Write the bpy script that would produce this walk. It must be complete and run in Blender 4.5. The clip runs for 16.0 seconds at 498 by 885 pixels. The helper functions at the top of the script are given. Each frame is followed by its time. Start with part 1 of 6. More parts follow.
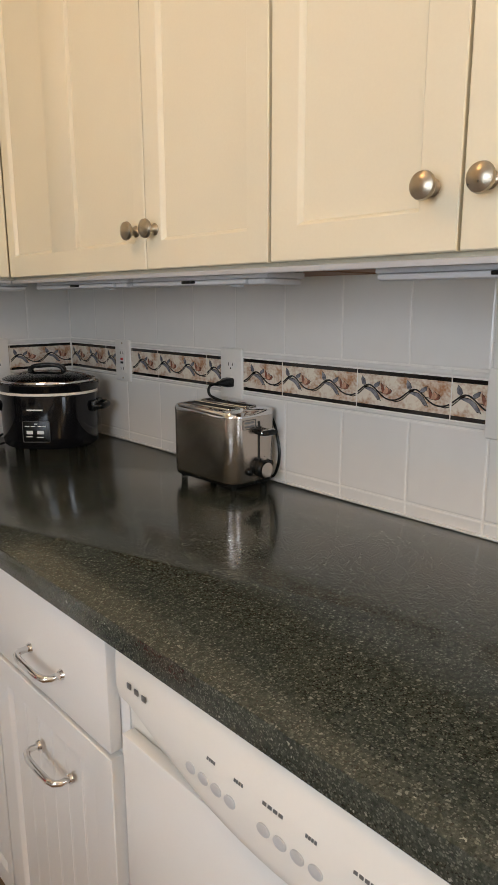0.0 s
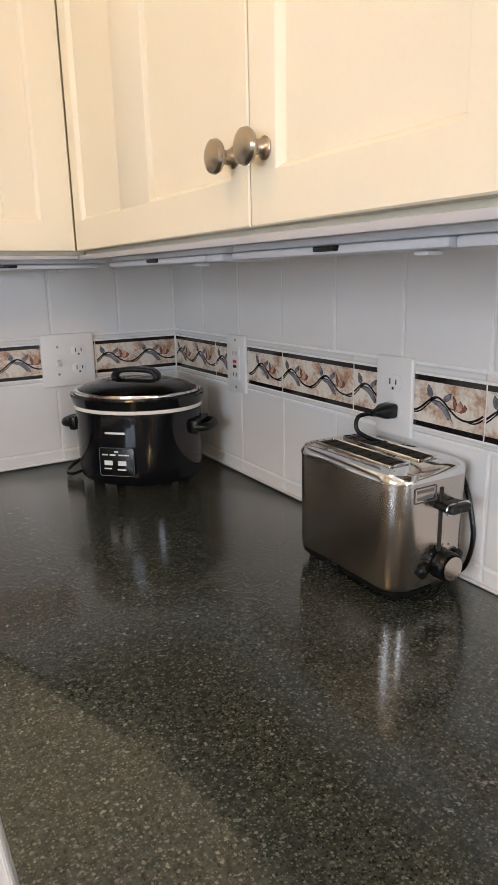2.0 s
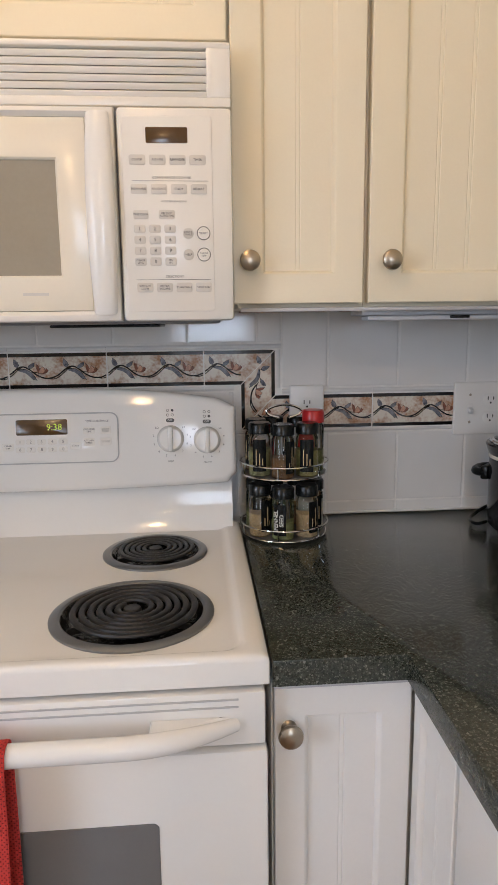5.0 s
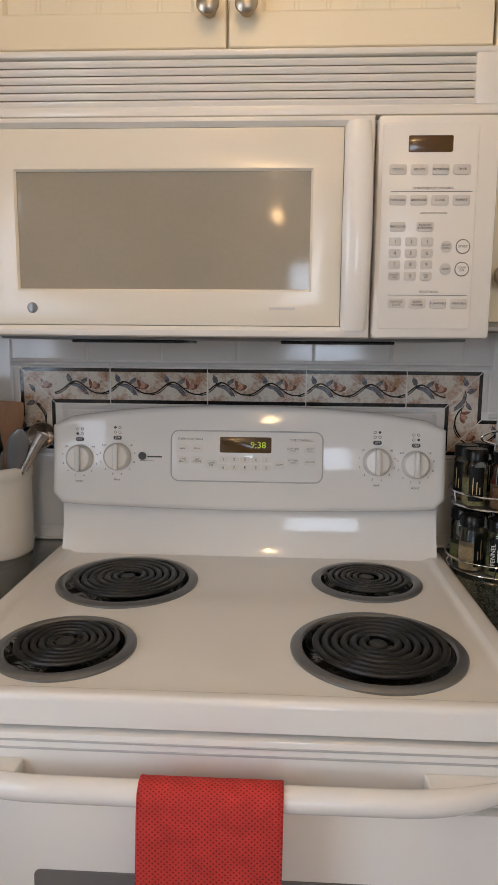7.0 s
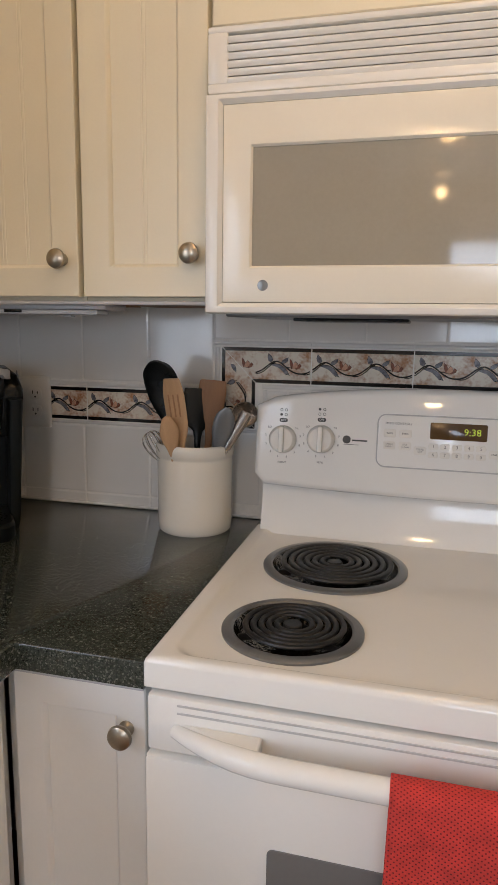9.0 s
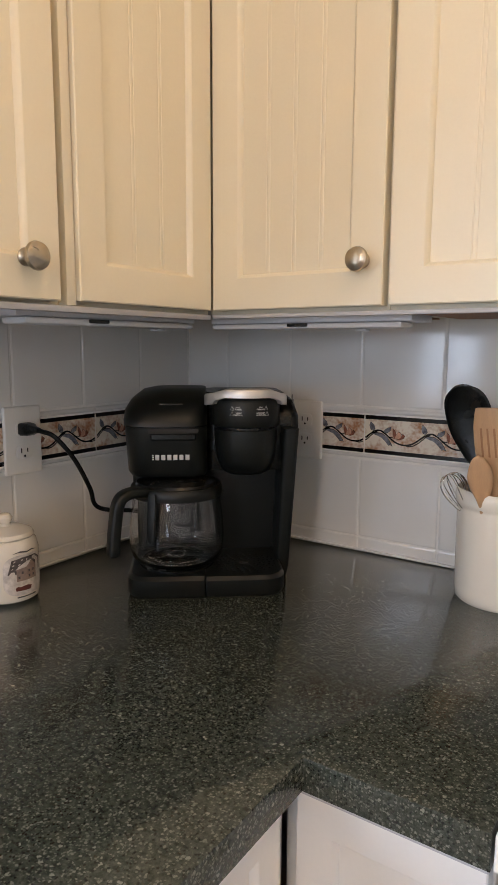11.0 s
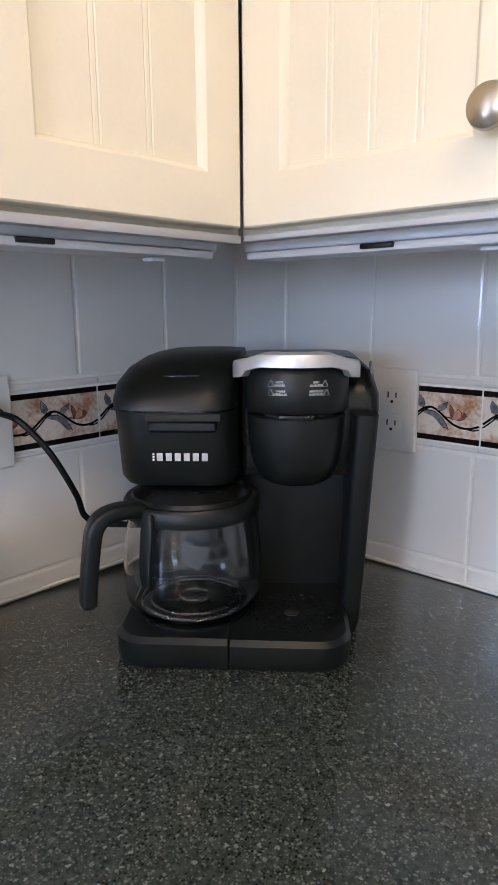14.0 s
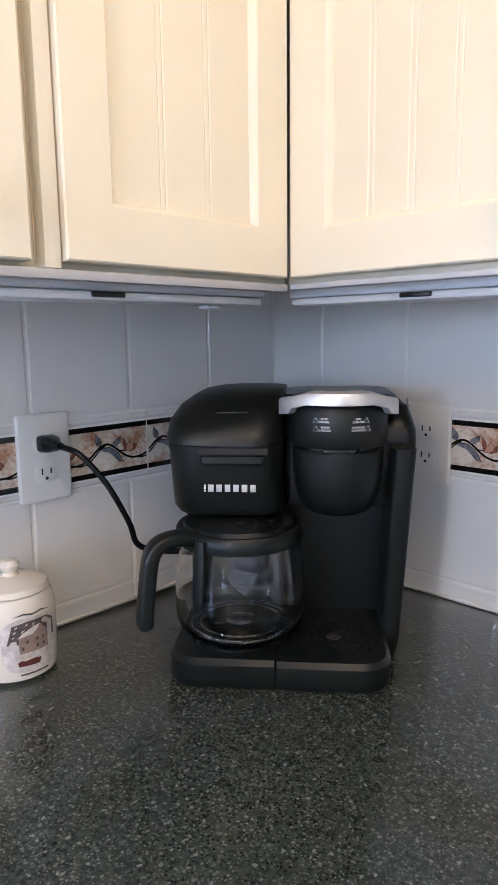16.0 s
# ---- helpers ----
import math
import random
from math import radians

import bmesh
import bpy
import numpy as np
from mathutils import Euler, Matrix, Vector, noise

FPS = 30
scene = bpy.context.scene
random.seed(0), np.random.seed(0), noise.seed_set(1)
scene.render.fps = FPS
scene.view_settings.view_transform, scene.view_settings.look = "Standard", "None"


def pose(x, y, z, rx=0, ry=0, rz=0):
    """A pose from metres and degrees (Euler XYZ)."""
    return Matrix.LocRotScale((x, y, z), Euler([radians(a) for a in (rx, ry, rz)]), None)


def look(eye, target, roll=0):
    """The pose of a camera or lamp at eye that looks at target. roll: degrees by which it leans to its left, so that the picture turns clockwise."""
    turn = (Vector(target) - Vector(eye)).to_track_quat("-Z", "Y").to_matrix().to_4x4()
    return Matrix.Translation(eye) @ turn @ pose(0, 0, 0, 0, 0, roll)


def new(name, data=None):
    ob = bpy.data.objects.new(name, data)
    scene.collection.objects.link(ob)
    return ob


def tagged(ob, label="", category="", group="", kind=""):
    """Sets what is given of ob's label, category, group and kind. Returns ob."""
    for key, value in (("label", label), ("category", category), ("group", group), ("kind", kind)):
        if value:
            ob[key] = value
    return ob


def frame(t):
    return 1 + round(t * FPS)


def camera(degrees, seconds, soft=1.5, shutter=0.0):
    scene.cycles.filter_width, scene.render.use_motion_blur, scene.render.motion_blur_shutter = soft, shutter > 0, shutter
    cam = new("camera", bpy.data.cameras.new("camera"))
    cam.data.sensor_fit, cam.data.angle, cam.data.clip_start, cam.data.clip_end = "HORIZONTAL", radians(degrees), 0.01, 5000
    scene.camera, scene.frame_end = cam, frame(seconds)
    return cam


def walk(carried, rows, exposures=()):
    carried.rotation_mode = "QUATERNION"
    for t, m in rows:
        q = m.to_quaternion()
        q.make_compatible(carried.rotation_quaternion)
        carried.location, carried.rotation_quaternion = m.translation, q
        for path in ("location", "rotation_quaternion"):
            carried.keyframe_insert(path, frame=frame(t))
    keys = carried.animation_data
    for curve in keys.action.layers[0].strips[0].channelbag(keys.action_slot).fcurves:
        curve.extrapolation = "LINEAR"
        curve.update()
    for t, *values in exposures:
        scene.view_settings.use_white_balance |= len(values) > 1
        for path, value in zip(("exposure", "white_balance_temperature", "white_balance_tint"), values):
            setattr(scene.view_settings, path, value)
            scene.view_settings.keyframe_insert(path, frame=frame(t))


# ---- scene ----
cam = camera(41.6, 16.0, soft=0.65)
PATH = [
    (0, (-0.028, -0.041, 1.311), (1.309, 1.384, 0.885), -0.1),
    (0.5, (0.082, 0.076, 1.317), (1.423, 1.499, 0.896), -0.1),
    (1, (0.259, 0.22, 1.312), (1.532, 1.705, 0.894), 0.1),
    (1.5, (0.315, 0.306, 1.297), (1.551, 1.802, 0.815), 1.3),
    (2, (0.324, 0.396, 1.32), (1.309, 2.064, 0.822), -1.3),
    (2.5, (0.293, 0.456, 1.315), (1.19, 2.181, 0.844), -1.0),
    (3, (0.253, 0.457, 1.324), (0.951, 2.276, 0.875), -0.4),
    (3.5, (0.215, 0.454, 1.312), (0.733, 2.34, 0.894), 1.0),
    (4, (0.201, 0.43, 1.314), (0.603, 2.346, 0.905), 1.6),
    (4.5, (0.168, 0.425, 1.323), (0.415, 2.37, 0.929), 0.4),
    (5, (0.107, 0.462, 1.331), (0.257, 2.424, 0.977), -0.7),
    (7.5, (-0.187, 0.526, 1.323), (-0.385, 2.494, 1.029), 0.8),
    (8, (-0.238, 0.535, 1.319), (-0.558, 2.485, 1.01), 0.8),
    (8.5, (-0.263, 0.538, 1.318), (-0.67, 2.469, 0.995), 1.2),
    (9, (-0.275, 0.534, 1.318), (-0.761, 2.443, 0.972), 0.9),
    (9.5, (-0.307, 0.531, 1.322), (-0.984, 2.383, 0.987), 0.5),
    (10, (-0.348, 0.532, 1.313), (-1.192, 2.316, 0.989), 0.8),
    (12.5, (-0.633, 1.049, 1.306), (-1.951, 2.52, 0.994), -0.9),
    (13, (-0.642, 1.056, 1.297), (-1.959, 2.514, 0.926), -0.4),
    (13.5, (-0.645, 1.05, 1.296), (-1.964, 2.506, 0.921), 0.3),
    (14, (-0.648, 1.045, 1.288), (-1.968, 2.49, 0.88), -0.4),
    (14.5, (-0.646, 1.033, 1.298), (-1.982, 2.466, 0.894), -0.7),
    (15, (-0.639, 1.019, 1.298), (-1.978, 2.46, 0.931), -0.9),
    (15.5, (-0.632, 1.0, 1.303), (-1.984, 2.431, 0.951), -1.1),
    (16, (-0.634, 0.993, 1.304), (-2.016, 2.401, 0.978), -0.7),
]
EXPOSURES = [(0, -1.40, 7700, 20), (0.5, -1.28, 7700, 22), (1, -1.45, 7200, 20), (1.6, -1.0, 7100, 21), (2.5, -0.85, 7300, 23), (3, -0.9, 7000, 22), (4, -1.1, 6900, 21), (5, -1.42, 6950, 22), (7.5, -1.76, 7150, 21.5), (10.2, -1.3, 7200, 23), (12.4, -0.5, 6000, 21), (14, -0.2, 5650, 21), (16, -0.15, 5600, 21.5)]
walk(cam, [(t, look(eye, target, roll)) for t, eye, target, roll in PATH], EXPOSURES)
# ---- world and lights ----
world = bpy.data.worlds.new("sky_world")
world.use_nodes = True
scene.world = world
wn = world.node_tree
sky = wn.nodes.new("ShaderNodeTexSky")
sky.sky_type = "NISHITA"
sky.sun_disc = False
sky.sun_elevation, sky.sun_rotation = radians(38), radians(12)
wn.links.new(sky.outputs[0], wn.nodes["Background"].inputs[0])
wn.nodes["Background"].inputs[1].default_value = 0.12


def lamp(name, kind, energy, colour, m, **more):
    data = bpy.data.lights.new(name, kind)
    data.energy, data.color = energy, colour
    if kind == "AREA":
        data.shape, data.size, data.size_y = more.get("shape", "RECTANGLE"), more["size"], more.get("size_y", more["size"])
    else:
        data.shadow_soft_size = more.get("radius", 0.05)
    ob = new(name, data)
    ob.matrix_basis = m
    return ob


sun = bpy.data.lights.new("sun", "SUN")
sun.energy, sun.angle, sun.color = 2.5, radians(0.5), (1.0, 0.95, 0.88)
sun_ob = new("sun", sun)
sun_ob.matrix_basis = look((0, 0, 5), (0.9, -4.2, 1.6))

# daylight that comes in by the window behind the camera and the one over the west counter
lamp("window_daylight", "AREA", 58, (0.60, 0.80, 1.0), look((0.25, -2.95, 1.57), (0.0, 2, 1.05)), size=0.65, size_y=0.8)
lamp("side_window_daylight", "AREA", 60, (0.60, 0.80, 1.0), look((-1.44, -0.10, 1.52), (1, 0.05, 1.1)), size=0.94, size_y=0.92)
# warm ceiling lamps in a row
for lamp_y, lamp_power, lamp_r in ((0.86, 17, 0.15), (-0.95, 36, 0.04), (-2.5, 7, 0.03)):
    lamp("ceiling_lamp_light", "POINT", lamp_power, (1.0, 0.69, 0.33), Matrix.Translation((-0.19, lamp_y, 2.26)), radius=lamp_r)


# ---- materials ----
def tint(c, k):
    return tuple(min(1, v * k) for v in c)


def pbr(name, colour, rough=0.5, metal=0.0, vary=0.06, scale=14.0, bump=0.0, bump_scale=180.0, coat=0.0, stretch=None, rough_vary=0.06, ior=1.5, other=None):
    """A surface whose colour varies by noise at two scales, with fine relief."""
    m = bpy.data.materials.new(name)
    m.use_nodes = True
    n, l = m.node_tree.nodes, m.node_tree.links
    b = n["Principled BSDF"]
    co = n.new("ShaderNodeTexCoord")
    mp = n.new("ShaderNodeMapping")
    if stretch:
        mp.inputs["Scale"].default_value = stretch
    l.new(co.outputs["Object"], mp.inputs[0])
    big, fine = n.new("ShaderNodeTexNoise"), n.new("ShaderNodeTexNoise")
    big.inputs["Scale"].default_value, big.inputs["Detail"].default_value = scale, 4
    fine.inputs["Scale"].default_value, fine.inputs["Detail"].default_value = bump_scale, 3
    for t in (big, fine):
        l.new(mp.outputs[0], t.inputs["Vector"])
    mix = n.new("ShaderNodeMix")
    mix.data_type = "FLOAT"
    mix.inputs[0].default_value = 0.3
    l.new(big.outputs[0], mix.inputs[2]), l.new(fine.outputs[0], mix.inputs[3])
    ramp = n.new("ShaderNodeValToRGB")
    ramp.color_ramp.elements[0].position, ramp.color_ramp.elements[1].position = 0.3, 0.7
    ramp.color_ramp.elements[0].color = (*tint(colour, 1 - vary), 1)
    ramp.color_ramp.elements[1].color = (*(other or tint(colour, 1 + vary)), 1)
    l.new(mix.outputs[0], ramp.inputs[0]), l.new(ramp.outputs[0], b.inputs["Base Color"])
    mr = n.new("ShaderNodeMapRange")
    mr.inputs[3].default_value, mr.inputs[4].default_value = max(0.02, rough - rough_vary), min(1, rough + rough_vary)
    l.new(big.outputs[0], mr.inputs[0]), l.new(mr.outputs[0], b.inputs["Roughness"])
    b.inputs["Metallic"].default_value = metal
    b.inputs["Coat Weight"].default_value = coat
    b.inputs["IOR"].default_value = ior
    if bump:
        bp = n.new("ShaderNodeBump")
        bp.inputs["Strength"].default_value, bp.inputs["Distance"].default_value = bump, 0.002
        l.new(fine.outputs[0], bp.inputs["Height"]), l.new(bp.outputs[0], b.inputs["Normal"])
    return m


def quartz():
    """Dark speckled engineered stone: fine grain, dark pores, light chips of several sizes."""
    m = bpy.data.materials.new("speckled_quartz")
    m.use_nodes = True
    n, l = m.node_tree.nodes, m.node_tree.links
    b = n["Principled BSDF"]
    co = n.new("ShaderNodeTexCoord")
    base = n.new("ShaderNodeTexNoise")
    base.inputs["Scale"].default_value, base.inputs["Detail"].default_value, base.inputs["Roughness"].default_value = 190, 6, 0.75
    l.new(co.outputs["Object"], base.inputs["Vector"])
    r0 = n.new("ShaderNodeValToRGB")
    r0.color_ramp.elements[0].position, r0.color_ramp.elements[1].position = 0.34, 0.74
    r0.color_ramp.elements[0].color, r0.color_ramp.elements[1].color = (0.014, 0.018, 0.014, 1), (0.072, 0.083, 0.068, 1)
    l.new(base.outputs[0], r0.inputs[0])
    col = r0.outputs[0]
    for scale, cut, soft, few, tone in ((390, 0.40, 0.14, 0.66, (0.014, 0.015, 0.013)), (430, 0.38, 0.14, 0.68, (0.100, 0.108, 0.092)), (270, 0.32, 0.12, 0.78, (0.125, 0.131, 0.113)),
                                        (175, 0.26, 0.09, 0.84, (0.165, 0.172, 0.150)), (100, 0.15, 0.05, 0.89, (0.25, 0.254, 0.226))):
        warp = n.new("ShaderNodeTexNoise")
        warp.inputs["Scale"].default_value = scale * 1.7
        l.new(co.outputs["Object"], warp.inputs["Vector"])
        add = n.new("ShaderNodeVectorMath")
        add.operation = "MULTIPLY_ADD"
        add.inputs[1].default_value = (0.95 / scale,) * 3
        l.new(warp.outputs["Color"], add.inputs[0]), l.new(co.outputs["Object"], add.inputs[2])
        v = n.new("ShaderNodeTexVoronoi")
        v.inputs["Scale"].default_value = scale
        l.new(add.outputs[0], v.inputs["Vector"])
        near = n.new("ShaderNodeMapRange")
        near.inputs[1].default_value, near.inputs[2].default_value = cut + soft, cut
        l.new(v.outputs["Distance"], near.inputs[0])
        pick = n.new("ShaderNodeSeparateColor")
        l.new(v.outputs["Color"], pick.inputs[0])
        some = n.new("ShaderNodeMapRange")
        some.inputs[1].default_value, some.inputs[2].default_value = few, few + 0.1
        l.new(pick.outputs[0], some.inputs[0])
        mul = n.new("ShaderNodeMath")
        mul.operation = "MULTIPLY"
        l.new(near.outputs[0], mul.inputs[0]), l.new(some.outputs[0], mul.inputs[1])
        mx = n.new("ShaderNodeMix")
        mx.data_type = "RGBA"
        l.new(mul.outputs[0], mx.inputs[0]), l.new(col, mx.inputs[6])
        mx.inputs[7].default_value = (*tone, 1)
        col = mx.outputs[2]
    l.new(col, b.inputs["Base Color"])
    smear = n.new("ShaderNodeTexNoise")
    smear.inputs["Scale"].default_value = 5
    l.new(co.outputs["Object"], smear.inputs["Vector"])
    mr = n.new("ShaderNodeMapRange")
    mr.inputs[3].default_value, mr.inputs[4].default_value = 0.09, 0.18
    l.new(smear.outputs[0], mr.inputs[0]), l.new(mr.outputs[0], b.inputs["Roughness"])
    return m


def glass(name, colour=(1, 1, 1), rough=0.0):
    m = bpy.data.materials.new(name)
    m.use_nodes = True
    b = m.node_tree.nodes["Principled BSDF"]
    b.inputs["Base Color"].default_value = (*colour, 1)
    b.inputs["Transmission Weight"].default_value, b.inputs["Roughness"].default_value, b.inputs["IOR"].default_value = 1, rough, 1.45
    return m


def glow(name, colour, strength):
    m = bpy.data.materials.new(name)
    m.use_nodes = True
    b = m.node_tree.nodes["Principled BSDF"]
    b.inputs["Base Color"].default_value = (*colour, 1)
    b.inputs["Emission Color"].default_value, b.inputs["Emission Strength"].default_value = (*colour, 1), strength
    return m


# one cabinet paint in two tints; this one has warm lamplight in its colour
CABINET = pbr("warm_lit_cabinet_paint", (0.80, 0.726, 0.562), 0.38, vary=0.025, scale=5, bump=0.05, bump_scale=220)
# pale strip greyed down: the shade it stands in is in the colour
CABINET_EDGE = pbr("shaded_cabinet_edge", (0.45, 0.45, 0.465), 0.45, vary=0.04)
# same paint for the base cabinets, whiter for the daylight on them
CABINET_BASE = pbr("daylit_base_cabinet_paint", (0.81, 0.80, 0.775), 0.38, vary=0.025, scale=5, bump=0.05, bump_scale=220)
RAW_WOOD = pbr("raw_cabinet_underside", (0.27, 0.12, 0.05), 0.6, vary=0.3, scale=6, stretch=(1, 14, 1), bump=0.1)
DARK_GAP = pbr("dark_gap", (0.02, 0.018, 0.016), 0.8)
QUARTZ = quartz()
NICKEL = pbr("brushed_nickel", (0.42, 0.36, 0.285), 0.30, 1.0, vary=0.08, scale=60, bump=0.03, bump_scale=500)
STEEL = pbr("brushed_stainless", (0.56, 0.505, 0.46), 0.22, 1.0, vary=0.02, scale=3, bump=0.02, bump_scale=60, stretch=(1, 1, 25), rough_vary=0.02)
SILVER = pbr("silver_painted_plastic", (0.60, 0.59, 0.575), 0.36, 0.55, vary=0.03, scale=20, rough_vary=0.03)
CHROME = pbr("chrome", (0.75, 0.75, 0.75), 0.08, 1.0, vary=0.03)
ENAMEL = pbr("white_enamel", (0.83, 0.82, 0.79), 0.07, ior=1.42, vary=0.015, scale=4, rough_vary=0.03)
BISQUE = pbr("bisque_enamel", (0.82, 0.76, 0.64), 0.18, vary=0.02, scale=4, rough_vary=0.03)
WHITE_PLASTIC = pbr("white_plastic", (0.80, 0.775, 0.72), 0.20, ior=1.42, vary=0.015)
SWITCH_PLATE = pbr("white_plate_plastic", (0.80, 0.78, 0.74), 0.30, vary=0.015)
FIXTURE = pbr("milky_fixture_plastic", (0.56, 0.565, 0.58), 0.35, vary=0.03)
EDGE_STRIP = pbr("pale_grey_laminate", (0.42, 0.43, 0.45), 0.5, vary=0.06)
CAULK = pbr("white_caulk", (0.80, 0.785, 0.75), 0.45, vary=0.06, scale=30)
GREY_BUTTON = pbr("grey_button", (0.50, 0.50, 0.50), 0.5)
PALE_BUTTON = pbr("pale_grey_button", (0.62, 0.59, 0.54), 0.5)
GREY_PRINT = pbr("grey_print", (0.075, 0.075, 0.075), 0.6)
WHITE_PRINT = pbr("white_print", (0.78, 0.78, 0.76), 0.5)
BLACK_PLASTIC = pbr("black_plastic", (0.006, 0.0068, 0.0062), 0.26, ior=1.38, vary=0.2, scale=30, bump=0.04, bump_scale=700)
SATIN_BLACK = pbr("satin_black_plastic", (0.0058, 0.0072, 0.0065), 0.38, ior=1.38, vary=0.15, scale=25, bump=0.05, bump_scale=900)
GLOSS_BLACK = pbr("gloss_black_enamel", (0.006, 0.006, 0.007), 0.06, vary=0.1, rough_vary=0.02)
COIL = pbr("burner_coil", (0.022, 0.021, 0.02), 0.42, 0.3, vary=0.25, scale=40, bump=0.2, bump_scale=300)
BOWL = pbr("drip_bowl", (0.17, 0.16, 0.145), 0.07, 0.95, vary=0.5, scale=40, bump=1.0, bump_scale=75, rough_vary=0.02)
RING = pbr("grey_trim_ring", (0.20, 0.205, 0.21), 0.30, 0.55, vary=0.1)
DISPLAY = pbr("dark_amber_display", (0.085, 0.040, 0.009), 0.16)
OVEN_GLASS = pbr("oven_window_glass", (0.17, 0.17, 0.17), 0.09, vary=0.04)
MW_GLASS = pbr("microwave_window_mesh", (0.335, 0.300, 0.240), 0.035, vary=0.06, scale=6)


def perforate(m, size, dark):
    """Adds the fine round holes of a shielding mesh."""
    n, l = m.node_tree.nodes, m.node_tree.links
    co, v, mr, mx = n.new("ShaderNodeTexCoord"), n.new("ShaderNodeTexVoronoi"), n.new("ShaderNodeMapRange"), n.new("ShaderNodeMix")
    v.inputs["Scale"].default_value, v.inputs["Randomness"].default_value = 1 / size, 0.0
    mr.inputs[1].default_value, mr.inputs[2].default_value = 0.52, 0.34
    b = n["Principled BSDF"]
    mx.data_type = "RGBA"
    mx.inputs[7].default_value = (*dark, 1)
    l.new(co.outputs["Object"], v.inputs["Vector"]), l.new(v.outputs["Distance"], mr.inputs[0]), l.new(mr.outputs[0], mx.inputs[0])
    l.new(b.inputs["Base Color"].links[0].from_socket, mx.inputs[6]), l.new(mx.outputs[2], b.inputs["Base Color"])


perforate(MW_GLASS, 0.0016, (0.30, 0.275, 0.23))
TILE = pbr("white_wall_tile", (0.78, 0.765, 0.735), 0.10, vary=0.02, scale=7, bump=0.03, bump_scale=25, rough_vary=0.04)
GROUT = pbr("white_grout", (0.82, 0.80, 0.76), 0.8, vary=0.08, scale=40, bump=0.2)
ART = pbr("peach_cream_tile_glaze", (0.47, 0.23, 0.125), 0.18, ior=1.38, vary=0.05, scale=26, other=(0.77, 0.70, 0.60))
for el, at in zip(ART.node_tree.nodes["Color Ramp"].color_ramp.elements, (0.36, 0.54)):
    el.position = at
ART_LINE = pbr("near_black_tile_line", (0.012, 0.009, 0.008), 0.11, vary=0.2)
ART_LEAF = pbr("slate_leaf_glaze", (0.085, 0.085, 0.115), 0.12, vary=0.6, scale=110, other=(0.34, 0.34, 0.38))
ART_FLOWER = pbr("brown_red_tulip_glaze", (0.27, 0.10, 0.065), 0.12, vary=0.45, scale=160)
ART_PETAL = pbr("pale_salmon_glaze", (0.60, 0.33, 0.23), 0.12, vary=0.35, scale=160)
STONEWARE = pbr("cream_stoneware", (0.80, 0.75, 0.66), 0.07, vary=0.02, scale=10)
PALE_WOOD = pbr("pale_wood", (0.50, 0.30, 0.16), 0.5, vary=0.15, scale=10, stretch=(9, 9, 1), bump=0.08)
DARK_WOOD = pbr("brown_wood", (0.34, 0.17, 0.08), 0.5, vary=0.18, scale=10, stretch=(9, 9, 1), bump=0.08)
WALL_PAINT = pbr("wall_paint", (0.72, 0.67, 0.58), 0.7, vary=0.03, scale=3, bump=0.06, bump_scale=300)
CEILING_PAINT = pbr("ceiling_paint", (0.80, 0.78, 0.74), 0.8, vary=0.02, bump=0.12, bump_scale=160)
FLOOR_WOOD = pbr("oak_floor", (0.30, 0.17, 0.085), 0.35, vary=0.2, scale=5, stretch=(12, 1, 1), bump=0.08)
GLASS = glass("clear_glass")
def waffle(m, dark):
    """Puts the shade of small staggered pits into a cloth's colour, as a grid of dark spots."""
    n, l = m.node_tree.nodes, m.node_tree.links
    co, sep = n.new("ShaderNodeTexCoord"), n.new("ShaderNodeSeparateXYZ")
    l.new(co.outputs["Object"], sep.inputs[0])
    over = n.new("ShaderNodeMath")
    l.new(sep.outputs[1], over.inputs[0]), l.new(sep.outputs[2], over.inputs[1])
    waves = []
    for a, b in ((1, 1), (1, -1)):
        u = n.new("ShaderNodeMath")
        u.operation = "MULTIPLY_ADD"
        u.inputs[1].default_value = b
        l.new(over.outputs[0], u.inputs[0]), l.new(sep.outputs[0], u.inputs[2])
        k = n.new("ShaderNodeMath")
        k.operation = "MULTIPLY"
        k.inputs[1].default_value = 2 * math.pi / 0.0062
        w = n.new("ShaderNodeMath")
        w.operation = "SINE"
        l.new(u.outputs[0], k.inputs[0]), l.new(k.outputs[0], w.inputs[0])
        waves.append(w)
    pit = n.new("ShaderNodeMath")
    pit.operation = "ADD"
    l.new(waves[0].outputs[0], pit.inputs[0]), l.new(waves[1].outputs[0], pit.inputs[1])
    mr = n.new("ShaderNodeMapRange")
    mr.inputs[1].default_value, mr.inputs[2].default_value = 0.9, 1.5
    l.new(pit.outputs[0], mr.inputs[0])
    b = n["Principled BSDF"]
    old = b.inputs["Base Color"].links[0].from_socket
    mx = n.new("ShaderNodeMix")
    mx.data_type = "RGBA"
    mx.inputs[7].default_value = (*dark, 1)
    l.new(mr.outputs[0], mx.inputs[0]), l.new(old, mx.inputs[6]), l.new(mx.outputs[2], b.inputs["Base Color"])
    return m


RED_CLOTH = pbr("red_terry_cloth", (0.60, 0.045, 0.036), 0.9, vary=0.2, scale=60, bump=0.7, bump_scale=420)
# darker red for the shade in the weave's pits
waffle(RED_CLOTH, (0.17, 0.010, 0.010))
RED_CAP = pbr("red_plastic", (0.55, 0.02, 0.02), 0.3)
LAMP_GLASS = glow("lit_lamp_glass", (1.0, 0.80, 0.52), 6.0)
AMBER_DIGITS = glow("yellow_green_digits", (0.42, 0.55, 0.04), 0.9)


# ---- mesh helpers ----
PLACE = {}


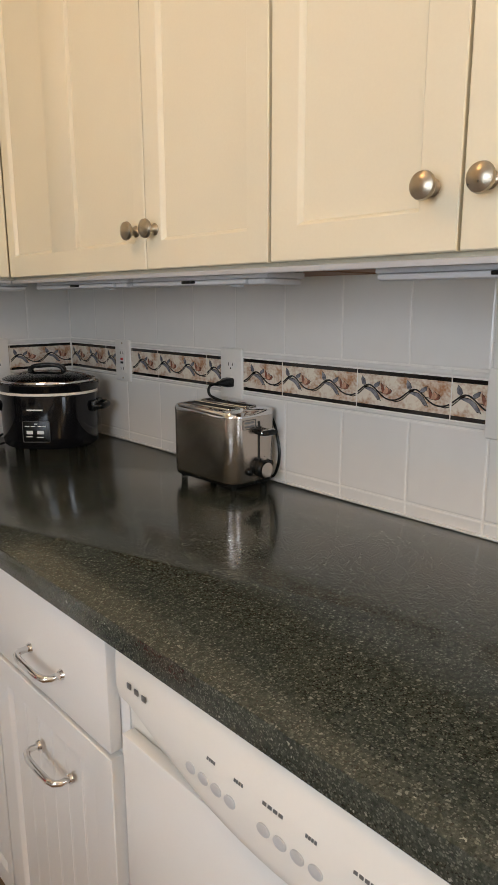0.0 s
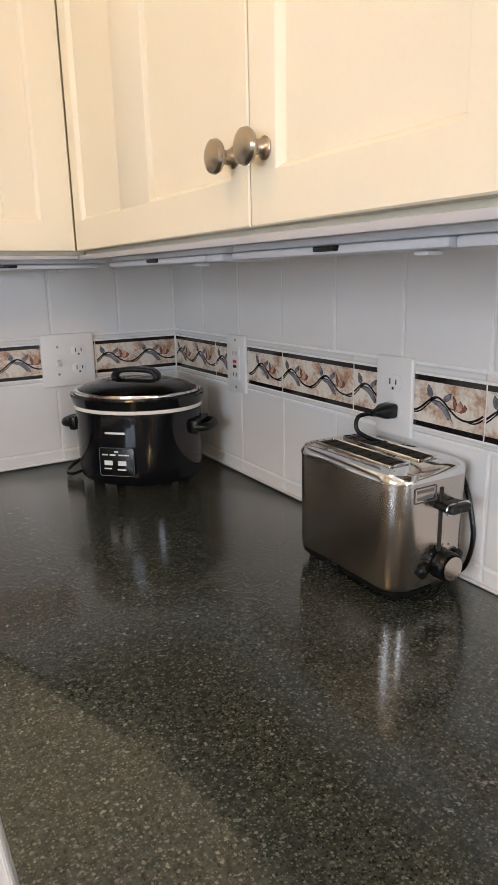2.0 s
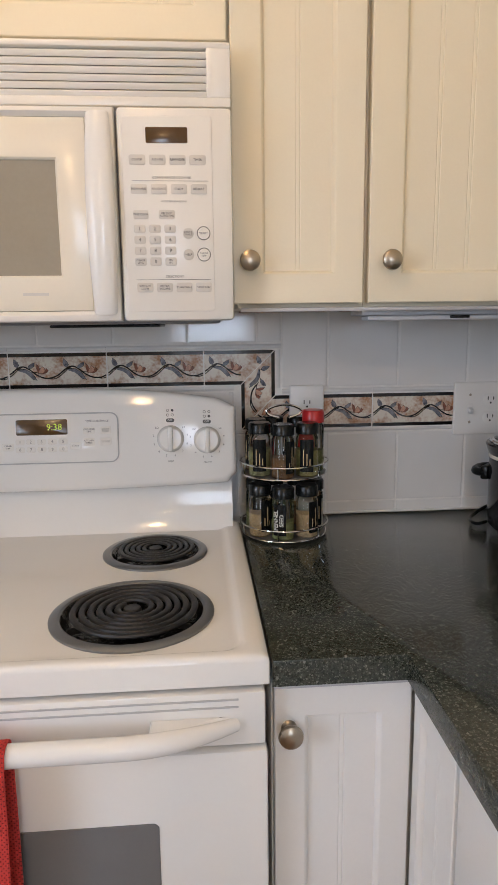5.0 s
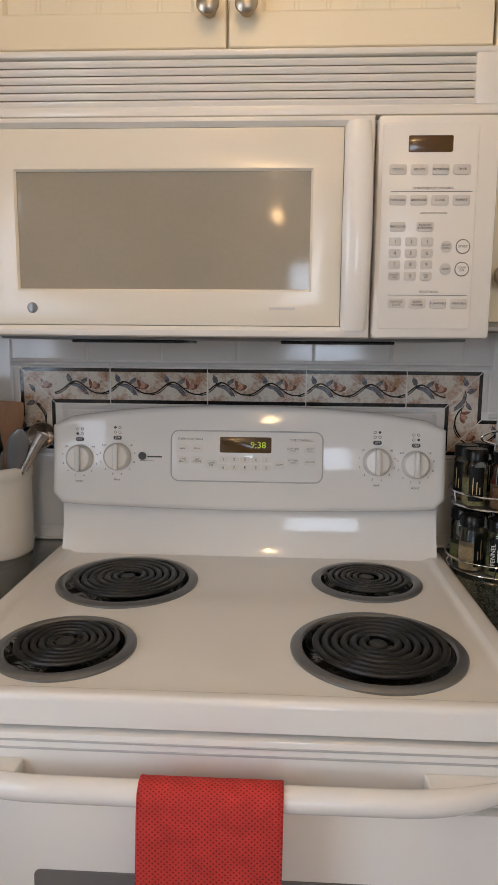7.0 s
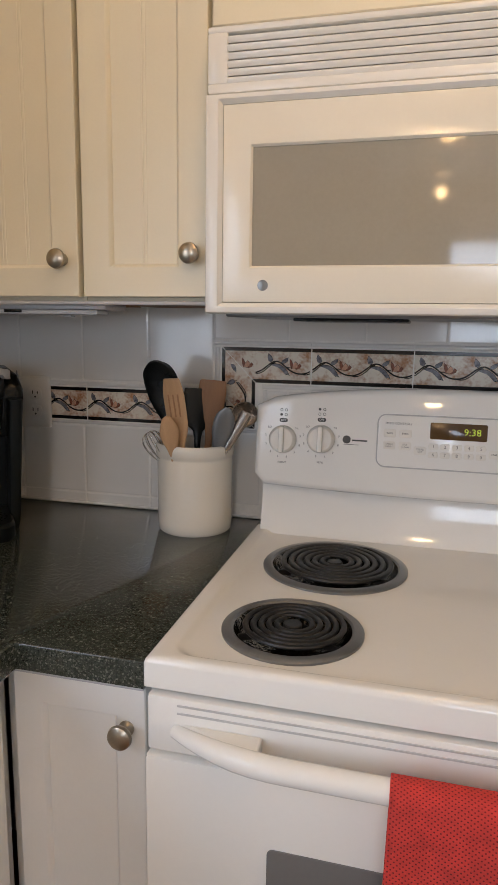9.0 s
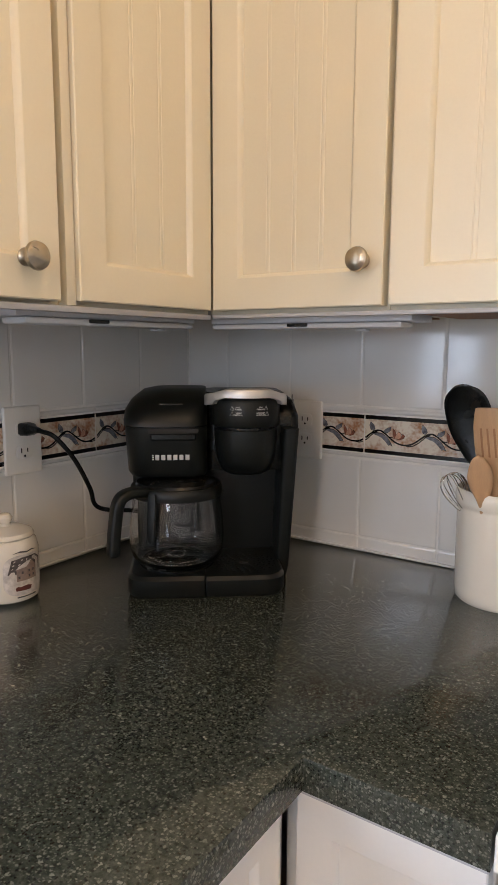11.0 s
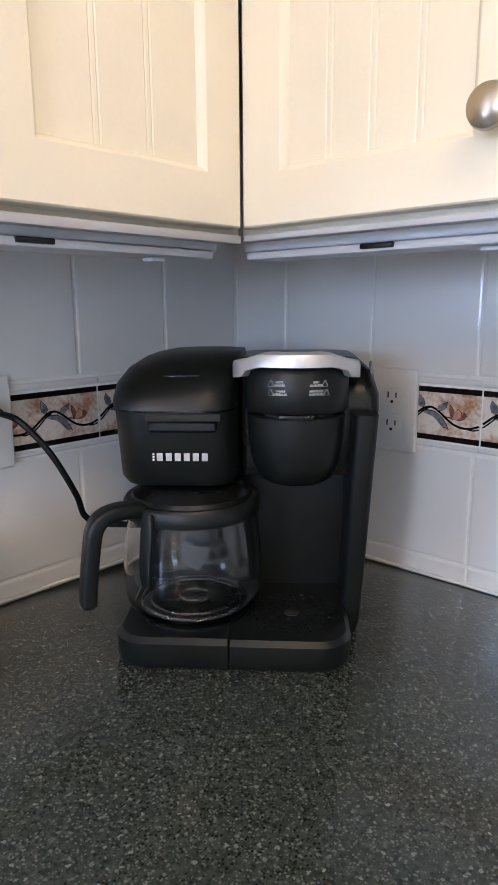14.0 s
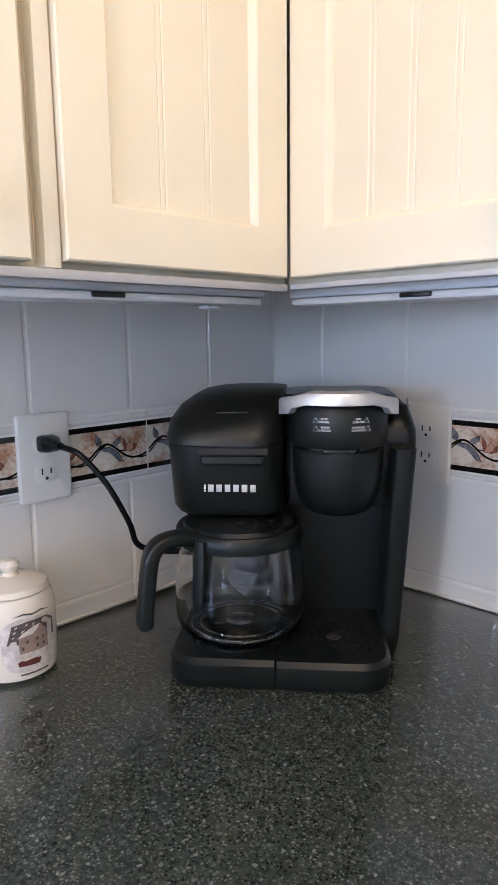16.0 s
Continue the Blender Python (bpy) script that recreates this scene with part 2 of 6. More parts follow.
def thing(name, label, category, m=None, group="", kind=""):
    ob = new(name)
    ob.empty_display_size = 0.02
    ob.matrix_basis = m or Matrix()
    PLACE[ob.name] = ob.matrix_basis.copy()
    return tagged(ob, label, category, group, kind)


def mesh_of(bm, name, materials, smooth=True):
    me = bpy.data.meshes.new(name)
    bm.to_mesh(me)
    bm.free()
    for m in materials if isinstance(materials, (list, tuple)) else (materials,):
        me.materials.append(m)
    if smooth:
        me.polygons.foreach_set("use_smooth", [True] * len(me.polygons))
        me.set_sharp_from_angle(angle=radians(38))
    me.update()
    return me


def part(name, bm, material, parent, label="", local=False):
    """One mesh object under a thing or a part. Geometry is in world metres, or in the thing's own frame when local."""
    m = PLACE[parent.name]
    if not local:
        bm.transform(m.inverted())
    ob = new(name, mesh_of(bm, name, material))
    ob.parent = parent
    PLACE[ob.name] = m
    return tagged(ob, label)


def solo(name, bm, material, label="", category="", group="", kind=""):
    ob = new(name, mesh_of(bm, name, material))
    PLACE[ob.name] = Matrix()
    return tagged(ob, label, category, group, kind)


def merge(*bms):
    out = bms[0]
    for b in bms[1:]:
        me = bpy.data.meshes.new("tmp")
        b.to_mesh(me)
        b.free()
        out.from_mesh(me)
        bpy.data.meshes.remove(me)
    return out


def box(x0, x1, y0, y1, z0, z1, bevel=0.0, seg=2, slot=0):
    bm = bmesh.new()
    bmesh.ops.create_cube(bm, size=1)
    bmesh.ops.scale(bm, vec=(abs(x1 - x0), abs(y1 - y0), abs(z1 - z0)), verts=bm.verts)
    bmesh.ops.translate(bm, vec=((x0 + x1) / 2, (y0 + y1) / 2, (z0 + z1) / 2), verts=bm.verts)
    if bevel:
        bmesh.ops.bevel(bm, geom=list(bm.edges), offset=bevel, segments=seg, affect="EDGES", profile=0.5)
    for f in bm.faces:
        f.material_index = slot
    return bm


def moved(bm, m):
    bm.transform(m)
    return bm


def lathe(profile, n=40, centre=(0, 0, 0), sx=1.0, sy=1.0, slot=0):
    """Turns a list of (radius, z) about z."""
    bm = bmesh.new()
    rings = []
    for r, z in profile:
        if r < 1e-5:
            rings.append([bm.verts.new((centre[0], centre[1], centre[2] + z))])
        else:
            rings.append([bm.verts.new((centre[0] + sx * r * math.cos(2 * math.pi * k / n), centre[1] + sy * r * math.sin(2 * math.pi * k / n), centre[2] + z)) for k in range(n)])
    for a, b in zip(rings, rings[1:]):
        for k in range(n):
            q = [a[k % len(a)], a[(k + 1) % len(a)], b[(k + 1) % len(b)], b[k % len(b)]]
            q = list(dict.fromkeys(q))
            if len(q) > 2:
                f = bm.faces.new(q)
                f.material_index = slot
    bmesh.ops.recalc_face_normals(bm, faces=bm.faces)
    return bm


def tube(points, r, n=10, closed=False, slot=0, radii=None, flat=1.0):
    """A round bar along points."""
    bm = bmesh.new()
    pts = [Vector(p) for p in points]
    rings, side = [], None
    for i, p in enumerate(pts):
        a, b = (pts[i - 1] if i or closed else pts[0]), (pts[(i + 1) % len(pts)] if closed or i + 1 < len(pts) else pts[-1])
        d = (b - a).normalized()
        if side is None:
            side = d.cross(Vector((0, 0, 1)) if abs(d.z) < 0.9 else Vector((1, 0, 0))).normalized()
        side = (side - d * side.dot(d)).normalized()
        up = d.cross(side)
        rr = radii[i] if radii else r
        rings.append([bm.verts.new(p + rr * (math.cos(2 * math.pi * k / n) * side + flat * math.sin(2 * math.pi * k / n) * up)) for k in range(n)])
    for a, b in zip(rings, rings[1:] + ([rings[0]] if closed else [])):
        for k in range(n):
            bm.faces.new((a[k], a[(k + 1) % n], b[(k + 1) % n], b[k])).material_index = slot
    if not closed:
        bm.faces.new(rings[0]), bm.faces.new(rings[-1])
    bmesh.ops.recalc_face_normals(bm, faces=bm.faces)
    return bm


def prism(outline, depth, m=None, bevel=0.0, seg=2, slot=0):
    """A flat outline in x, y pushed out along z by depth, then set by m."""
    bm = bmesh.new()
    f = bm.faces.new([bm.verts.new((x, y, 0)) for x, y in outline])
    got = bmesh.ops.extrude_face_region(bm, geom=[f])
    top = [g for g in got["geom"] if isinstance(g, bmesh.types.BMVert)]
    bmesh.ops.translate(bm, vec=(0, 0, depth), verts=top)
    bmesh.ops.recalc_face_normals(bm, faces=bm.faces)
    if bevel:
        tops = set(top)
        bmesh.ops.bevel(bm, geom=[e for e in bm.edges if e.verts[0] in tops and e.verts[1] in tops], offset=bevel, segments=seg, affect="EDGES", profile=0.5)
    for g in bm.faces:
        g.material_index = slot
    return moved(bm, m) if m else bm


def round_rect(w, h, r, n=6, cx=0.0, cy=0.0):
    out = []
    for sx, sy, a0 in ((1, 1, 0), (-1, 1, 90), (-1, -1, 180), (1, -1, 270)):
        for k in range(n + 1):
            a = radians(a0 + 90 * k / n)
            out.append((cx + sx * (w / 2 - r) + r * math.cos(a), cy + sy * (h / 2 - r) + r * math.sin(a)))
    return out


def ellipse(a, b, n=32, cx=0.0, cy=0.0):
    return [(cx + a * math.cos(2 * math.pi * k / n), cy + b * math.sin(2 * math.pi * k / n)) for k in range(n)]


def facing(x, y, z, way):
    """A frame whose x runs to the viewer's right, y up and z out of a wall that faces way ('-y', '-x' or '+x')."""
    turn = {"-y": 0, "-x": -90, "+x": 90}[way]
    return Matrix.Translation((x, y, z)) @ pose(0, 0, 0, 0, 0, turn) @ pose(0, 0, 0, 90, 0, 0)


def letters(text, size, m, material, parent, name="print", align="CENTER", local=False):
    """Raised print from the built-in font, as a mesh under parent."""
    cu = bpy.data.curves.new("print", "FONT")
    cu.body, cu.size, cu.extrude, cu.align_x, cu.align_y, cu.resolution_u = text, size, 0.00015, align, "CENTER", 2
    tmp = bpy.data.objects.new("print_source", cu)
    scene.collection.objects.link(tmp)
    me = bpy.data.meshes.new_from_object(tmp.evaluated_get(bpy.context.evaluated_depsgraph_get()))
    bpy.data.objects.remove(tmp)
    bpy.data.curves.remove(cu)
    me.transform(m if local else PLACE[parent.name].inverted() @ m)
    me.materials.clear()
    me.materials.append(material)
    ob = new(name, me)
    ob.parent = parent
    PLACE[ob.name] = PLACE[parent.name]
    return ob


# ---- the room ----
BACK, RIGHT, LEFT, SOUTH, TOP = 1.866, 0.996, -1.425, -3.0, 2.42
T = 0.12


def setting(name, bm, material, label, category):
    return solo(name, bm, material, label, category, kind="structure")


setting("floor", box(LEFT - T, RIGHT + T, SOUTH - T, BACK + T, -0.1, 0), FLOOR_WOOD, "brown oak strip floor, plain", "floor")
setting("ceiling", box(LEFT - T, RIGHT + T, SOUTH - T, BACK + T, TOP, TOP + 0.1), CEILING_PAINT, "white matt painted ceiling with soft texture", "ceiling")
wall_north = setting("wall_north", box(LEFT - T, RIGHT + T, BACK, BACK + T, 0, TOP), GROUT, "kitchen wall behind the stove, white tiled above the counter", "wall")
wall_east = setting("wall_east", box(RIGHT, RIGHT + T, SOUTH, BACK - 0.001, 0, TOP), GROUT, "kitchen wall behind toaster and slow cooker, white tiled", "wall")
GY0, GY1, GZ0, GZ1 = -0.62, 0.42, 1.04, 2.02  # window over the west counter
wall_west = setting("wall_west", merge(box(LEFT - T, LEFT, GY1, BACK - 0.001, 0, TOP), box(LEFT - T, LEFT, SOUTH, GY0, 0, TOP), box(LEFT - T, LEFT, GY0, GY1, GZ1, TOP), box(LEFT - T, LEFT, GY0, GY1, 0, GZ0)), GROUT, "kitchen wall behind coffee maker, white tiled", "wall")
WX0, WX1, WZ0, WZ1 = -0.12, 0.62, 1.12, 2.02
south = merge(
    box(LEFT - T, WX0, SOUTH - T, SOUTH, 0, TOP), box(WX1, RIGHT + T, SOUTH - T, SOUTH, 0, TOP),
    box(WX0, WX1, SOUTH - T, SOUTH, 0, WZ0), box(WX0, WX1, SOUTH - T, SOUTH, WZ1, TOP))
setting("wall_south", south, WALL_PAINT, "plain painted wall with a wide window opening", "wall")
window = thing("window_1", "white wooden window with six clear panes", "window", Matrix.Translation(((WX0 + WX1) / 2, SOUTH, WZ0)), kind="structure")
part("window_frame", merge(box(WX0, WX0 + 0.05, SOUTH - 0.09, SOUTH - 0.03, WZ0, WZ1, 0.004), box(WX1 - 0.05, WX1, SOUTH - 0.09, SOUTH - 0.03, WZ0, WZ1, 0.004),
     box(WX0 + 0.05, WX1 - 0.05, SOUTH - 0.09, SOUTH - 0.03, WZ0, WZ0 + 0.05, 0.004), box(WX0 + 0.05, WX1 - 0.05, SOUTH - 0.09, SOUTH - 0.03, WZ1 - 0.05, WZ1, 0.004)), WHITE_PLASTIC, window)
for k in (1, 2):
    x = WX0 + 0.02 + k * (WX1 - WX0 - 0.04) / 3
    part("muntin", box(x - 0.015, x + 0.015, SOUTH - 0.085, SOUTH - 0.04, WZ0 + 0.05, WZ1 - 0.05, 0.003), WHITE_PLASTIC, window)
part("muntin", box(WX0 + 0.05, WX1 - 0.05, SOUTH - 0.083, SOUTH - 0.042, 1.555, 1.585, 0.003), WHITE_PLASTIC, window)
pane = part("pane", box(WX0 + 0.05, WX1 - 0.05, SOUTH - 0.064, SOUTH - 0.060, WZ0 + 0.05, WZ1 - 0.05), GLASS, window)
pane.visible_shadow = False
part("window_sill", box(WX0 - 0.03, WX1 + 0.03, SOUTH + 0.002, SOUTH + 0.06, WZ0 - 0.035, WZ0 - 0.005, 0.005), WHITE_PLASTIC, window)
sw = thing("window_2", "white wooden window over the counter, two panes", "window", Matrix.Translation((LEFT, (GY0 + GY1) / 2, GZ0)), kind="structure")
for y0, y1, z0, z1 in ((GY0, GY0 + 0.05, GZ0, GZ1), (GY1 - 0.05, GY1, GZ0, GZ1), (GY0 + 0.05, GY1 - 0.05, GZ0, GZ0 + 0.05), (GY0 + 0.05, GY1 - 0.05, GZ1 - 0.05, GZ1), (-0.125, -0.075, GZ0 + 0.05, GZ1 - 0.05)):
    part("window_frame", box(LEFT - 0.012, LEFT + 0.012, y0, y1, z0, z1, 0.003), WHITE_PLASTIC, sw)
for y0, y1 in ((GY0 + 0.05, -0.125), (-0.075, GY1 - 0.05)):
    gpane = part("pane", box(LEFT - 0.058, LEFT - 0.054, y0, y1, GZ0 + 0.05, GZ1 - 0.05), GLASS, sw)
    gpane.visible_shadow = False
part("window_sill", box(LEFT + 0.001, LEFT + 0.05, GY0 - 0.03, GY1 + 0.03, GZ0 - 0.035, GZ0 - 0.003, 0.005), WHITE_PLASTIC, sw)
setting("ground", box(-60, 60, -90, 60, -0.35, -0.3), pbr("lawn", (0.05, 0.09, 0.03), 0.9, vary=0.4, scale=2), "green lawn outside the window", "ground")

for y, k in ((0.86, 0.80), (-0.95, 0.56), (-2.5, 0.56)):
    fx = thing("ceiling_light", "round ceiling light with warm lit frosted glass", "ceiling light", Matrix.Translation((-0.19, y, TOP)))
    part("base", lathe([(0, 0), (0.15 * k, 0), (0.15 * k, -0.015), (0.14 * k, -0.022), (0, -0.022)], 40, (-0.19, y, TOP)), NICKEL, fx)
    part("shade", lathe([(0.135 * k, -0.023), (0.135 * k, -0.034), (0.115 * k, -0.050), (0.07 * k, -0.058), (0, -0.061)], 40, (-0.19, y, TOP)), LAMP_GLASS, fx)

# ---- counters ----
CT, CB, EY, ERX, ELX = 0.914, 0.878, 1.221, 0.366, -0.757
SX0, SX1 = -0.575, 0.187  # range


def slab(outline, name, label):
    bm = prism(outline, CT - CB, Matrix.Translation((0, 0, CB)), 0.003, 2)
    return solo(name, bm, QUARTZ, label, "countertop")


top_east = slab([(SX1 + 0.004, EY), (ERX, EY), (ERX, -0.75), (RIGHT - 0.012, -0.75), (RIGHT - 0.012, BACK - 0.012), (SX1 + 0.004, BACK - 0.012)], "countertop",
     "dark grey speckled stone countertop under slow cooker and toaster")
top_west = slab([(ELX, -0.75), (ELX, EY), (SX0 - 0.004, EY), (SX0 - 0.004, BACK - 0.012), (LEFT + 0.012, BACK - 0.012), (LEFT + 0.012, -0.75)], "countertop",
     "dark grey speckled stone countertop under the coffee maker")
for top_slab, x0, x1, y0, y1 in ((top_east, SX1 + 0.006, ERX + 0.004, EY + 0.003, EY + 0.013), (top_east, ERX + 0.004, ERX + 0.0135, -0.745, EY + 0.013),
                                 (top_west, ELX - 0.004, SX0 - 0.006, EY + 0.003, EY + 0.013), (top_west, ELX - 0.0135, ELX - 0.004, -0.745, EY + 0.013)):
    part("edge_strip", box(x0, x1, y0, y1, CB - 0.0050, CB - 0.0004), EDGE_STRIP, top_slab, "pale grey strip under the front edge")


# ---- cabinets ----
def door(parent, x, y, z, w, h, way, paint, stile=0.053, rail=0.053, mullion=None, grooves=True, name="door"):
    """A framed door with a recessed beaded panel; x, y, z is its lower corner on the viewer's left, on its face plane."""
    m = facing(x, y, z, way)
    t, rec, bev = 0.020, 0.0085, 0.0016
    cuts = [(stile, w - stile)] if not mullion else [(stile, mullion[0]), (mullion[1], w - stile)]
    bm = bmesh.new()
    rings = []
    for ix, iy, d in ((0, 0, -t), (0, 0, -bev), (bev, bev, 0), (stile - 0.0065, rail - 0.0065, 0), (stile - 0.0055, rail - 0.0055, -0.0006), (stile - 0.0005, rail - 0.0005, -rec + 0.001), (stile, rail, -t)):
        rings.append([bm.verts.new(p) for p in ((ix, iy, d), (w - ix, iy, d), (w - ix, h - iy, d), (ix, h - iy, d))])
    for a, b in zip(rings, rings[1:] + rings[:1]):
        for k in range(4):
            bm.faces.new((a[k], a[(k + 1) % 4], b[(k + 1) % 4], b[k]))
    bmesh.ops.recalc_face_normals(bm, faces=bm.faces)
    d = part(name, moved(bm, m), paint, parent)
    if mullion:
        part("mullion", moved(box(mullion[0], mullion[1], rail - 0.012, h - rail + 0.012, -t + 0.002, -0.0002, bev), m), paint, d)
    for a, b in cuts:
        # panel: a profile with bead grooves, pushed up the door
        n = max(2, round((b - a) / 0.048))
        xs = [(a - 0.004, -rec)]
        if grooves:
            for k in range(1, n):
                c = a + (b - a) * k / n
                xs += [(c - 0.0042, -rec), (c - 0.0030, -rec - 0.0007), (c - 0.0016, -rec - 0.0002), (c + 0.0016, -rec - 0.0002), (c + 0.0030, -rec - 0.0007), (c + 0.0042, -rec)]
        xs.append((b + 0.004, -rec))
        pm = bmesh.new()
        lo = [pm.verts.new((u, rail - 0.004, v)) for u, v in xs]
        hi = [pm.verts.new((u, h - rail + 0.004, v)) for u, v in xs]
        for k in range(len(xs) - 1):
            pm.faces.new((lo[k], lo[k + 1], hi[k + 1], hi[k]))
        bl = [pm.verts.new((u, rail - 0.004, -rec - 0.008)) for u in (xs[0][0], xs[-1][0])]
        bh = [pm.verts.new((u, h - rail + 0.004, -rec - 0.008)) for u in (xs[0][0], xs[-1][0])]
        pm.faces.new((bl[0], bh[0], bh[1], bl[1]))
        pan = part("panel", moved(pm, m), paint, d)
        pan.data.polygons.foreach_set("use_smooth", [False] * len(pan.data.polygons))
    return d


def knob(parent, x, y, z, way, r=0.0165):
    prof = [(0, 0), (0.010, 0), (0.0105, 0.002), (0.0075, 0.005), (0.0065, 0.012), (0.010, 0.016), (r * 0.92, 0.0185), (r, 0.0215), (r * 0.93, 0.0255), (r * 0.62, 0.0285), (r * 0.3, 0.0296), (0, 0.030)]
    return part("knob", moved(lathe(prof, 28), facing(x, y, z, way)), NICKEL, parent, "round brushed nickel knob")


def pull(parent, x, y, z, way, w=0.11):
    m = facing(x, y, z, way)
    pts = [(-w / 2, 0, 0), (-w / 2, 0, 0.018), (-w / 2 + 0.006, 0, 0.026), (-w / 2 + 0.02, 0, 0.030), (0, 0, 0.031), (w / 2 - 0.02, 0, 0.030), (w / 2 - 0.006, 0, 0.026), (w / 2, 0, 0.018), (w / 2, 0, 0)]
    bm = merge(tube(pts, 0.0055, 10), lathe([(0, 0), (0.009, 0), (0.008, 0.004), (0, 0.005)], 16, (-w / 2, 0, 0)), lathe([(0, 0), (0.009, 0), (0.008, 0.004), (0, 0.005)], 16, (w / 2, 0, 0)))
    return part("pull_handle", moved(bm, m), CHROME, parent, "chrome bar pull handle")


UB, UT = 1.364, 2.13      # upper doors
UY, URX, ULX = 1.548, 0.671, -1.115  # their faces
MB = 1.338                # microwave bottom


def upper(name_label, body, x0, x1, y0, y1, z0=UB - 0.006, z1=UT + 0.004, under=True):
    c = thing("wall_cabinet", name_label, "wall cabinet", Matrix.Translation(((x0 + x1) / 2, (y0 + y1) / 2, z0)), "wall cabinets")
    part("body", box(x0, x1, y0, y1, z0, z1, 0.001), CABINET, c)
    if under:
        part("underside", box(x0 + 0.018, x1 - 0.018, y0 + 0.018, y1 - 0.018, z0 - 0.003, z0 - 0.0005), RAW_WOOD, c, "unpainted brown wood underside")
    return c


cream = "cream wall cabinet, closed panel door"
# right of the microwave
c = upper(cream + ", beside microwave", 0, 0.176, 0.3855, UY + 0.0215, BACK - 0.012)
door(c, 0.168, UY, UB, 0.381 - 0.168, UT - UB, "-y", CABINET)
knob(c, 0.194, UY, 1.431, "-y")
c = upper(cream + ", in the corner above slow cooker", 0, 0.3865, 0.690, UY + 0.0215, BACK - 0.012)
door(c, 0.390, UY, UB, 0.670 - 0.390, UT - UB, "-y", CABINET, stile=0.060)
knob(c, 0.423, UY, 1.431, "-y")
# left of the microwave
c = upper(cream + ", beside microwave and over utensil crock", 0, -0.8255, -0.602, UY + 0.0215, BACK - 0.012)
door(c, -0.821, UY, UB, 0.215, UT - UB, "-y", CABINET)
knob(c, -0.629, UY, 1.430, "-y")
c = upper(cream + ", in the corner above coffee maker", 0, -1.134, -0.8265, UY + 0.0215, BACK - 0.012)
door(c, -1.114, UY, UB, 0.284, UT - UB, "-y", CABINET)
knob(c, -0.858, UY, 1.424, "-y")
# over the microwave
c = upper("short cream wall cabinet with two doors above microwave", 0, -0.6005, 0.1745, UY + 0.0215, BACK - 0.012, 1.742, UT + 0.004, under=False)
door(c, -0.599, UY, 1.756, 0.379, UT - 1.756, "-y", CABINET)
door(c, -0.216, UY, 1.756, 0.379, UT - 1.756, "-y", CABINET)
knob(c, -0.245, UY, 1.806, "-y")
knob(c, -0.190, UY, 1.806, "-y")
# east wall, from the corner towards the window
c = upper("cream wall cabinet with two-panel door in the corner", 0, URX + 0.0215, RIGHT - 0.012, 0.6615, UY + 0.018)
door(c, URX, UY - 0.001, UB, 1.547 - 0.973, UT - UB, "-x", CABINET, stile=0.040, mullion=(0.220, 0.326), grooves=False)
door(c, URX, 0.970, UB, 0.970 - 0.664, UT - UB, "-x", CABINET, stile=0.050, grooves=False)
knob(c, URX, 1.000, 1.431, "-x")
knob(c, URX, 0.942, 1.431, "-x")
c = upper("cream wall cabinet with two panelled doors over the dishwasher run", 0, URX + 0.0215, RIGHT - 0.012, 0.046, 0.6605)
door(c, URX, 0.658, UB, 0.297, UT - UB, "-x", CABINET, stile=0.057, grooves=False)
door(c, URX, 0.357, UB, 0.305, UT - UB, "-x", CABINET, stile=0.057, grooves=False)
knob(c, URX, 0.395, 1.436, "-x")
knob(c, URX, 0.325, 1.436, "-x")
# west wall
c = upper("cream wall cabinet with beaded panel door over the coffee maker", 0, LEFT + 0.012, ULX - 0.0215, 1.262, UY + 0.018)
door(c, ULX, 1.279, UB, UY - 0.001 - 1.279, UT - UB, "+x", CABINET, stile=0.051)
part("face_frame", box(ULX - 0.0215, ULX - 0.006, 1.2625, 1.277, UB - 0.006, UT, 0.001), CABINET, c)
c = upper("white wall cabinet with closed panel door", 0, LEFT + 0.012, ULX - 0.0215, 0.64, 1.2615)
door(c, ULX, 0.955, UB - 0.002, 1.249 - 0.955, UT - UB, "+x", CABINET, stile=0.051)
door(c, ULX, 0.650, UB - 0.002, 0.300, UT - UB, "+x", CABINET, stile=0.051)
knob(c, ULX, 1.198, 1.408, "+x")
# boxed-in space between cabinet tops and ceiling
setting("soffit_north", box(LEFT + 0.012, RIGHT - 0.012, 1.53, BACK - 0.001, UT + 0.006, TOP - 0.001), WALL_PAINT, "painted soffit above wall cabinets", "soffit")
setting("soffit_east", box(0.655, RIGHT - 0.001, -0.75, 1.529, UT + 0.006, TOP - 0.001), WALL_PAINT, "painted soffit above wall cabinets", "soffit")
setting("soffit_west", box(LEFT + 0.001, -1.10, -0.75, 1.529, UT + 0.006, TOP - 0.001), WALL_PAINT, "painted soffit above wall cabinets", "soffit")


# base cabinets
def base_cab(label, x0, x1, y0, y1):
    c = thing("base_cabinet", label, "base cabinet", Matrix.Translation(((x0 + x1) / 2, (y0 + y1) / 2, 0)), "base cabinets")
    part("body", box(x0, x1, y0, y1, 0.10, CB - 0.001, 0.001), CABINET_BASE, c)
    return c


BY, BRX, BLX = 1.236, 0.381, -0.777
c = base_cab("white base cabinet with beaded panel door beside stove", SX1 + 0.006, BRX + 0.018, BY + 0.0215, BACK - 0.02)
door(c, SX1 + 0.008, BY, 0.115, 0.3785 - SX1 - 0.008, 0.758, "-y", CABINET_BASE, stile=0.046)
knob(c, 0.214, BY, 0.811, "-y")
c = base_cab("white corner base cabinet with plain side door", BRX + 0.0215, RIGHT - 0.02, 1.092, BY + 0.017)
door(c, BRX, 1.234, 0.115, 1.234 - 1.095, 0.757, "-x", CABINET_BASE, stile=0.028)
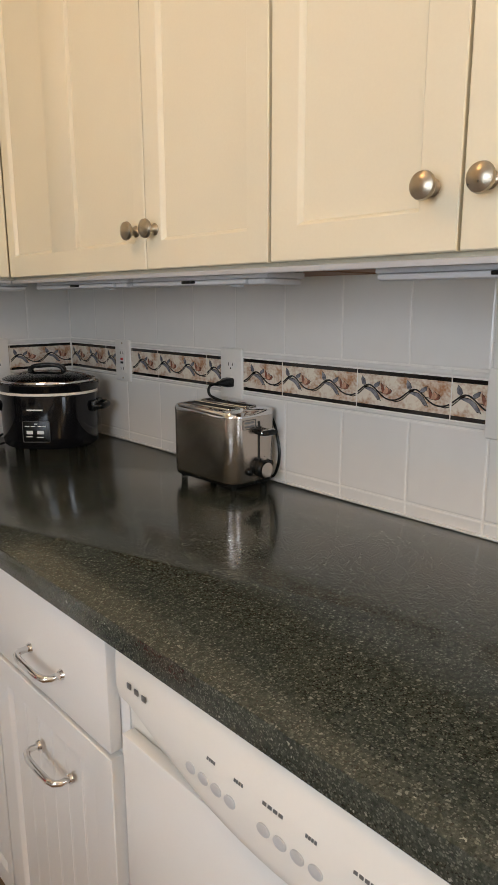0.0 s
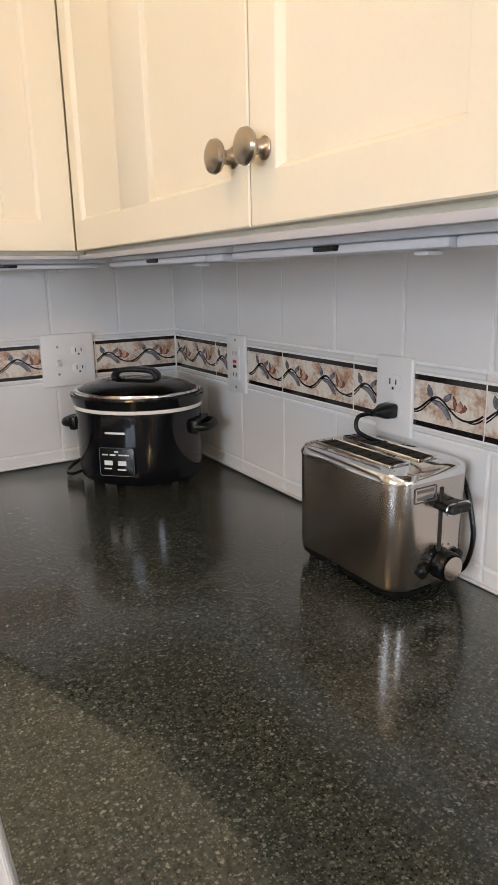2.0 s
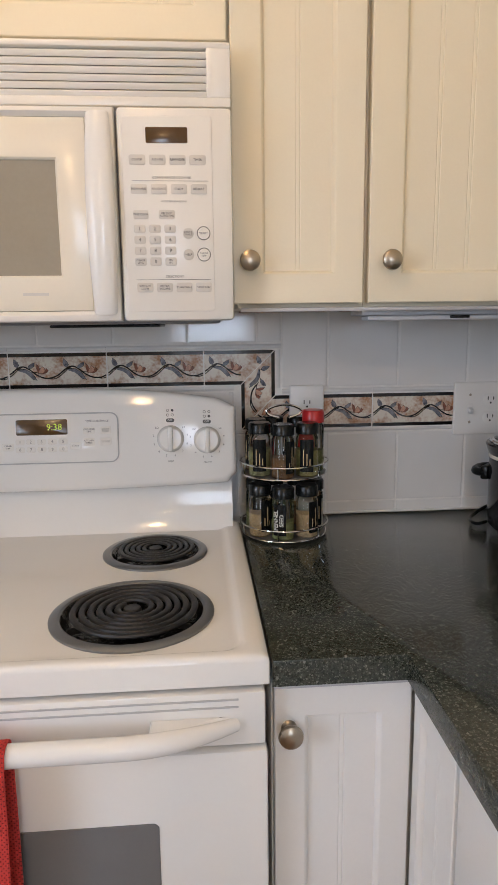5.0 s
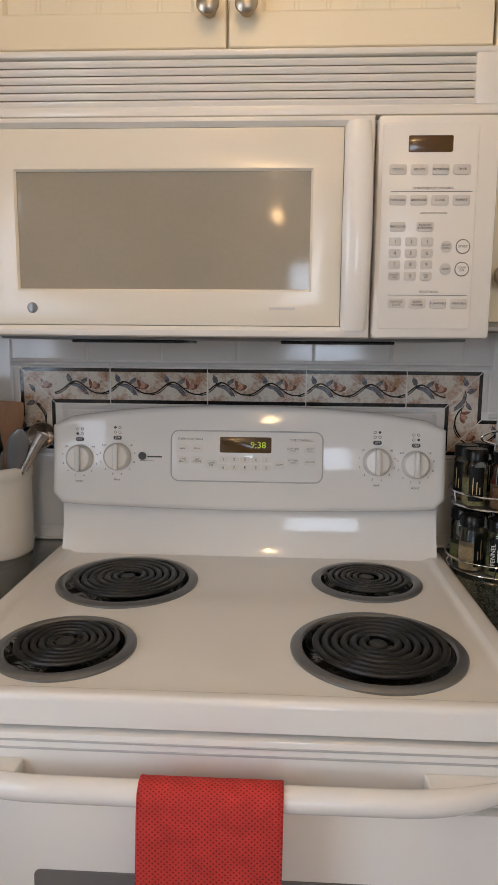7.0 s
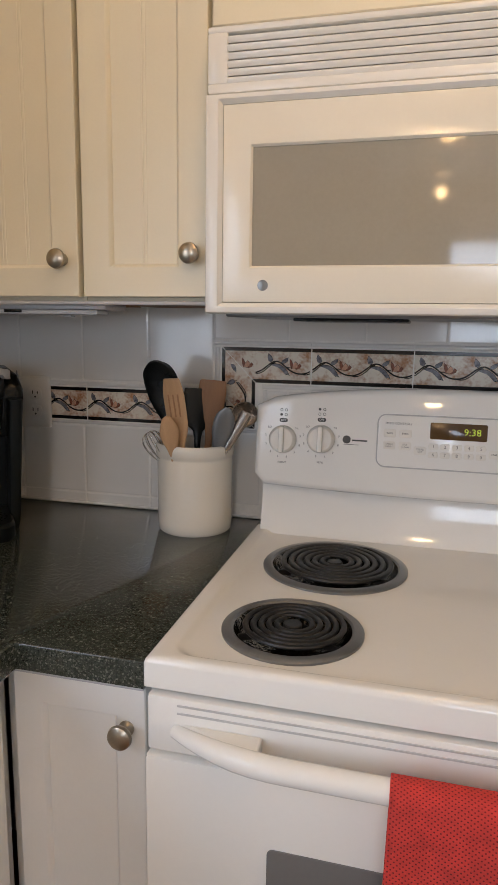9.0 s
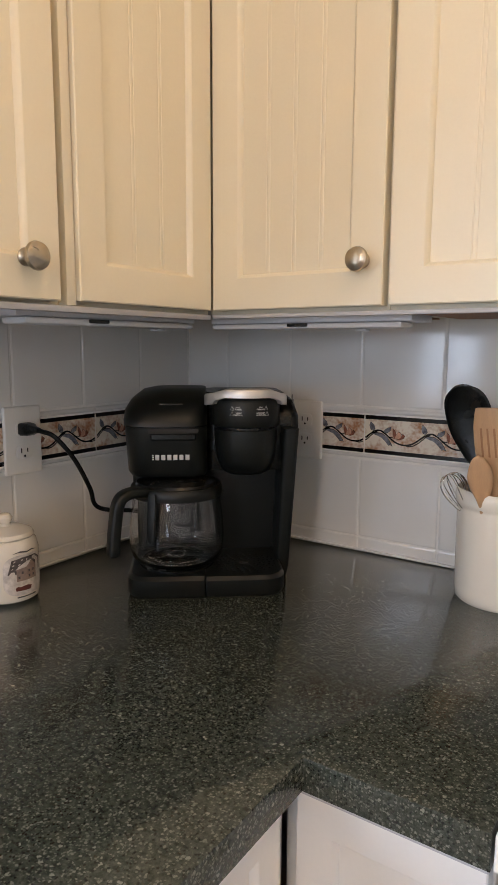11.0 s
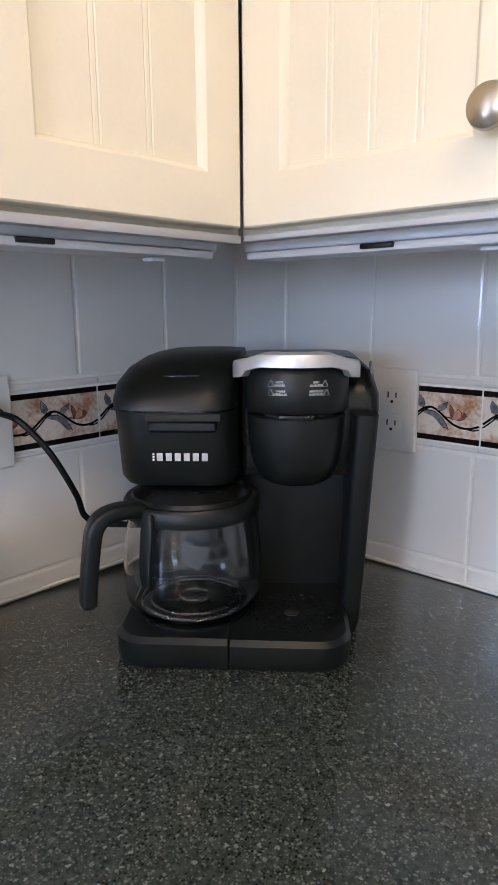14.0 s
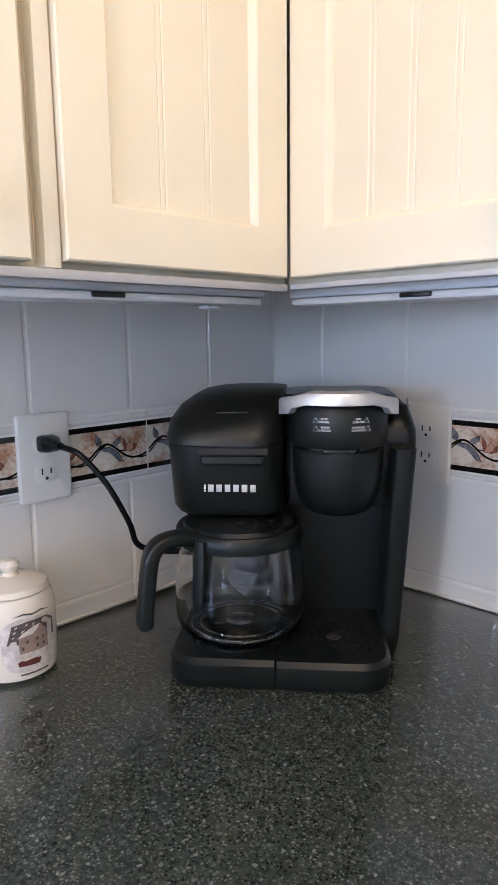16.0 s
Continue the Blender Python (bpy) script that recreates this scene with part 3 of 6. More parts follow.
c = base_cab("white base cabinet with one drawer over a door", BRX + 0.0215, RIGHT - 0.02, 0.660, 1.0915)
part("drawer", moved(box(0, 0.406, 0, 0.190, -0.020, 0, 0.003), facing(BRX, 1.086, 0.686, "-x")), CABINET_BASE, c)
pull(c, BRX, 0.868, 0.752, "-x", 0.108)
door(c, BRX, 1.086, 0.115, 0.406, 0.562, "-x", CABINET_BASE, stile=0.056)
pull(c, BRX, 0.861, 0.574, "-x", 0.108)
c = base_cab("white base cabinet with a closed panel door", BRX + 0.0215, RIGHT - 0.02, -0.74, 0.030)
door(c, BRX, 0.028, 0.115, 0.38, 0.76, "-x", CABINET_BASE)
door(c, BRX, -0.356, 0.115, 0.38, 0.76, "-x", CABINET_BASE)
c = base_cab("cream base cabinet with panelled door next to the stove", BLX - 0.018, SX0 - 0.006, BY + 0.0215, BACK - 0.02)
door(c, BLX + 0.005, BY, 0.115, SX0 - 0.008 - BLX - 0.005, 0.758, "-y", CABINET_BASE, stile=0.046, grooves=False)
knob(c, -0.609, BY, 0.811, "-y")
c = base_cab("cream base cabinets along the counter with two doors", LEFT + 0.02, BLX - 0.0215, 0.66, BY + 0.017)
door(c, BLX, 1.030, 0.115, 0.185, 0.757, "+x", CABINET_BASE, stile=0.045, grooves=False)
door(c, BLX, 0.670, 0.115, 0.355, 0.757, "+x", CABINET_BASE, stile=0.050, grooves=False)
knob(c, BLX, 1.000, 0.60, "+x")
c = base_cab("cream base cabinet at the end of the counter", LEFT + 0.02, BLX - 0.0215, -0.74, 0.655)
door(c, BLX, 0.30, 0.115, 0.345, 0.757, "+x", CABINET_BASE, stile=0.050, grooves=False)
door(c, BLX, -0.06, 0.115, 0.345, 0.757, "+x", CABINET_BASE, stile=0.050, grooves=False)
for x0, x1, y0, y1 in ((0.20, 0.44, 1.29, 1.34), (0.46, 0.48, -0.74, 1.28), (-0.84, -0.58, 1.29, 1.34), (-0.86, -0.84, -0.74, 1.28)):
    setting("baseboard", box(x0, x1, y0, y1, 0.0005, 0.098), CABINET_BASE, "recessed toe board under base cabinets", "toe board")

# dishwasher
dw = thing("dishwasher", "white built-in dishwasher with curved control panel", "dishwasher", Matrix.Translation((BRX, 0.34, 0)))
part("body", box(BRX + 0.02, RIGHT - 0.03, 0.036, 0.655, 0.02, CB - 0.004, 0.002), WHITE_PLASTIC, dw)
part("door", box(BRX - 0.002, BRX + 0.018, 0.044, 0.645, 0.12, 0.742, 0.004), ENAMEL, dw)
cp = bmesh.new()
NX = 24
rows_ = []
for k in range(NX + 1):
    u = k / NX
    y = 0.645 - 0.601 * u
    low = 0.797 - 0.048 * math.sin(math.pi * min(1, max(0, (u - 0.05) / 0.9)))
    bulge = 0.016 * math.sin(math.pi * u)
    rows_.append([cp.verts.new((BRX + 0.018, y, low)), cp.verts.new((BRX - 0.003 - bulge * 0.8, y, low + 0.002)), cp.verts.new((BRX - 0.006 - bulge, y, low + 0.02)),
                  cp.verts.new((BRX - 0.006 - bulge * 0.4, y, 0.852)), cp.verts.new((BRX - 0.003, y, 0.872)), cp.verts.new((BRX + 0.018, y, 0.872))])
for a, b in zip(rows_, rows_[1:]):
    for k in range(5):
        cp.faces.new((a[k], a[k + 1], b[k + 1], b[k]))
cp.faces.new(rows_[0]), cp.faces.new(rows_[-1])
bmesh.ops.recalc_face_normals(cp, faces=cp.faces)
panel = part("control_panel", cp, WHITE_PLASTIC, dw)
for k in range(3):
    part("vent_hole", moved(box(-0.0045, 0.0045, -0.004, 0.004, 0, 0.002, 0.001), facing(BRX - 0.0064 - 0.012 * math.sin(math.pi * (0.037 + 0.018 * k) / 0.601), 0.608 - 0.018 * k, 0.832, "-x")), RING, panel)
for k in range(8):
    y = 0.474 - 0.0228 * k - (0.028 if k > 3 else 0)
    u = (0.645 - y) / 0.601
    part("button", moved(prism(ellipse(0.009, 0.007, 16), 0.002, None, 0.0008), facing(BRX - 0.0055 - 0.016 * math.sin(math.pi * u) * 0.82, y, 0.795, "-x")), GREY_BUTTON, panel)
for y, w in ((0.440, 0.03), (0.395, 0.03), (0.345, 0.060), (0.295, 0.03), (0.235, 0.05)):
    u = (0.645 - y) / 0.601
    for q in range(4):
        part("print", moved(box(-w / 22, w / 22, -0.0018, 0.0018, 0, 0.0005), facing(BRX - 0.0062 - 0.016 * math.sin(math.pi * u) * 0.62, y + w * (q - 1.5) / 8, 0.823, "-x") @ pose(0, 0, 0, -14)), RING, panel)

# ---- range ----
stove = thing("electric_range", "white freestanding electric range with four black coil burners", "stove", Matrix.Translation((-0.194, 1.5, 0)))
FY = 1.212
part("body", box(SX0 + 0.004, SX1 - 0.004, FY + 0.03, BACK - 0.03, 0.02, 0.884, 0.003), ENAMEL, stove)
# cooktop: raised rim round a sunken field
ctop = bmesh.new()
steps = [(0.0, 0.888, 0.000), (0.0, 0.918, 0.003), (0.0015, 0.9225, 0.004), (0.005, 0.9255, 0.006), (0.010, 0.9268, 0.010), (0.026, 0.9268, 0.024), (0.030, 0.9258, 0.028), (0.034, 0.9225, 0.031), (0.038, 0.9209, 0.034), (0.044, 0.9205, 0.036)]
rings = []
for inset, z, r in steps:
    x0, x1, y0, y1 = SX0 + inset, SX1 - inset, FY + inset * 0.62, 1.790 - inset * 0.9
    rings.append([ctop.verts.new((x, y, z)) for x, y in round_rect(x1 - x0, y1 - y0, max(r, 0.003), 5, (x0 + x1) / 2, (y0 + y1) / 2)])
for a, b in zip(rings, rings[1:]):
    for k in range(len(a)):
        ctop.faces.new((a[k], a[(k + 1) % len(a)], b[(k + 1) % len(a)], b[k]))
ctop.faces.new(rings[0])
BURNERS = ((-0.392, 1.596, 0.121, 6), (-0.417, 1.343, 0.095, 5), (0.021, 1.622, 0.095, 5), (0.004, 1.363, 0.118, 6))
# the field is pierced by the four burner wells
edges = [ctop.edges.get((rings[-1][k], rings[-1][(k + 1) % len(rings[-1])])) for k in range(len(rings[-1]))]
for x, y, r, turns in BURNERS:
    hole = [ctop.verts.new((x + (r - 0.008) * math.cos(2 * math.pi * k / 56), y + (r - 0.008) * math.sin(2 * math.pi * k / 56), 0.9205)) for k in range(56)]
    edges += [ctop.edges.new((hole[k], hole[(k + 1) % 56])) for k in range(56)]
bmesh.ops.triangle_fill(ctop, use_beauty=True, use_dissolve=False, edges=edges)
bmesh.ops.recalc_face_normals(ctop, faces=ctop.faces)
part("cooktop", ctop, ENAMEL, stove, "glossy white enamel cooktop with raised rim")
for x, y, r, turns in BURNERS:
    z = 0.9206
    bowl = part("drip_bowl", lathe([(r - 0.014, 0.0050), (r - 0.0175, 0.001), (r - 0.021, -0.008), (r - 0.030, -0.018), (r * 0.45, -0.0245), (r * 0.30, -0.022), (0, -0.022)], 56, (x, y, z)), BOWL, stove, "dark shiny drip bowl")
    part("trim_ring", lathe([(r, 0), (r, 0.003), (r - 0.004, 0.0058), (r - 0.013, 0.0062), (r - 0.016, 0.004)], 56, (x, y, z)), RING, bowl, "grey metal trim ring")
    pts, n, r0, r1 = [], turns * 36, 0.019, r - 0.0235
    for k in range(n + 1):
        a = 2 * math.pi * turns * k / n
        rr = r0 + (r1 - r0) * k / n
        pts.append((x + rr * math.cos(a + 2.2), y + rr * math.sin(a + 2.2), z + 0.0088 - 0.012 * max(0.0, (k - n + 7) / 7)))
    pitch = (r1 - r0) / turns
    part("heating_coil", tube(pts, pitch * 0.40, 8, flat=0.75), COIL, stove, "black spiral heating coil")
    part("coil_support", merge(*[moved(box(0.012, r - 0.02, -0.0015, 0.0015, -0.006, 0.0035), Matrix.Translation((x, y, z)) @ pose(0, 0, 0, 0, 0, 90 + 120 * k)) for k in range(3)],
         lathe([(0, 0.0105), (0.0115, 0.0105), (0.013, 0.0090), (0.013, -0.004)], 20, (x, y, z))), COIL, stove, "dark metal coil support with centre cap")
# back guard: sloping riser and arched control panel
gb = bmesh.new()
prof = [(1.742, 0.9145), (1.752, 0.935), (1.764, 0.975), (1.770, 1.012), (1.770, 1.024)]
left = [gb.verts.new((SX0 + 0.016, y, z)) for y, z in prof] + [gb.verts.new((SX0 + 0.016, 1.835, 1.024)), gb.verts.new((SX0 + 0.016, 1.835, 0.9145))]
right = [gb.verts.new((SX1 - 0.016, v.co.y, v.co.z)) for v in left]
for k in range(len(left)):
    gb.faces.new((left[k], left[(k + 1) % len(left)], right[(k + 1) % len(left)], right[k]))
gb.faces.new(left), gb.faces.new(right)
bmesh.ops.recalc_face_normals(gb, faces=gb.faces)
part("riser", gb, ENAMEL, stove, "curved white riser below the control panel")
PW, PX = 0.752, -0.196
out = []
for k in range(25):
    u = -1 + 2 * k / 24
    out.append((PW / 2 * u * 0.985, 0.192 - 0.030 * abs(u) ** 2.4))
out = [(-PW / 2, 0.018), (-PW / 2, 0.150)] + out[1:-1] + [(PW / 2, 0.150), (PW / 2, 0.018), (PW / 2 - 0.014, 0.004)] + [(PW / 2 * (1 - 2 * k / 12) * 0.95, -0.002 - 0.008 * (1 - (1 - 2 * k / 12) ** 2)) for k in range(13)] + [(-PW / 2 + 0.014, 0.004)]
out.reverse()
PM = Matrix.Translation((PX, 1.760, 1.020)) @ pose(0, 0, 0, 90 - 7, 0, 0)
guard = part("control_panel", prism(out, 0.030, PM @ Matrix.Translation((0, 0, -0.005)), 0.012, 3), ENAMEL, stove, "arched white control panel")
part("panel_back", box(PX - PW / 2 + 0.006, PX + PW / 2 - 0.006, 1.772, 1.842, 1.026, 1.172, 0.01), ENAMEL, stove)
FM = PM @ Matrix.Translation((0, 0, 0.0253))


def on_panel(px, pz):
    """A frame on the sloping panel face over world x and height."""
    return FM @ Matrix.Translation((px - PX, (pz - 1.020) / math.cos(radians(7)), 0))


plate_c = (-0.196, 1.114)
part("oven_control_plate", moved(prism(round_rect(0.286, 0.094, 0.014), 0.002, None, 0.001), on_panel(*plate_c)), ENAMEL, guard)
rim = round_rect(0.288, 0.096, 0.015, 5)
part("plate_edge", moved(tube([(x, y, 0.0012) for x, y in rim], 0.0012, 6, closed=True), on_panel(*plate_c)), GREY_BUTTON, guard)
clock = part("clock_display", moved(prism(round_rect(0.098, 0.030, 0.003), 0.0028, None, 0.0006), on_panel(-0.198, 1.136)), DISPLAY, guard, "dark amber clock display")
letters("9:38", 0.0175, on_panel(-0.174, 1.1355) @ Matrix.Translation((0, 0, 0.0031)), AMBER_DIGITS, clock, "clock_digits")
for row, txt in ((1.108, "12345"), (1.093, "67890")):
    for k, ch in enumerate(txt):
        x = -0.240 + 0.0205 * k
        b = part("key", moved(prism(round_rect(0.017, 0.011, 0.003, 3), 0.0025, None, 0.0006), on_panel(x, row)), WHITE_PLASTIC, guard)
        letters(ch, 0.008, on_panel(x, row) @ Matrix.Translation((0, 0, 0.0027)), GREY_PRINT, b)
letters("OVEN CONTROLS", 0.0058, on_panel(-0.303, 1.146) @ Matrix.Translation((0, 0, 0.0022)), GREY_PRINT, guard)
letters("TIME CONTROLS", 0.0058, on_panel(-0.092, 1.146) @ Matrix.Translation((0, 0, 0.0022)), GREY_PRINT, guard)
for x, z, t in ((-0.318, 1.128, "BAKE"), (-0.290, 1.128, "BROIL"), (-0.318, 1.106, "OVEN\nLIGHT"), (-0.290, 1.106, "SELF\nCLEAN"), (-0.263, 1.099, "CLEAR\nOFF"), (-0.108, 1.128, "COOKING\nTIME"), (-0.076, 1.128, "DELAY\nSTART"), (-0.108, 1.106, "KITCHEN\nTIMER"), (-0.076, 1.106, "CLOCK"), (-0.134, 1.099, "START")):
    b = part("key", moved(prism(round_rect(0.022, 0.015, 0.003, 3), 0.0024, None, 0.0006), on_panel(x, z)), WHITE_PLASTIC, guard)
    letters(t, 0.0046, on_panel(x, z) @ Matrix.Translation((0, 0, 0.0026)), GREY_PRINT, b)
for k, (x, z, lab) in enumerate(((-0.517, 1.106, "FRONT"), (-0.444, 1.110, "REAR"), (0.050, 1.108, "REAR"), (0.122, 1.104, "FRONT"))):
    dial = part("dial", merge(moved(lathe([(0, 0), (0.0265, 0), (0.0265, 0.004), (0.0235, 0.011), (0.021, 0.0135), (0, 0.0145)], 36), on_panel(x, z)),
                moved(box(-0.0048, 0.0048, -0.0245, 0.0245, 0.006, 0.0225, 0.003), on_panel(x, z))), WHITE_PLASTIC, guard, "white turn knob with grip bar")
    for j, ch in enumerate(("LO", "2", "3", "4", "5", "6", "7", "8", "9", "HI")):
        a = radians(140 + 260 * j / 9)
        letters(ch, 0.0056, on_panel(x + 0.034 * math.cos(a), z + 0.034 * math.sin(a)) @ Matrix.Translation((0, 0, 0.0002)), GREY_PRINT, dial)
    off = part("off_mark", moved(prism(round_rect(0.016, 0.0075, 0.0035, 4), 0.0006), on_panel(x, z + 0.036)), GREY_PRINT, dial)
    letters("OFF", 0.0058, on_panel(x, z + 0.036) @ Matrix.Translation((0, 0, 0.0008)), WHITE_PRINT, off)
    letters(lab, 0.0050, on_panel(x, z - 0.044) @ Matrix.Translation((0, 0, 0.0002)), GREY_PRINT, dial)
    for i in range(4):
        dx, dz = (-0.0045, 0.0045)[i % 2], (0.0045, -0.0045)[i // 2]
        if i == (2, 0, 1, 3)[k]:
            part("burner_dot", moved(prism(ellipse(0.0026, 0.0026, 12), 0.0006), on_panel(x + dx, z + 0.051 + dz)), GREY_PRINT, dial)
        else:
            part("burner_dot", moved(tube([(0.0024 * math.cos(q * math.pi / 6), 0.0024 * math.sin(q * math.pi / 6), 0.0003) for q in range(12)], 0.0004, 4, closed=True), on_panel(x + dx, z + 0.051 + dz)), GREY_PRINT, dial)
part("badge", moved(prism(ellipse(0.0075, 0.0075, 20), 0.001, None, 0.0003), on_panel(-0.396, 1.112)), GREY_PRINT, guard, "round grey maker's badge")
part("badge_line", moved(merge(box(-0.014, 0.014, -0.0014, 0.0014, 0, 0.0005)), on_panel(-0.372, 1.111)), GREY_PRINT, guard)
part("badge_line", moved(box(-0.017, 0.010, -0.0004, 0.0004, 0, 0.0005), on_panel(-0.384, 1.103)), GREY_PRINT, guard)
# front: vent strip, oven door, handle, drawer
strip = part("vent_strip", box(SX0 + 0.006, SX1 - 0.006, FY - 0.004, FY + 0.028, 0.808, 0.881, 0.004), ENAMEL, stove)
for z in (0.872, 0.862):
    part("vent_slot", box(SX0 + 0.045, SX1 - 0.040, FY - 0.0055, FY - 0.0035, z - 0.0013, z + 0.0011, 0.0005), GREY_BUTTON, strip, "narrow vent slot")
odoor = part("oven_door", box(SX0 + 0.004, SX1 - 0.004, FY - 0.010, FY + 0.028, 0.235, 0.804, 0.006), ENAMEL, stove, "white oven door")
part("oven_window", prism(round_rect(0.459, 0.30, 0.008), 0.0025, facing(-0.186, FY - 0.0095, 0.560, "-y"), 0.001), OVEN_GLASS, odoor, "grey glass oven window")
part("storage_drawer", box(SX0 + 0.004, SX1 - 0.004, FY - 0.008, FY + 0.028, 0.06, 0.228, 0.006), ENAMEL, stove)
hp, hr = [], []
for k in range(33):
    u = -1 + 2 * k / 32
    edge = max(0.0, (abs(u) - 0.58) / 0.42)
    hp.append((-0.194 + 0.338 * u, FY - 0.045 + 0.041 * edge ** 2 - 0.006 * (1 - u * u), 0.845 - 0.003 * u * u - 0.004 * edge ** 2))
    hr.append(0.0140 - 0.0055 * max(0, (abs(u) - 0.72) / 0.28) ** 1.3)
handle = part("oven_handle", merge(tube(hp, 0.018, 16, radii=hr)), ENAMEL, stove, "white bowed door handle with tapered ends")
for sgn in (-1, 1):
    fin = [(sgn * 0.334, FY - 0.0035), (sgn * 0.318, FY - 0.010), (sgn * 0.280, FY - 0.028), (sgn * 0.245, FY - 0.041), (sgn * 0.236, FY - 0.045), (sgn * 0.230, FY - 0.043), (sgn * 0.231, FY - 0.0035)]
    part("handle_fin", prism(fin if sgn < 0 else fin[::-1], 0.020, Matrix.Translation((-0.194, 0, 0.830)), 0.004, 3), ENAMEL, handle)

# red towel over the handle
tw = bmesh.new()
TX0, TX1, NU, NV = -0.276, -0.124, 26, 60
front_len, back_len = 0.36, 0.24
cyc, czc, rad = FY - 0.051, 0.845, 0.0172
grid = []
for j in range(NV + 1):
    s = -back_len + (front_len + back_len + math.pi * rad) * j / NV
    row = []
    for i in range(NU + 1):
        u = i / NU
        if s < 0:
            y, z = cyc + rad, czc + s
        elif s < math.pi * rad:
            a = s / rad
            y, z = cyc + rad * math.cos(a), czc + rad * math.sin(a)
        else:
            y, z = cyc - rad, czc - (s - math.pi * rad)
        drop = max(0.0, czc - z)
        wave = 0.0055 * math.sin(u * 9.5 + 0.6) * min(1, drop / 0.12) + 0.003 * math.sin(u * 21 + drop * 14) * min(1, drop / 0.2)
        y += (-1 if s > math.pi * rad / 2 else 0.4) * (0.002 + abs(wave)) if drop > 0.001 else 0
        x = TX0 + (TX1 - TX0) * u + 0.010 * drop * (u - 0.5) - 0.012 * drop
        row.append(tw.verts.new((x, y, z)))
    grid.append(row)
for a, b in zip(grid, grid[1:]):
    for i in range(NU):
        tw.faces.new((a[i], a[i + 1], b[i + 1], b[i]))
bmesh.ops.recalc_face_normals(tw, faces=tw.faces)
towel = thing("kitchen_towel", "red waffle-weave towel folded over the oven handle", "towel", Matrix.Translation((-0.203, cyc, 0.5)))
cloth = part("cloth", tw, RED_CLOTH, towel)
sol = cloth.modifiers.new("thick", "SOLIDIFY")
sol.thickness, sol.offset = 0.0035, 0
for xx in (TX0 + 0.0015, TX1 - 0.0015):
    u = 0 if xx < -0.2 else NU
    hem = [tuple(cloth.data.vertices[j * (NU + 1) + u].co) for j in range(NV + 1)]
    part("hem", tube(hem, 0.0022, 6), RED_CLOTH, towel, local=True)

# ---- microwave ----
mw = thing("microwave", "white over-the-range microwave with dark control display", "microwave", Matrix.Translation((-0.213, 1.68, MB)))
MX0, MX1, MY = -0.592, 0.166, 1.508
part("body", box(MX0 + 0.004, MX1 - 0.004, MY + 0.02, BACK - 0.014, MB + 0.012, 1.736, 0.003), WHITE_PLASTIC, mw)
part("bottom_pan", box(MX0 + 0.02, MX1 - 0.02, MY + 0.03, BACK - 0.02, MB - 0.004, MB + 0.0115, 0.003), RING, mw, "grey underside with filter")
for x0, x1 in ((MX0 + 0.12, MX0 + 0.30), (MX1 - 0.30, MX1 - 0.12)):
    part("grease_filter", box(x0, x1, MY + 0.07, MY + 0.26, MB - 0.009, MB - 0.0042, 0.002), BLACK_PLASTIC, mw)
gr = part("vent_grille", merge(box(MX0, MX1, MY - 0.004, MY + 0.02, 1.648, 1.662, 0.003), box(MX0, MX1, MY - 0.004, MY + 0.02, 1.7275, 1.737, 0.003),
     box(MX0, MX0 + 0.030, MY - 0.004, MY + 0.02, 1.6605, 1.729, 0.003), box(MX1 - 0.036, MX1, MY - 0.004, MY + 0.02, 1.6605, 1.729, 0.003)), WHITE_PLASTIC, mw)
part("grille_back", box(MX0 + 0.028, MX1 - 0.034, MY + 0.009, MY + 0.0195, 1.660, 1.729), WHITE_PLASTIC, gr)
for k in range(6):
    z = 1.6645 + 0.0108 * k
    part("louvre", moved(box(MX0 + 0.029, MX1 - 0.035, -0.0070, 0.0070, -0.0043, 0.0043, 0.001), Matrix.Translation((0, MY + 0.004, z + 0.003)) @ pose(0, 0, 0, 26, 0, 0)), WHITE_PLASTIC, gr)
SPLIT = -0.006


def frame_ring(x0, x1, z0, z1, i0, i1, k0, k1, front, back, bev):
    """A rectangular frame in one piece, seen from -y; i0..k1 is its opening."""
    bm = bmesh.new()
    rings = []
    for ox, oi, y in ((0, 0, back), (0, 0, front + bev), (0.3 * bev, 0, front + 0.3 * bev), (bev, 0, front), (None, bev, front), (None, 0, front + bev), (None, 0, back)):
        if ox is None:
            q = (i0 - oi, i1 + oi, k0 - oi, k1 + oi)
        else:
            q = (x0 + ox, x1 - ox, z0 + ox, z1 - ox)
        rings.append([bm.verts.new(p) for p in ((q[0], y, q[2]), (q[1], y, q[2]), (q[1], y, q[3]), (q[0], y, q[3]))])
    for a, b in zip(rings, rings[1:] + rings[:1]):
        for k in range(4):
            bm.faces.new((a[k], a[(k + 1) % 4], b[(k + 1) % 4], b[k]))
    bmesh.ops.recalc_face_normals(bm, faces=bm.faces)
    return bm


md = part("door", frame_ring(MX0, SPLIT, MB, 1.645, -0.566, -0.048, 1.354, 1.631, MY - 0.016, MY + 0.018, 0.006), WHITE_PLASTIC, mw)
part("inner_panel", frame_ring(-0.5655, -0.0485, 1.3545, 1.6305, -0.521, -0.094, 1.407, 1.572, MY - 0.0125, MY + 0.016, 0.003), BISQUE, md)
part("window", box(-0.523, -0.092, MY - 0.008, MY + 0.010, 1.405, 1.574), MW_GLASS, md, "greyish see-through mesh window")
hpts = [(-0.029, MY - 0.014 - 0.014 * math.sin(math.pi * k / 16) ** 0.7, 1.350 + 0.285 * k / 16) for k in range(17)]
part("handle", tube(hpts, 0.010, 16, flat=2.0, radii=[0.0085 + 0.002 * math.sin(math.pi * k / 16) for k in range(17)]), ENAMEL, md, "tall white curved door handle")
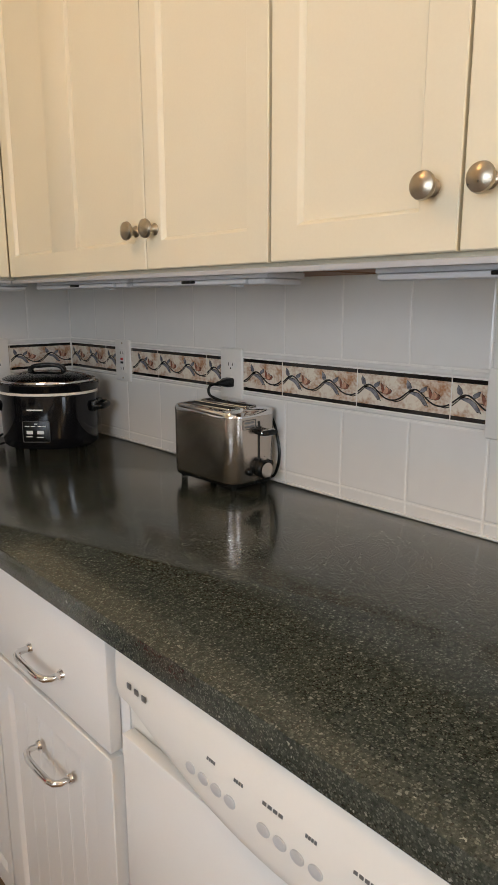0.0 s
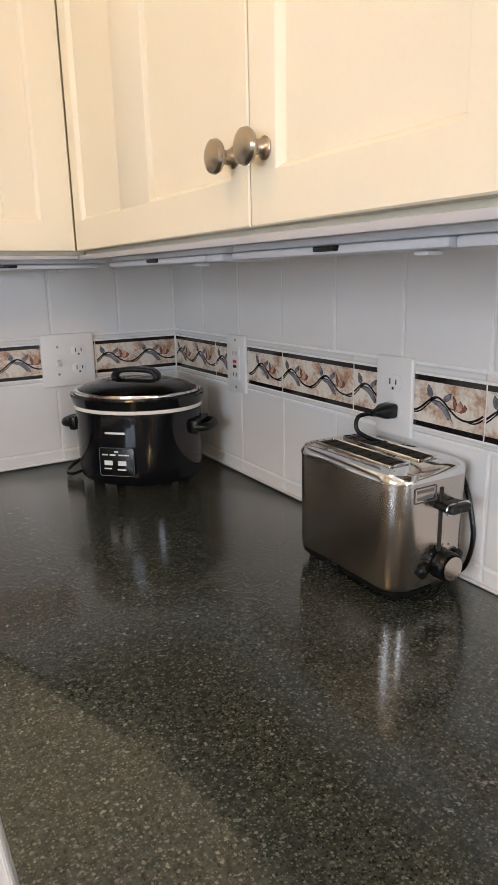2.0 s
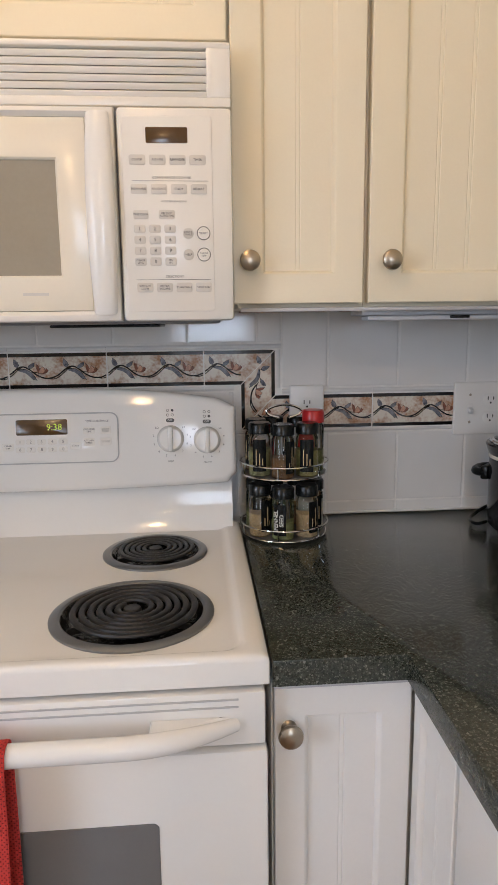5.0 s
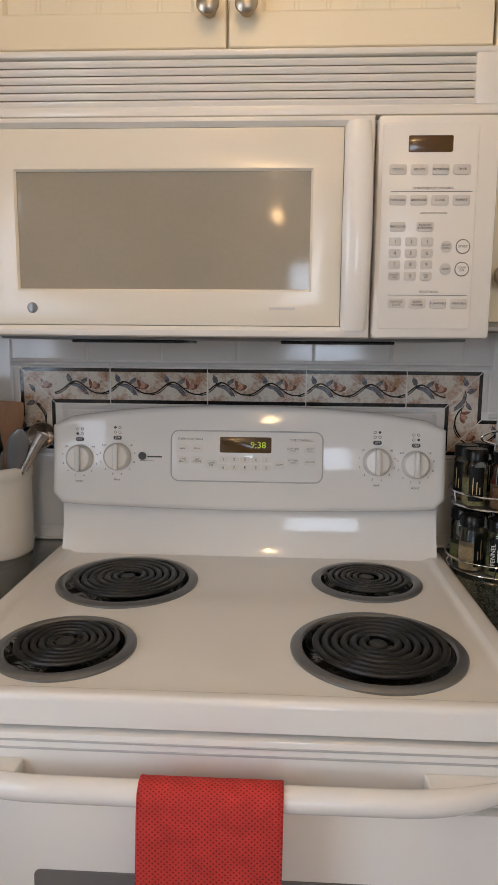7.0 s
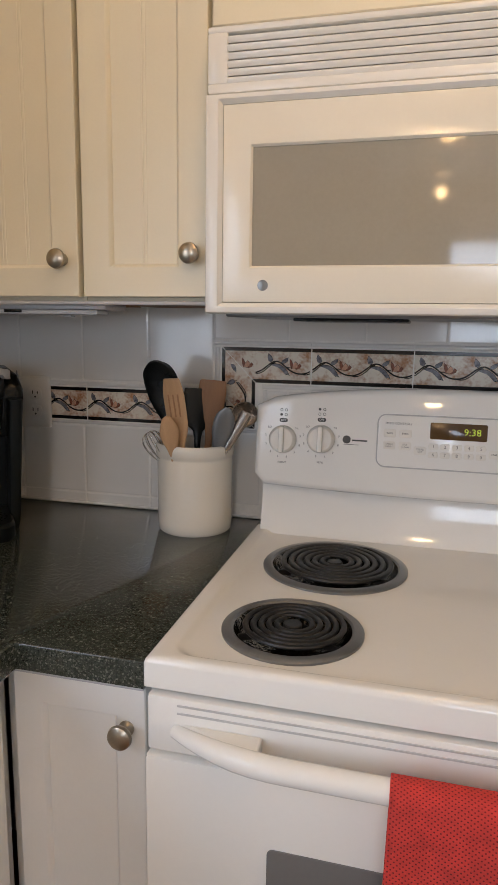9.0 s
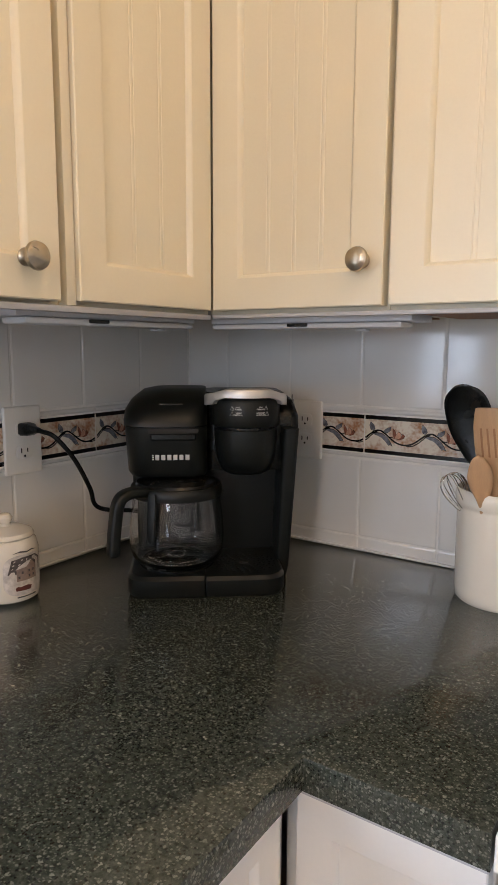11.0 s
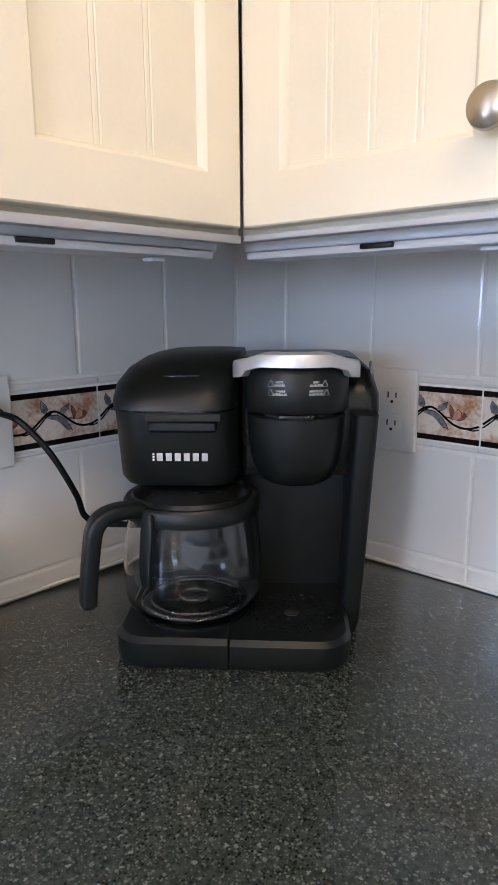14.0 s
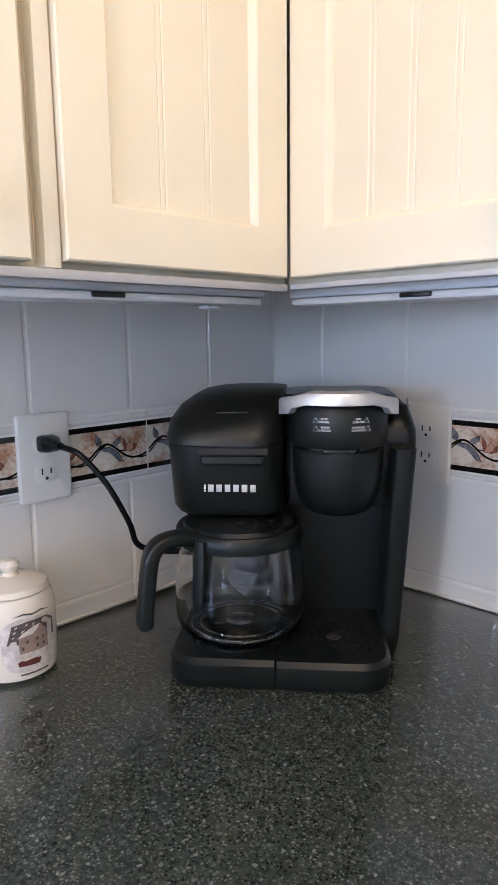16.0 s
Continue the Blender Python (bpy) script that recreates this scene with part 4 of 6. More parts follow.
part("badge", prism(ellipse(0.008, 0.008, 20), 0.0015, facing(-0.503, MY - 0.0115, 1.379, "-y"), 0.0005), RING, md, "round grey maker's badge")
part("badge_line", box(-0.152, -0.114, MY - 0.0128, MY - 0.0118, 1.3775, 1.3815), PALE_BUTTON, md)
cpanel = part("control_panel", merge(box(SPLIT + 0.003, MX1, MY - 0.016, MY + 0.018, MB, 1.645, 0.007)), WHITE_PLASTIC, mw)
part("inner_plate", prism(round_rect(0.132, 0.280, 0.004, 3), 0.0014, facing(0.070, MY - 0.0158, 1.492, "-y"), 0.0008), WHITE_PLASTIC, cpanel)
part("display", prism(round_rect(0.061, 0.022, 0.002, 3), 0.0012, facing(0.070, MY - 0.0168, 1.605, "-y"), 0.0004), DISPLAY, cpanel, "unlit dark amber display")


def mw_key(x, z, w, h, text="", r=0.003, size=0.0050, ring=False):
    b = part("key", prism(round_rect(w, h, min(r, h / 2 - 1e-4), 4), 0.0011, facing(x, MY - 0.0171, z, "-y"), 0.0004), PALE_BUTTON if not ring else WHITE_PLASTIC, cpanel)
    if ring:
        part("key_ring", moved(tube([(w / 2 * math.cos(q * math.pi / 12), w / 2 * math.sin(q * math.pi / 12), 0.0008) for q in range(24)], 0.0006, 5, closed=True), facing(x, MY - 0.0171, z, "-y")), GREY_PRINT, b)
    if text:
        letters(text, size, facing(x, MY - 0.0184, z, "-y"), GREY_PRINT, b)


for k, t in enumerate(("CLOCK", "AM / PM", "REMINDER", "TIMER")):
    mw_key(0.026 + 0.0295 * k, 1.571, 0.024, 0.014, t, size=0.0046)
for k, t in enumerate(("POPCORN", "BEVERAGE", "COOK", "REHEAT")):
    mw_key(0.027 + 0.0295 * k, 1.530, 0.024, 0.014, t, size=0.0046)
mw_key(0.0285, 1.494, 0.022, 0.013, "TIME COOK", size=0.0042)
mw_key(0.067, 1.494, 0.024, 0.013, "DEFROST\nAUTO/TIME", size=0.0040)
for k, t in enumerate(("1", "2", "3", "4", "5", "6", "7", "8", "9", "POWER\nLEVEL", "0", "MIN\nSEC")):
    mw_key(0.026 + 0.0225 * (k % 3), 1.4735 - 0.0158 * (k // 3), 0.017, 0.012, t, size=0.0072 if len(t) == 1 else 0.0036)
mw_key(0.098, 1.467, 0.016, 0.016, "DELAY\nSTART", 0.0079, 0.0040)
mw_key(0.121, 1.467, 0.019, 0.019, "START", 0.0094, 0.0044, True)
mw_key(0.098, 1.436, 0.016, 0.016, "HELP", 0.0079, 0.0044)
mw_key(0.121, 1.436, 0.019, 0.019, "CLEAR\nOFF", 0.0094, 0.0042, True)
for k, t in enumerate(("SURFACE\nLIGHT", "BEEPER\nVOLUME", "TURNTABLE", "VENT FAN")):
    mw_key(0.031 + 0.0295 * k, 1.388, 0.024, 0.014, t, size=0.0042)
for z, t in ((1.546, "CONVENIENCE COOKING"), (1.404, "SELECTIONS")):
    letters(t, 0.0048, facing(0.076, MY - 0.0174, z, "-y"), GREY_PRINT, cpanel)
    part("rule", box(0.018, 0.130, MY - 0.0177, MY - 0.0170, z - 0.0048, z - 0.0042), GREY_PRINT, cpanel)
letters("AUTO SENSOR COOK", 0.0038, facing(0.078, MY - 0.0174, 1.5125, "-y"), GREY_PRINT, cpanel)

# ---- wall plates ----
def plate(label, u, z, way, w=0.074, h=0.116, slots=(), switch=None, gfci=False):
    off = 0.0105
    wallpos = {"-y": (u, BACK - off, z), "-x": (RIGHT - off, u, z), "+x": (LEFT + off, u, z)}[way]
    m = facing(*wallpos, way)
    p = thing("wall_plate", label, "wall outlet", m, "wall plates")
    part("cover", prism(round_rect(w, h, 0.004, 4), 0.0055, None, 0.003, 3), SWITCH_PLATE, p, local=True)
    for dx in slots:
        for dy in (0.0195, -0.0195):
            if gfci:
                continue
            face = part("socket", moved(prism([(x, max(-0.0125, min(0.0125, y))) for x, y in ellipse(0.0165, 0.0165, 28)], 0.0012, None, 0.0005), Matrix.Translation((dx, dy, 0.0054))), SWITCH_PLATE, p, local=True)
            for a, hh in ((-0.0062, 0.0042), (0.0062, 0.0036)):
                part("slot", moved(box(a - 0.0010, a + 0.0010, -hh, hh, 0, 0.0005), Matrix.Translation((dx, dy + 0.002, 0.0064))), DARK_GAP, face, local=True)
            part("slot", moved(prism(ellipse(0.0022, 0.0022, 12), 0.0005), Matrix.Translation((dx, dy - 0.0075, 0.0064))), DARK_GAP, face, local=True)
        part("screw", moved(lathe([(0, 0.0012), (0.0026, 0.0009), (0.003, 0)], 14), Matrix.Translation((dx, 0, 0.0054))), SWITCH_PLATE, p, local=True)
    if gfci:
        f = part("socket", moved(prism(round_rect(0.034, 0.068, 0.002, 3), 0.002, None, 0.0006), Matrix.Translation((0, 0, 0.0053))), SWITCH_PLATE, p, local=True)
        for dy, mt in ((0.005, RED_CAP), (-0.005, DARK_GAP)):
            part("test_button", moved(box(-0.006, 0.006, -0.003, 0.003, 0, 0.002, 0.0006), Matrix.Translation((0, dy, 0.0072))), mt, f, "small red button" if mt is RED_CAP else "small black button", local=True)
        for dy in (0.022, -0.022):
            for a in (-0.0062, 0.0062):
                part("slot", moved(box(a - 0.001, a + 0.001, -0.004, 0.004, 0, 0.0005), Matrix.Translation((0, dy, 0.0072))), DARK_GAP, f, local=True)
        for dy in (0.048, -0.048):
            part("screw", moved(lathe([(0, 0.0012), (0.0026, 0.0009), (0.003, 0)], 14), Matrix.Translation((0, dy, 0.0054))), NICKEL, p, local=True)
    if switch is not None:
        part("toggle", moved(box(-0.0045, 0.0045, -0.005, 0.005, -0.001, 0.011, 0.0015), Matrix.Translation((switch, -0.002, 0.006)) @ pose(0, 0, 0, 28)), SWITCH_PLATE, p, local=True)
        part("toggle_frame", moved(box(-0.006, 0.006, -0.012, 0.012, 0, 0.0012, 0.0005), Matrix.Translation((switch, 0, 0.0054))), SWITCH_PLATE, p, local=True)
        for dy in (0.030, -0.030):
            part("screw", moved(lathe([(0, 0.0012), (0.0026, 0.0009), (0.003, 0)], 14), Matrix.Translation((switch, dy, 0.0054))), NICKEL, p, local=True)
    return p


plate("white plastic wall outlet behind the spice rack", 0.339, 1.144, "-y", slots=(0,))
plate("white double plate with light switch and socket", 0.7235, 1.144, "-y", w=0.118, slots=(0.023,), switch=-0.023)
plate("white plastic wall outlet beside the coffee maker", -1.112, 1.144, "-y", slots=(0,))
plate("white wall outlet with red and black test buttons", 1.553, 1.144, "-x", gfci=True)
plate("white plastic wall outlet with the toaster plugged in", 1.094, 1.144, "-x", slots=(0,))
plate("white plastic wall outlet on tiled wall", 0.430, 1.144, "-x", slots=(0,))
plate("white plastic wall outlet with the coffee maker plugged in", 1.405, 1.149, "+x", slots=(0,))


# ---- lamps under the wall cabinets, switched off ----
def under_light(m, length, cap=True, at=0.46):
    """A slim fixture; its frame has x along the run, y towards the room, z up, with the top at 0."""
    u = thing("under_cabinet_light", "slim white under-cabinet light, switched off", "cabinet light", m, "under-cabinet lights")
    part("housing", box(0, length, -0.045, 0.040, -0.0105, -0.0005, 0.002), FIXTURE, u, local=True)
    part("lens", box(0.012 if not cap else 0.045, length - 0.008, 0.0, 0.047, -0.0195, -0.011, 0.0035), FIXTURE, u, "milky white lens strip", local=True)
    part("switch", box(length * at, length * at + 0.034, 0.0455, 0.0505, -0.0165, -0.0115, 0.001), BLACK_PLASTIC, u, "small black rocker switch", local=True)
    part("clip", box(length * 0.2, length * 0.2 + 0.016, 0.02, 0.036, -0.0235, -0.0200, 0.001), FIXTURE, u, local=True)
    if cap:
        part("end_cap", box(0.001, 0.042, -0.04, 0.044, -0.0200, -0.011, 0.003), FIXTURE, u, local=True)
    return u


ZF = UB - 0.0095
for y, ln in ((1.090, 0.396), (0.700, 0.374), (0.125, 0.374)):
    under_light(Matrix.Translation((0.748, y, ZF)) @ pose(0, 0, 0, 0, 0, 90), ln)
under_light(Matrix.Translation((0.735, 1.628, ZF)) @ pose(0, 0, 0, 0, 0, 180), 0.345, False)
under_light(Matrix.Translation((-0.800, 1.624, ZF)) @ pose(0, 0, 0, 0, 0, 180), 0.345, False)
under_light(Matrix.Translation((-1.190, 1.548, ZF)) @ pose(0, 0, 0, 0, 0, -90), 0.34, False, 0.58)
# pale valance strips under the door line, their shade put into the colour
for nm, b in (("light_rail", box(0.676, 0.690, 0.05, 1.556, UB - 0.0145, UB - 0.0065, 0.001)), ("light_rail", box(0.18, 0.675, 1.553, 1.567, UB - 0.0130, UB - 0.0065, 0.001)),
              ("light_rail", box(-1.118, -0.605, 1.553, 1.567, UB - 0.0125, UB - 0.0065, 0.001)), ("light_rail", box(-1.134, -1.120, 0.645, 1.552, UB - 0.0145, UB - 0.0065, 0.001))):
    solo(nm, b, CABINET_EDGE, "pale strip along the cabinet bottom edge, shade put into its grey", "trim", kind="structure")

# ---- toaster ----
tz = CT + 0.0005
toaster = thing("toaster", "brushed stainless two-slot toaster, plugged in", "toaster", Matrix.Translation((0.911, 1.044, tz)) @ Matrix.Scale(1.06, 4))
TW, TD = 0.128, 0.204


def loft(levels, close=True, slot=0):
    """Skins a stack of outlines of equal count, given as (outline, z)."""
    bm = bmesh.new()
    rings = [[bm.verts.new((x, y, z)) for x, y in o] for o, z in levels]
    for a, b in zip(rings, rings[1:]):
        for k in range(len(a)):
            bm.faces.new((a[k], a[(k + 1) % len(a)], b[(k + 1) % len(a)], b[k])).material_index = slot
    if close:
        bm.faces.new(rings[0]).material_index = slot
        bm.faces.new(rings[-1]).material_index = slot
    bmesh.ops.recalc_face_normals(bm, faces=bm.faces)
    return bm


def strap(points, half_w, half_t, across):
    """A flat bar with soft edges along points; its width lies along across."""
    bm, rings, p = bmesh.new(), [], [Vector(q) for q in points]
    for i, q in enumerate(p):
        d = (p[min(i + 1, len(p) - 1)] - p[max(i - 1, 0)]).normalized()
        w_ = (Vector(across) - d * d.dot(Vector(across))).normalized()
        t_ = d.cross(w_)
        end = 0.72 if i in (0, len(p) - 1) else 1.0
        rings.append([bm.verts.new(q + end * (x * w_ + y * t_)) for x, y in round_rect(2 * half_w, 2 * half_t, half_t * 0.6, 3)])
    for a, b in zip(rings, rings[1:]):
        for k in range(len(a)):
            bm.faces.new((a[k], a[(k + 1) % len(a)], b[(k + 1) % len(a)], b[k]))
    bm.faces.new(rings[0]), bm.faces.new(rings[-1])
    bmesh.ops.recalc_face_normals(bm, faces=bm.faces)
    return bm


part("shell", loft([(round_rect(TW - 0.004, TD - 0.004, 0.030, 8), 0.016), (round_rect(TW, TD, 0.032, 8), 0.022), (round_rect(TW, TD, 0.032, 8), 0.148)]), STEEL, toaster, local=True)
part("base", loft([(round_rect(TW - 0.016, TD - 0.016, 0.028, 8), 0.008), (round_rect(TW - 0.004, TD - 0.004, 0.031, 8), 0.010), (round_rect(TW - 0.002, TD - 0.002, 0.032, 8), 0.0155)]), BLACK_PLASTIC, toaster, local=True)
for sx in (-1, 1):
    for sy in (-1, 1):
        part("foot", lathe([(0, 0), (0.007, 0), (0.008, 0.0079), (0, 0.0079)], 14, (sx * 0.042, sy * 0.080, 0)), BLACK_PLASTIC, toaster, local=True)
top = part("top", loft([(round_rect(TW + 0.002, TD + 0.002, 0.033, 8), 0.1485), (round_rect(TW + 0.002, TD + 0.002, 0.033, 8), 0.152), (round_rect(TW - 0.006, TD - 0.006, 0.031, 8), 0.1585), (round_rect(TW - 0.022, TD - 0.022, 0.026, 8), 0.160)]), CHROME, toaster, "shiny metal top with two bread slots", local=True)
for x in (-0.025, 0.021):
    part("bread_slot", box(x - 0.013, x + 0.013, -0.062, 0.078, 0.1603, 0.1612, 0.0003), DARK_GAP, top, "dark bread slot", local=True)
    part("slot_edge", tube([(x + a, b, 0.1612) for a, b in round_rect(0.030, 0.146, 0.004, 3, 0, 0.008)], 0.0014, 6, closed=True), CHROME, top, local=True)
    for k in range(7):
        part("guard_wire", tube([(x - 0.013, -0.055 + 0.0205 * k, 0.1614), (x + 0.013, -0.055 + 0.0205 * k, 0.1614)], 0.0006, 5), BLACK_PLASTIC, top, local=True)
TM = facing(0, -TD / 2, 0, "-y")
part("lever_slot", moved(box(-0.0022, 0.0022, 0.058, 0.138, 0, 0.0012), TM @ Matrix.Translation((0.006, 0, 0))), DARK_GAP, toaster, local=True)
part("lever", moved(loft([(round_rect(0.034, 0.009, 0.0042, 4), 0.0015), (round_rect(0.036, 0.011, 0.005, 4), 0.016), (round_rect(0.034, 0.010, 0.0048, 4), 0.023)]), TM @ Matrix.Translation((0.014, 0.116, 0))), BLACK_PLASTIC, toaster, "black lever with chrome rim", local=True)
part("lever_rim", moved(tube([(x, y, 0.0185) for x, y in round_rect(0.037, 0.012, 0.0055, 4)], 0.0014, 6, closed=True), TM @ Matrix.Translation((0.014, 0.116, 0))), CHROME, toaster, local=True)
dial = part("dial", moved(lathe([(0, 0.001), (0.019, 0.001), (0.019, 0.012), (0.0165, 0.015), (0.0165, 0.017)], 32), TM @ Matrix.Translation((0.012, 0.040, 0))), BLACK_PLASTIC, toaster, "black browning dial with steel face", local=True)
part("dial_face", moved(lathe([(0.0150, 0.0165), (0.0150, 0.0185), (0, 0.0195)], 32), TM @ Matrix.Translation((0.012, 0.040, 0))), STEEL, dial, local=True)
for x in (-0.021, 0.036):
    part("button", moved(lathe([(0.008, 0.0005), (0.008, 0.004), (0.006, 0.0055), (0, 0.006)], 18), TM @ Matrix.Translation((x, 0.038 + (0.008 if x > 0 else 0), 0))), BLACK_PLASTIC, toaster, local=True)
for k in range(7):
    a = radians(20 + 140 * k / 6)
    part("scale_mark", moved(prism(ellipse(0.0011, 0.0011, 8), 0.0004), TM @ Matrix.Translation((0.012 + 0.025 * math.cos(a), 0.040 + 0.025 * math.sin(a), 0))), GREY_PRINT, toaster, local=True)
part("badge", moved(tube([(x, y, 0.0003) for x, y in round_rect(0.034, 0.018, 0.002, 3)], 0.0007, 5, closed=True), TM @ Matrix.Translation((-0.020, 0.134, 0))), GREY_PRINT, toaster, local=True)
for dy in (0.004, -0.004):
    part("badge_line", moved(box(-0.013, 0.013, -0.0020, 0.0020, 0, 0.0004), TM @ Matrix.Translation((-0.020, 0.134 + dy, 0))), RING, toaster, local=True)


def spline(points, n=10):
    """Catmull-Rom through points."""
    p = [Vector(q) for q in points]
    p = [2 * p[0] - p[1]] + p + [2 * p[-1] - p[-2]]
    out = []
    for i in range(1, len(p) - 2):
        for k in range(n):
            t = k / n
            out.append(0.5 * ((2 * p[i]) + (-p[i - 1] + p[i + 1]) * t + (2 * p[i - 1] - 5 * p[i] + 4 * p[i + 1] - p[i + 2]) * t * t + (-p[i - 1] + 3 * p[i] - 3 * p[i + 1] + p[i + 2]) * t ** 3))
    return out + [p[-2]]


def plug(parent, m):
    """A moulded plug: z points out of the socket."""
    part("plug", moved(loft([(round_rect(0.024, 0.020, 0.004, 4), 0.0), (round_rect(0.026, 0.022, 0.005, 4), 0.004), (round_rect(0.024, 0.020, 0.006, 4), 0.018), (round_rect(0.012, 0.012, 0.005, 4), 0.030), (round_rect(0.009, 0.009, 0.004, 4), 0.040)]), m), BLACK_PLASTIC, parent, "black moulded plug")


plug(toaster, facing(RIGHT - 0.0175, 1.094, 1.124, "-x"))
part("power_cord", tube(spline([(0.942, 1.095, 1.124), (0.925, 1.105, 1.118), (0.922, 1.100, 1.098), (0.950, 1.075, 1.082), (0.970, 1.02, 1.080), (0.9815, 0.965, 1.06), (0.9815, 0.940, 1.0), (0.980, 0.938, 0.96), (0.976, 0.95, 0.928), (0.968, 0.975, 0.924)], 8), 0.0032, 8), BLACK_PLASTIC, toaster, "black power cord")

# ---- slow cooker ----
CA, CBB = 0.136, 0.112
crock = thing("slow_cooker", "black oval slow cooker with glass lid and white rim line", "slow cooker", Matrix.Translation((0.809, 1.668, CT)) @ pose(0, 0, 0, 0, 0, -44))


def oval(prof, n=64):
    return lathe(prof, n, sx=CA, sy=CBB)


part("body", oval([(0, 0.004), (0.90, 0.004), (0.945, 0.010), (0.962, 0.035), (0.97, 0.09), (0.975, 0.146), (0.96, 0.148), (0, 0.148)]), GLOSS_BLACK, crock, "glossy black metal body", local=True)
for a in (45, 135, 225, 315):
    part("foot", lathe([(0, 0), (0.011, 0), (0.012, 0.0098), (0, 0.0098)], 14, (0.105 * math.cos(radians(a)), 0.075 * math.sin(radians(a)), 0)), BLACK_PLASTIC, crock, local=True)
part("rim_line", oval([(0.95, 0.1485), (0.985, 0.1485), (0.992, 0.152), (0.985, 0.1555), (0.95, 0.1555)]), STONEWARE, crock, "white line round the rim", local=True)
part("inner_pot", oval([(0.90, 0.156), (0.985, 0.156), (1.0, 0.161), (1.025, 0.171), (1.035, 0.175), (1.02, 0.178), (0.95, 0.178), (0.90, 0.175)]), GLOSS_BLACK, crock, "glossy black stoneware pot", local=True)
lid = part("lid", oval([(0.93, 0.1818), (0.90, 0.1878), (0.75, 0.1958), (0.50, 0.2028), (0.25, 0.2058), (0, 0.2068), (0, 0.2043), (0.25, 0.2033), (0.5, 0.2003), (0.75, 0.1933), (0.90, 0.1853), (0.93, 0.1798)]), GLASS, crock, "clear domed glass lid", local=True)
part("lid_rim", oval([(0.915, 0.1783), (0.975, 0.1783), (0.98, 0.1818), (0.965, 0.1853), (0.915, 0.1853)]), CHROME, lid, "polished metal lid rim", local=True)
part("lid_handle", strap(spline([(-0.046, 0, 0.2040), (-0.045, 0, 0.2110), (-0.036, 0, 0.2185), (-0.018, 0, 0.2215), (0, 0, 0.2222), (0.018, 0, 0.2215), (0.036, 0, 0.2185), (0.045, 0, 0.2110), (0.046, 0, 0.2040)], 6), 0.0125, 0.0050, (0, 1, 0)), BLACK_PLASTIC, lid, "broad black arched handle", local=True)
for s in (-1, 1):
    part("side_handle", merge(tube(spline([(s * 0.133, -0.034, 0.112), (s * 0.152, -0.030, 0.112), (s * 0.160, -0.012, 0.112), (s * 0.160, 0.012, 0.112), (s * 0.152, 0.030, 0.112), (s * 0.133, 0.034, 0.112)], 6), 0.0085, 10),
         box(s * 0.133 - 0.008, s * 0.133 + 0.008, -0.040, 0.040, 0.098, 0.126, 0.004)), BLACK_PLASTIC, crock, "black side handle", local=True)
fm = Matrix.Translation((0, -CBB * 0.958, 0)) @ pose(0, 0, 0, 90, 0, 0)
cpn = part("control_panel", moved(prism(round_rect(0.074, 0.058, 0.005, 4), 0.0045, None, 0.001), fm @ Matrix.Translation((-0.004, 0.055, 0)) @ pose(0, 0, 0, -2)), BLACK_PLASTIC, crock, "black digital control panel", local=True)
part("panel_line", moved(tube([(x, y, 0.005) for x, y in round_rect(0.072, 0.056, 0.005, 4)], 0.0006, 5, closed=True), fm @ Matrix.Translation((-0.004, 0.055, 0)) @ pose(0, 0, 0, -2)), RING, cpn, local=True)
for x in (-0.022, 0.014):
    part("display", moved(box(-0.0085, 0.0085, -0.0045, 0.0045, 0, 0.0008), fm @ Matrix.Translation((x * 0.8 - 0.004, 0.053, 0.0048)) @ pose(0, 0, 0, -2)), WHITE_PRINT, cpn, "white button face", local=True)
for x, y, w in ((-0.030, 0.080, 0.012), (-0.010, 0.080, 0.012), (0.012, 0.080, 0.010), (0.026, 0.080, 0.010), (-0.024, 0.045, 0.016), (0.012, 0.043, 0.018), (0.0, 0.088, 0.008)):
    part("print", moved(box(-w / 2, w / 2, -0.0013, 0.0013, 0, 0.0005), fm @ Matrix.Translation((x * 0.8 - 0.004, 0.055 + (y - 0.062) * 0.8, 0.0048)) @ pose(0, 0, 0, -2)), WHITE_PRINT, cpn, local=True)
part("brand_mark", moved(box(-0.021, 0.021, -0.0020, 0.0020, 0, 0.0010), fm @ Matrix.Translation((-0.006, 0.112, 0.0006)) @ pose(0, 0, 0, -1)), WHITE_PRINT, crock, "pale maker's mark bar", local=True)
part("power_cord", tube(spline([(-0.10, 0.085, 0.03), (-0.150, 0.055, 0.02), (-0.168, 0.010, 0.006), (-0.160, -0.030, 0.0045), (-0.140, -0.045, 0.0045), (-0.130, -0.020, 0.0045)], 8), 0.0035, 8), BLACK_PLASTIC, crock, "black power cord coiled beside it", local=True)

# ---- spice rack ----
SPX, SPY, SPR = 0.275, 1.742, 0.084
rack = thing("spice_rack", "two-tier round chrome wire spice rack", "spice rack", Matrix.Translation((SPX, SPY, CT)))


def circle(r, z, n=48, a0=0.0):
    return [(r * math.cos(a0 + 2 * math.pi * k / n), r * math.sin(a0 + 2 * math.pi * k / n), z) for k in range(n)]


for name, z, r in (("ring", 0.004, SPR), ("ring", 0.026, SPR + 0.004), ("ring", 0.126, SPR), ("ring", 0.150, SPR + 0.004)):
    part(name, tube(circle(r, z), 0.0018, 8, closed=True), CHROME, rack, local=True)
for z in (0.003, 0.125):
    part("tray", lathe([(0, z), (SPR - 0.002, z), (SPR - 0.002, z + 0.0015), (0, z + 0.0015)], 40), RING, rack, local=True)
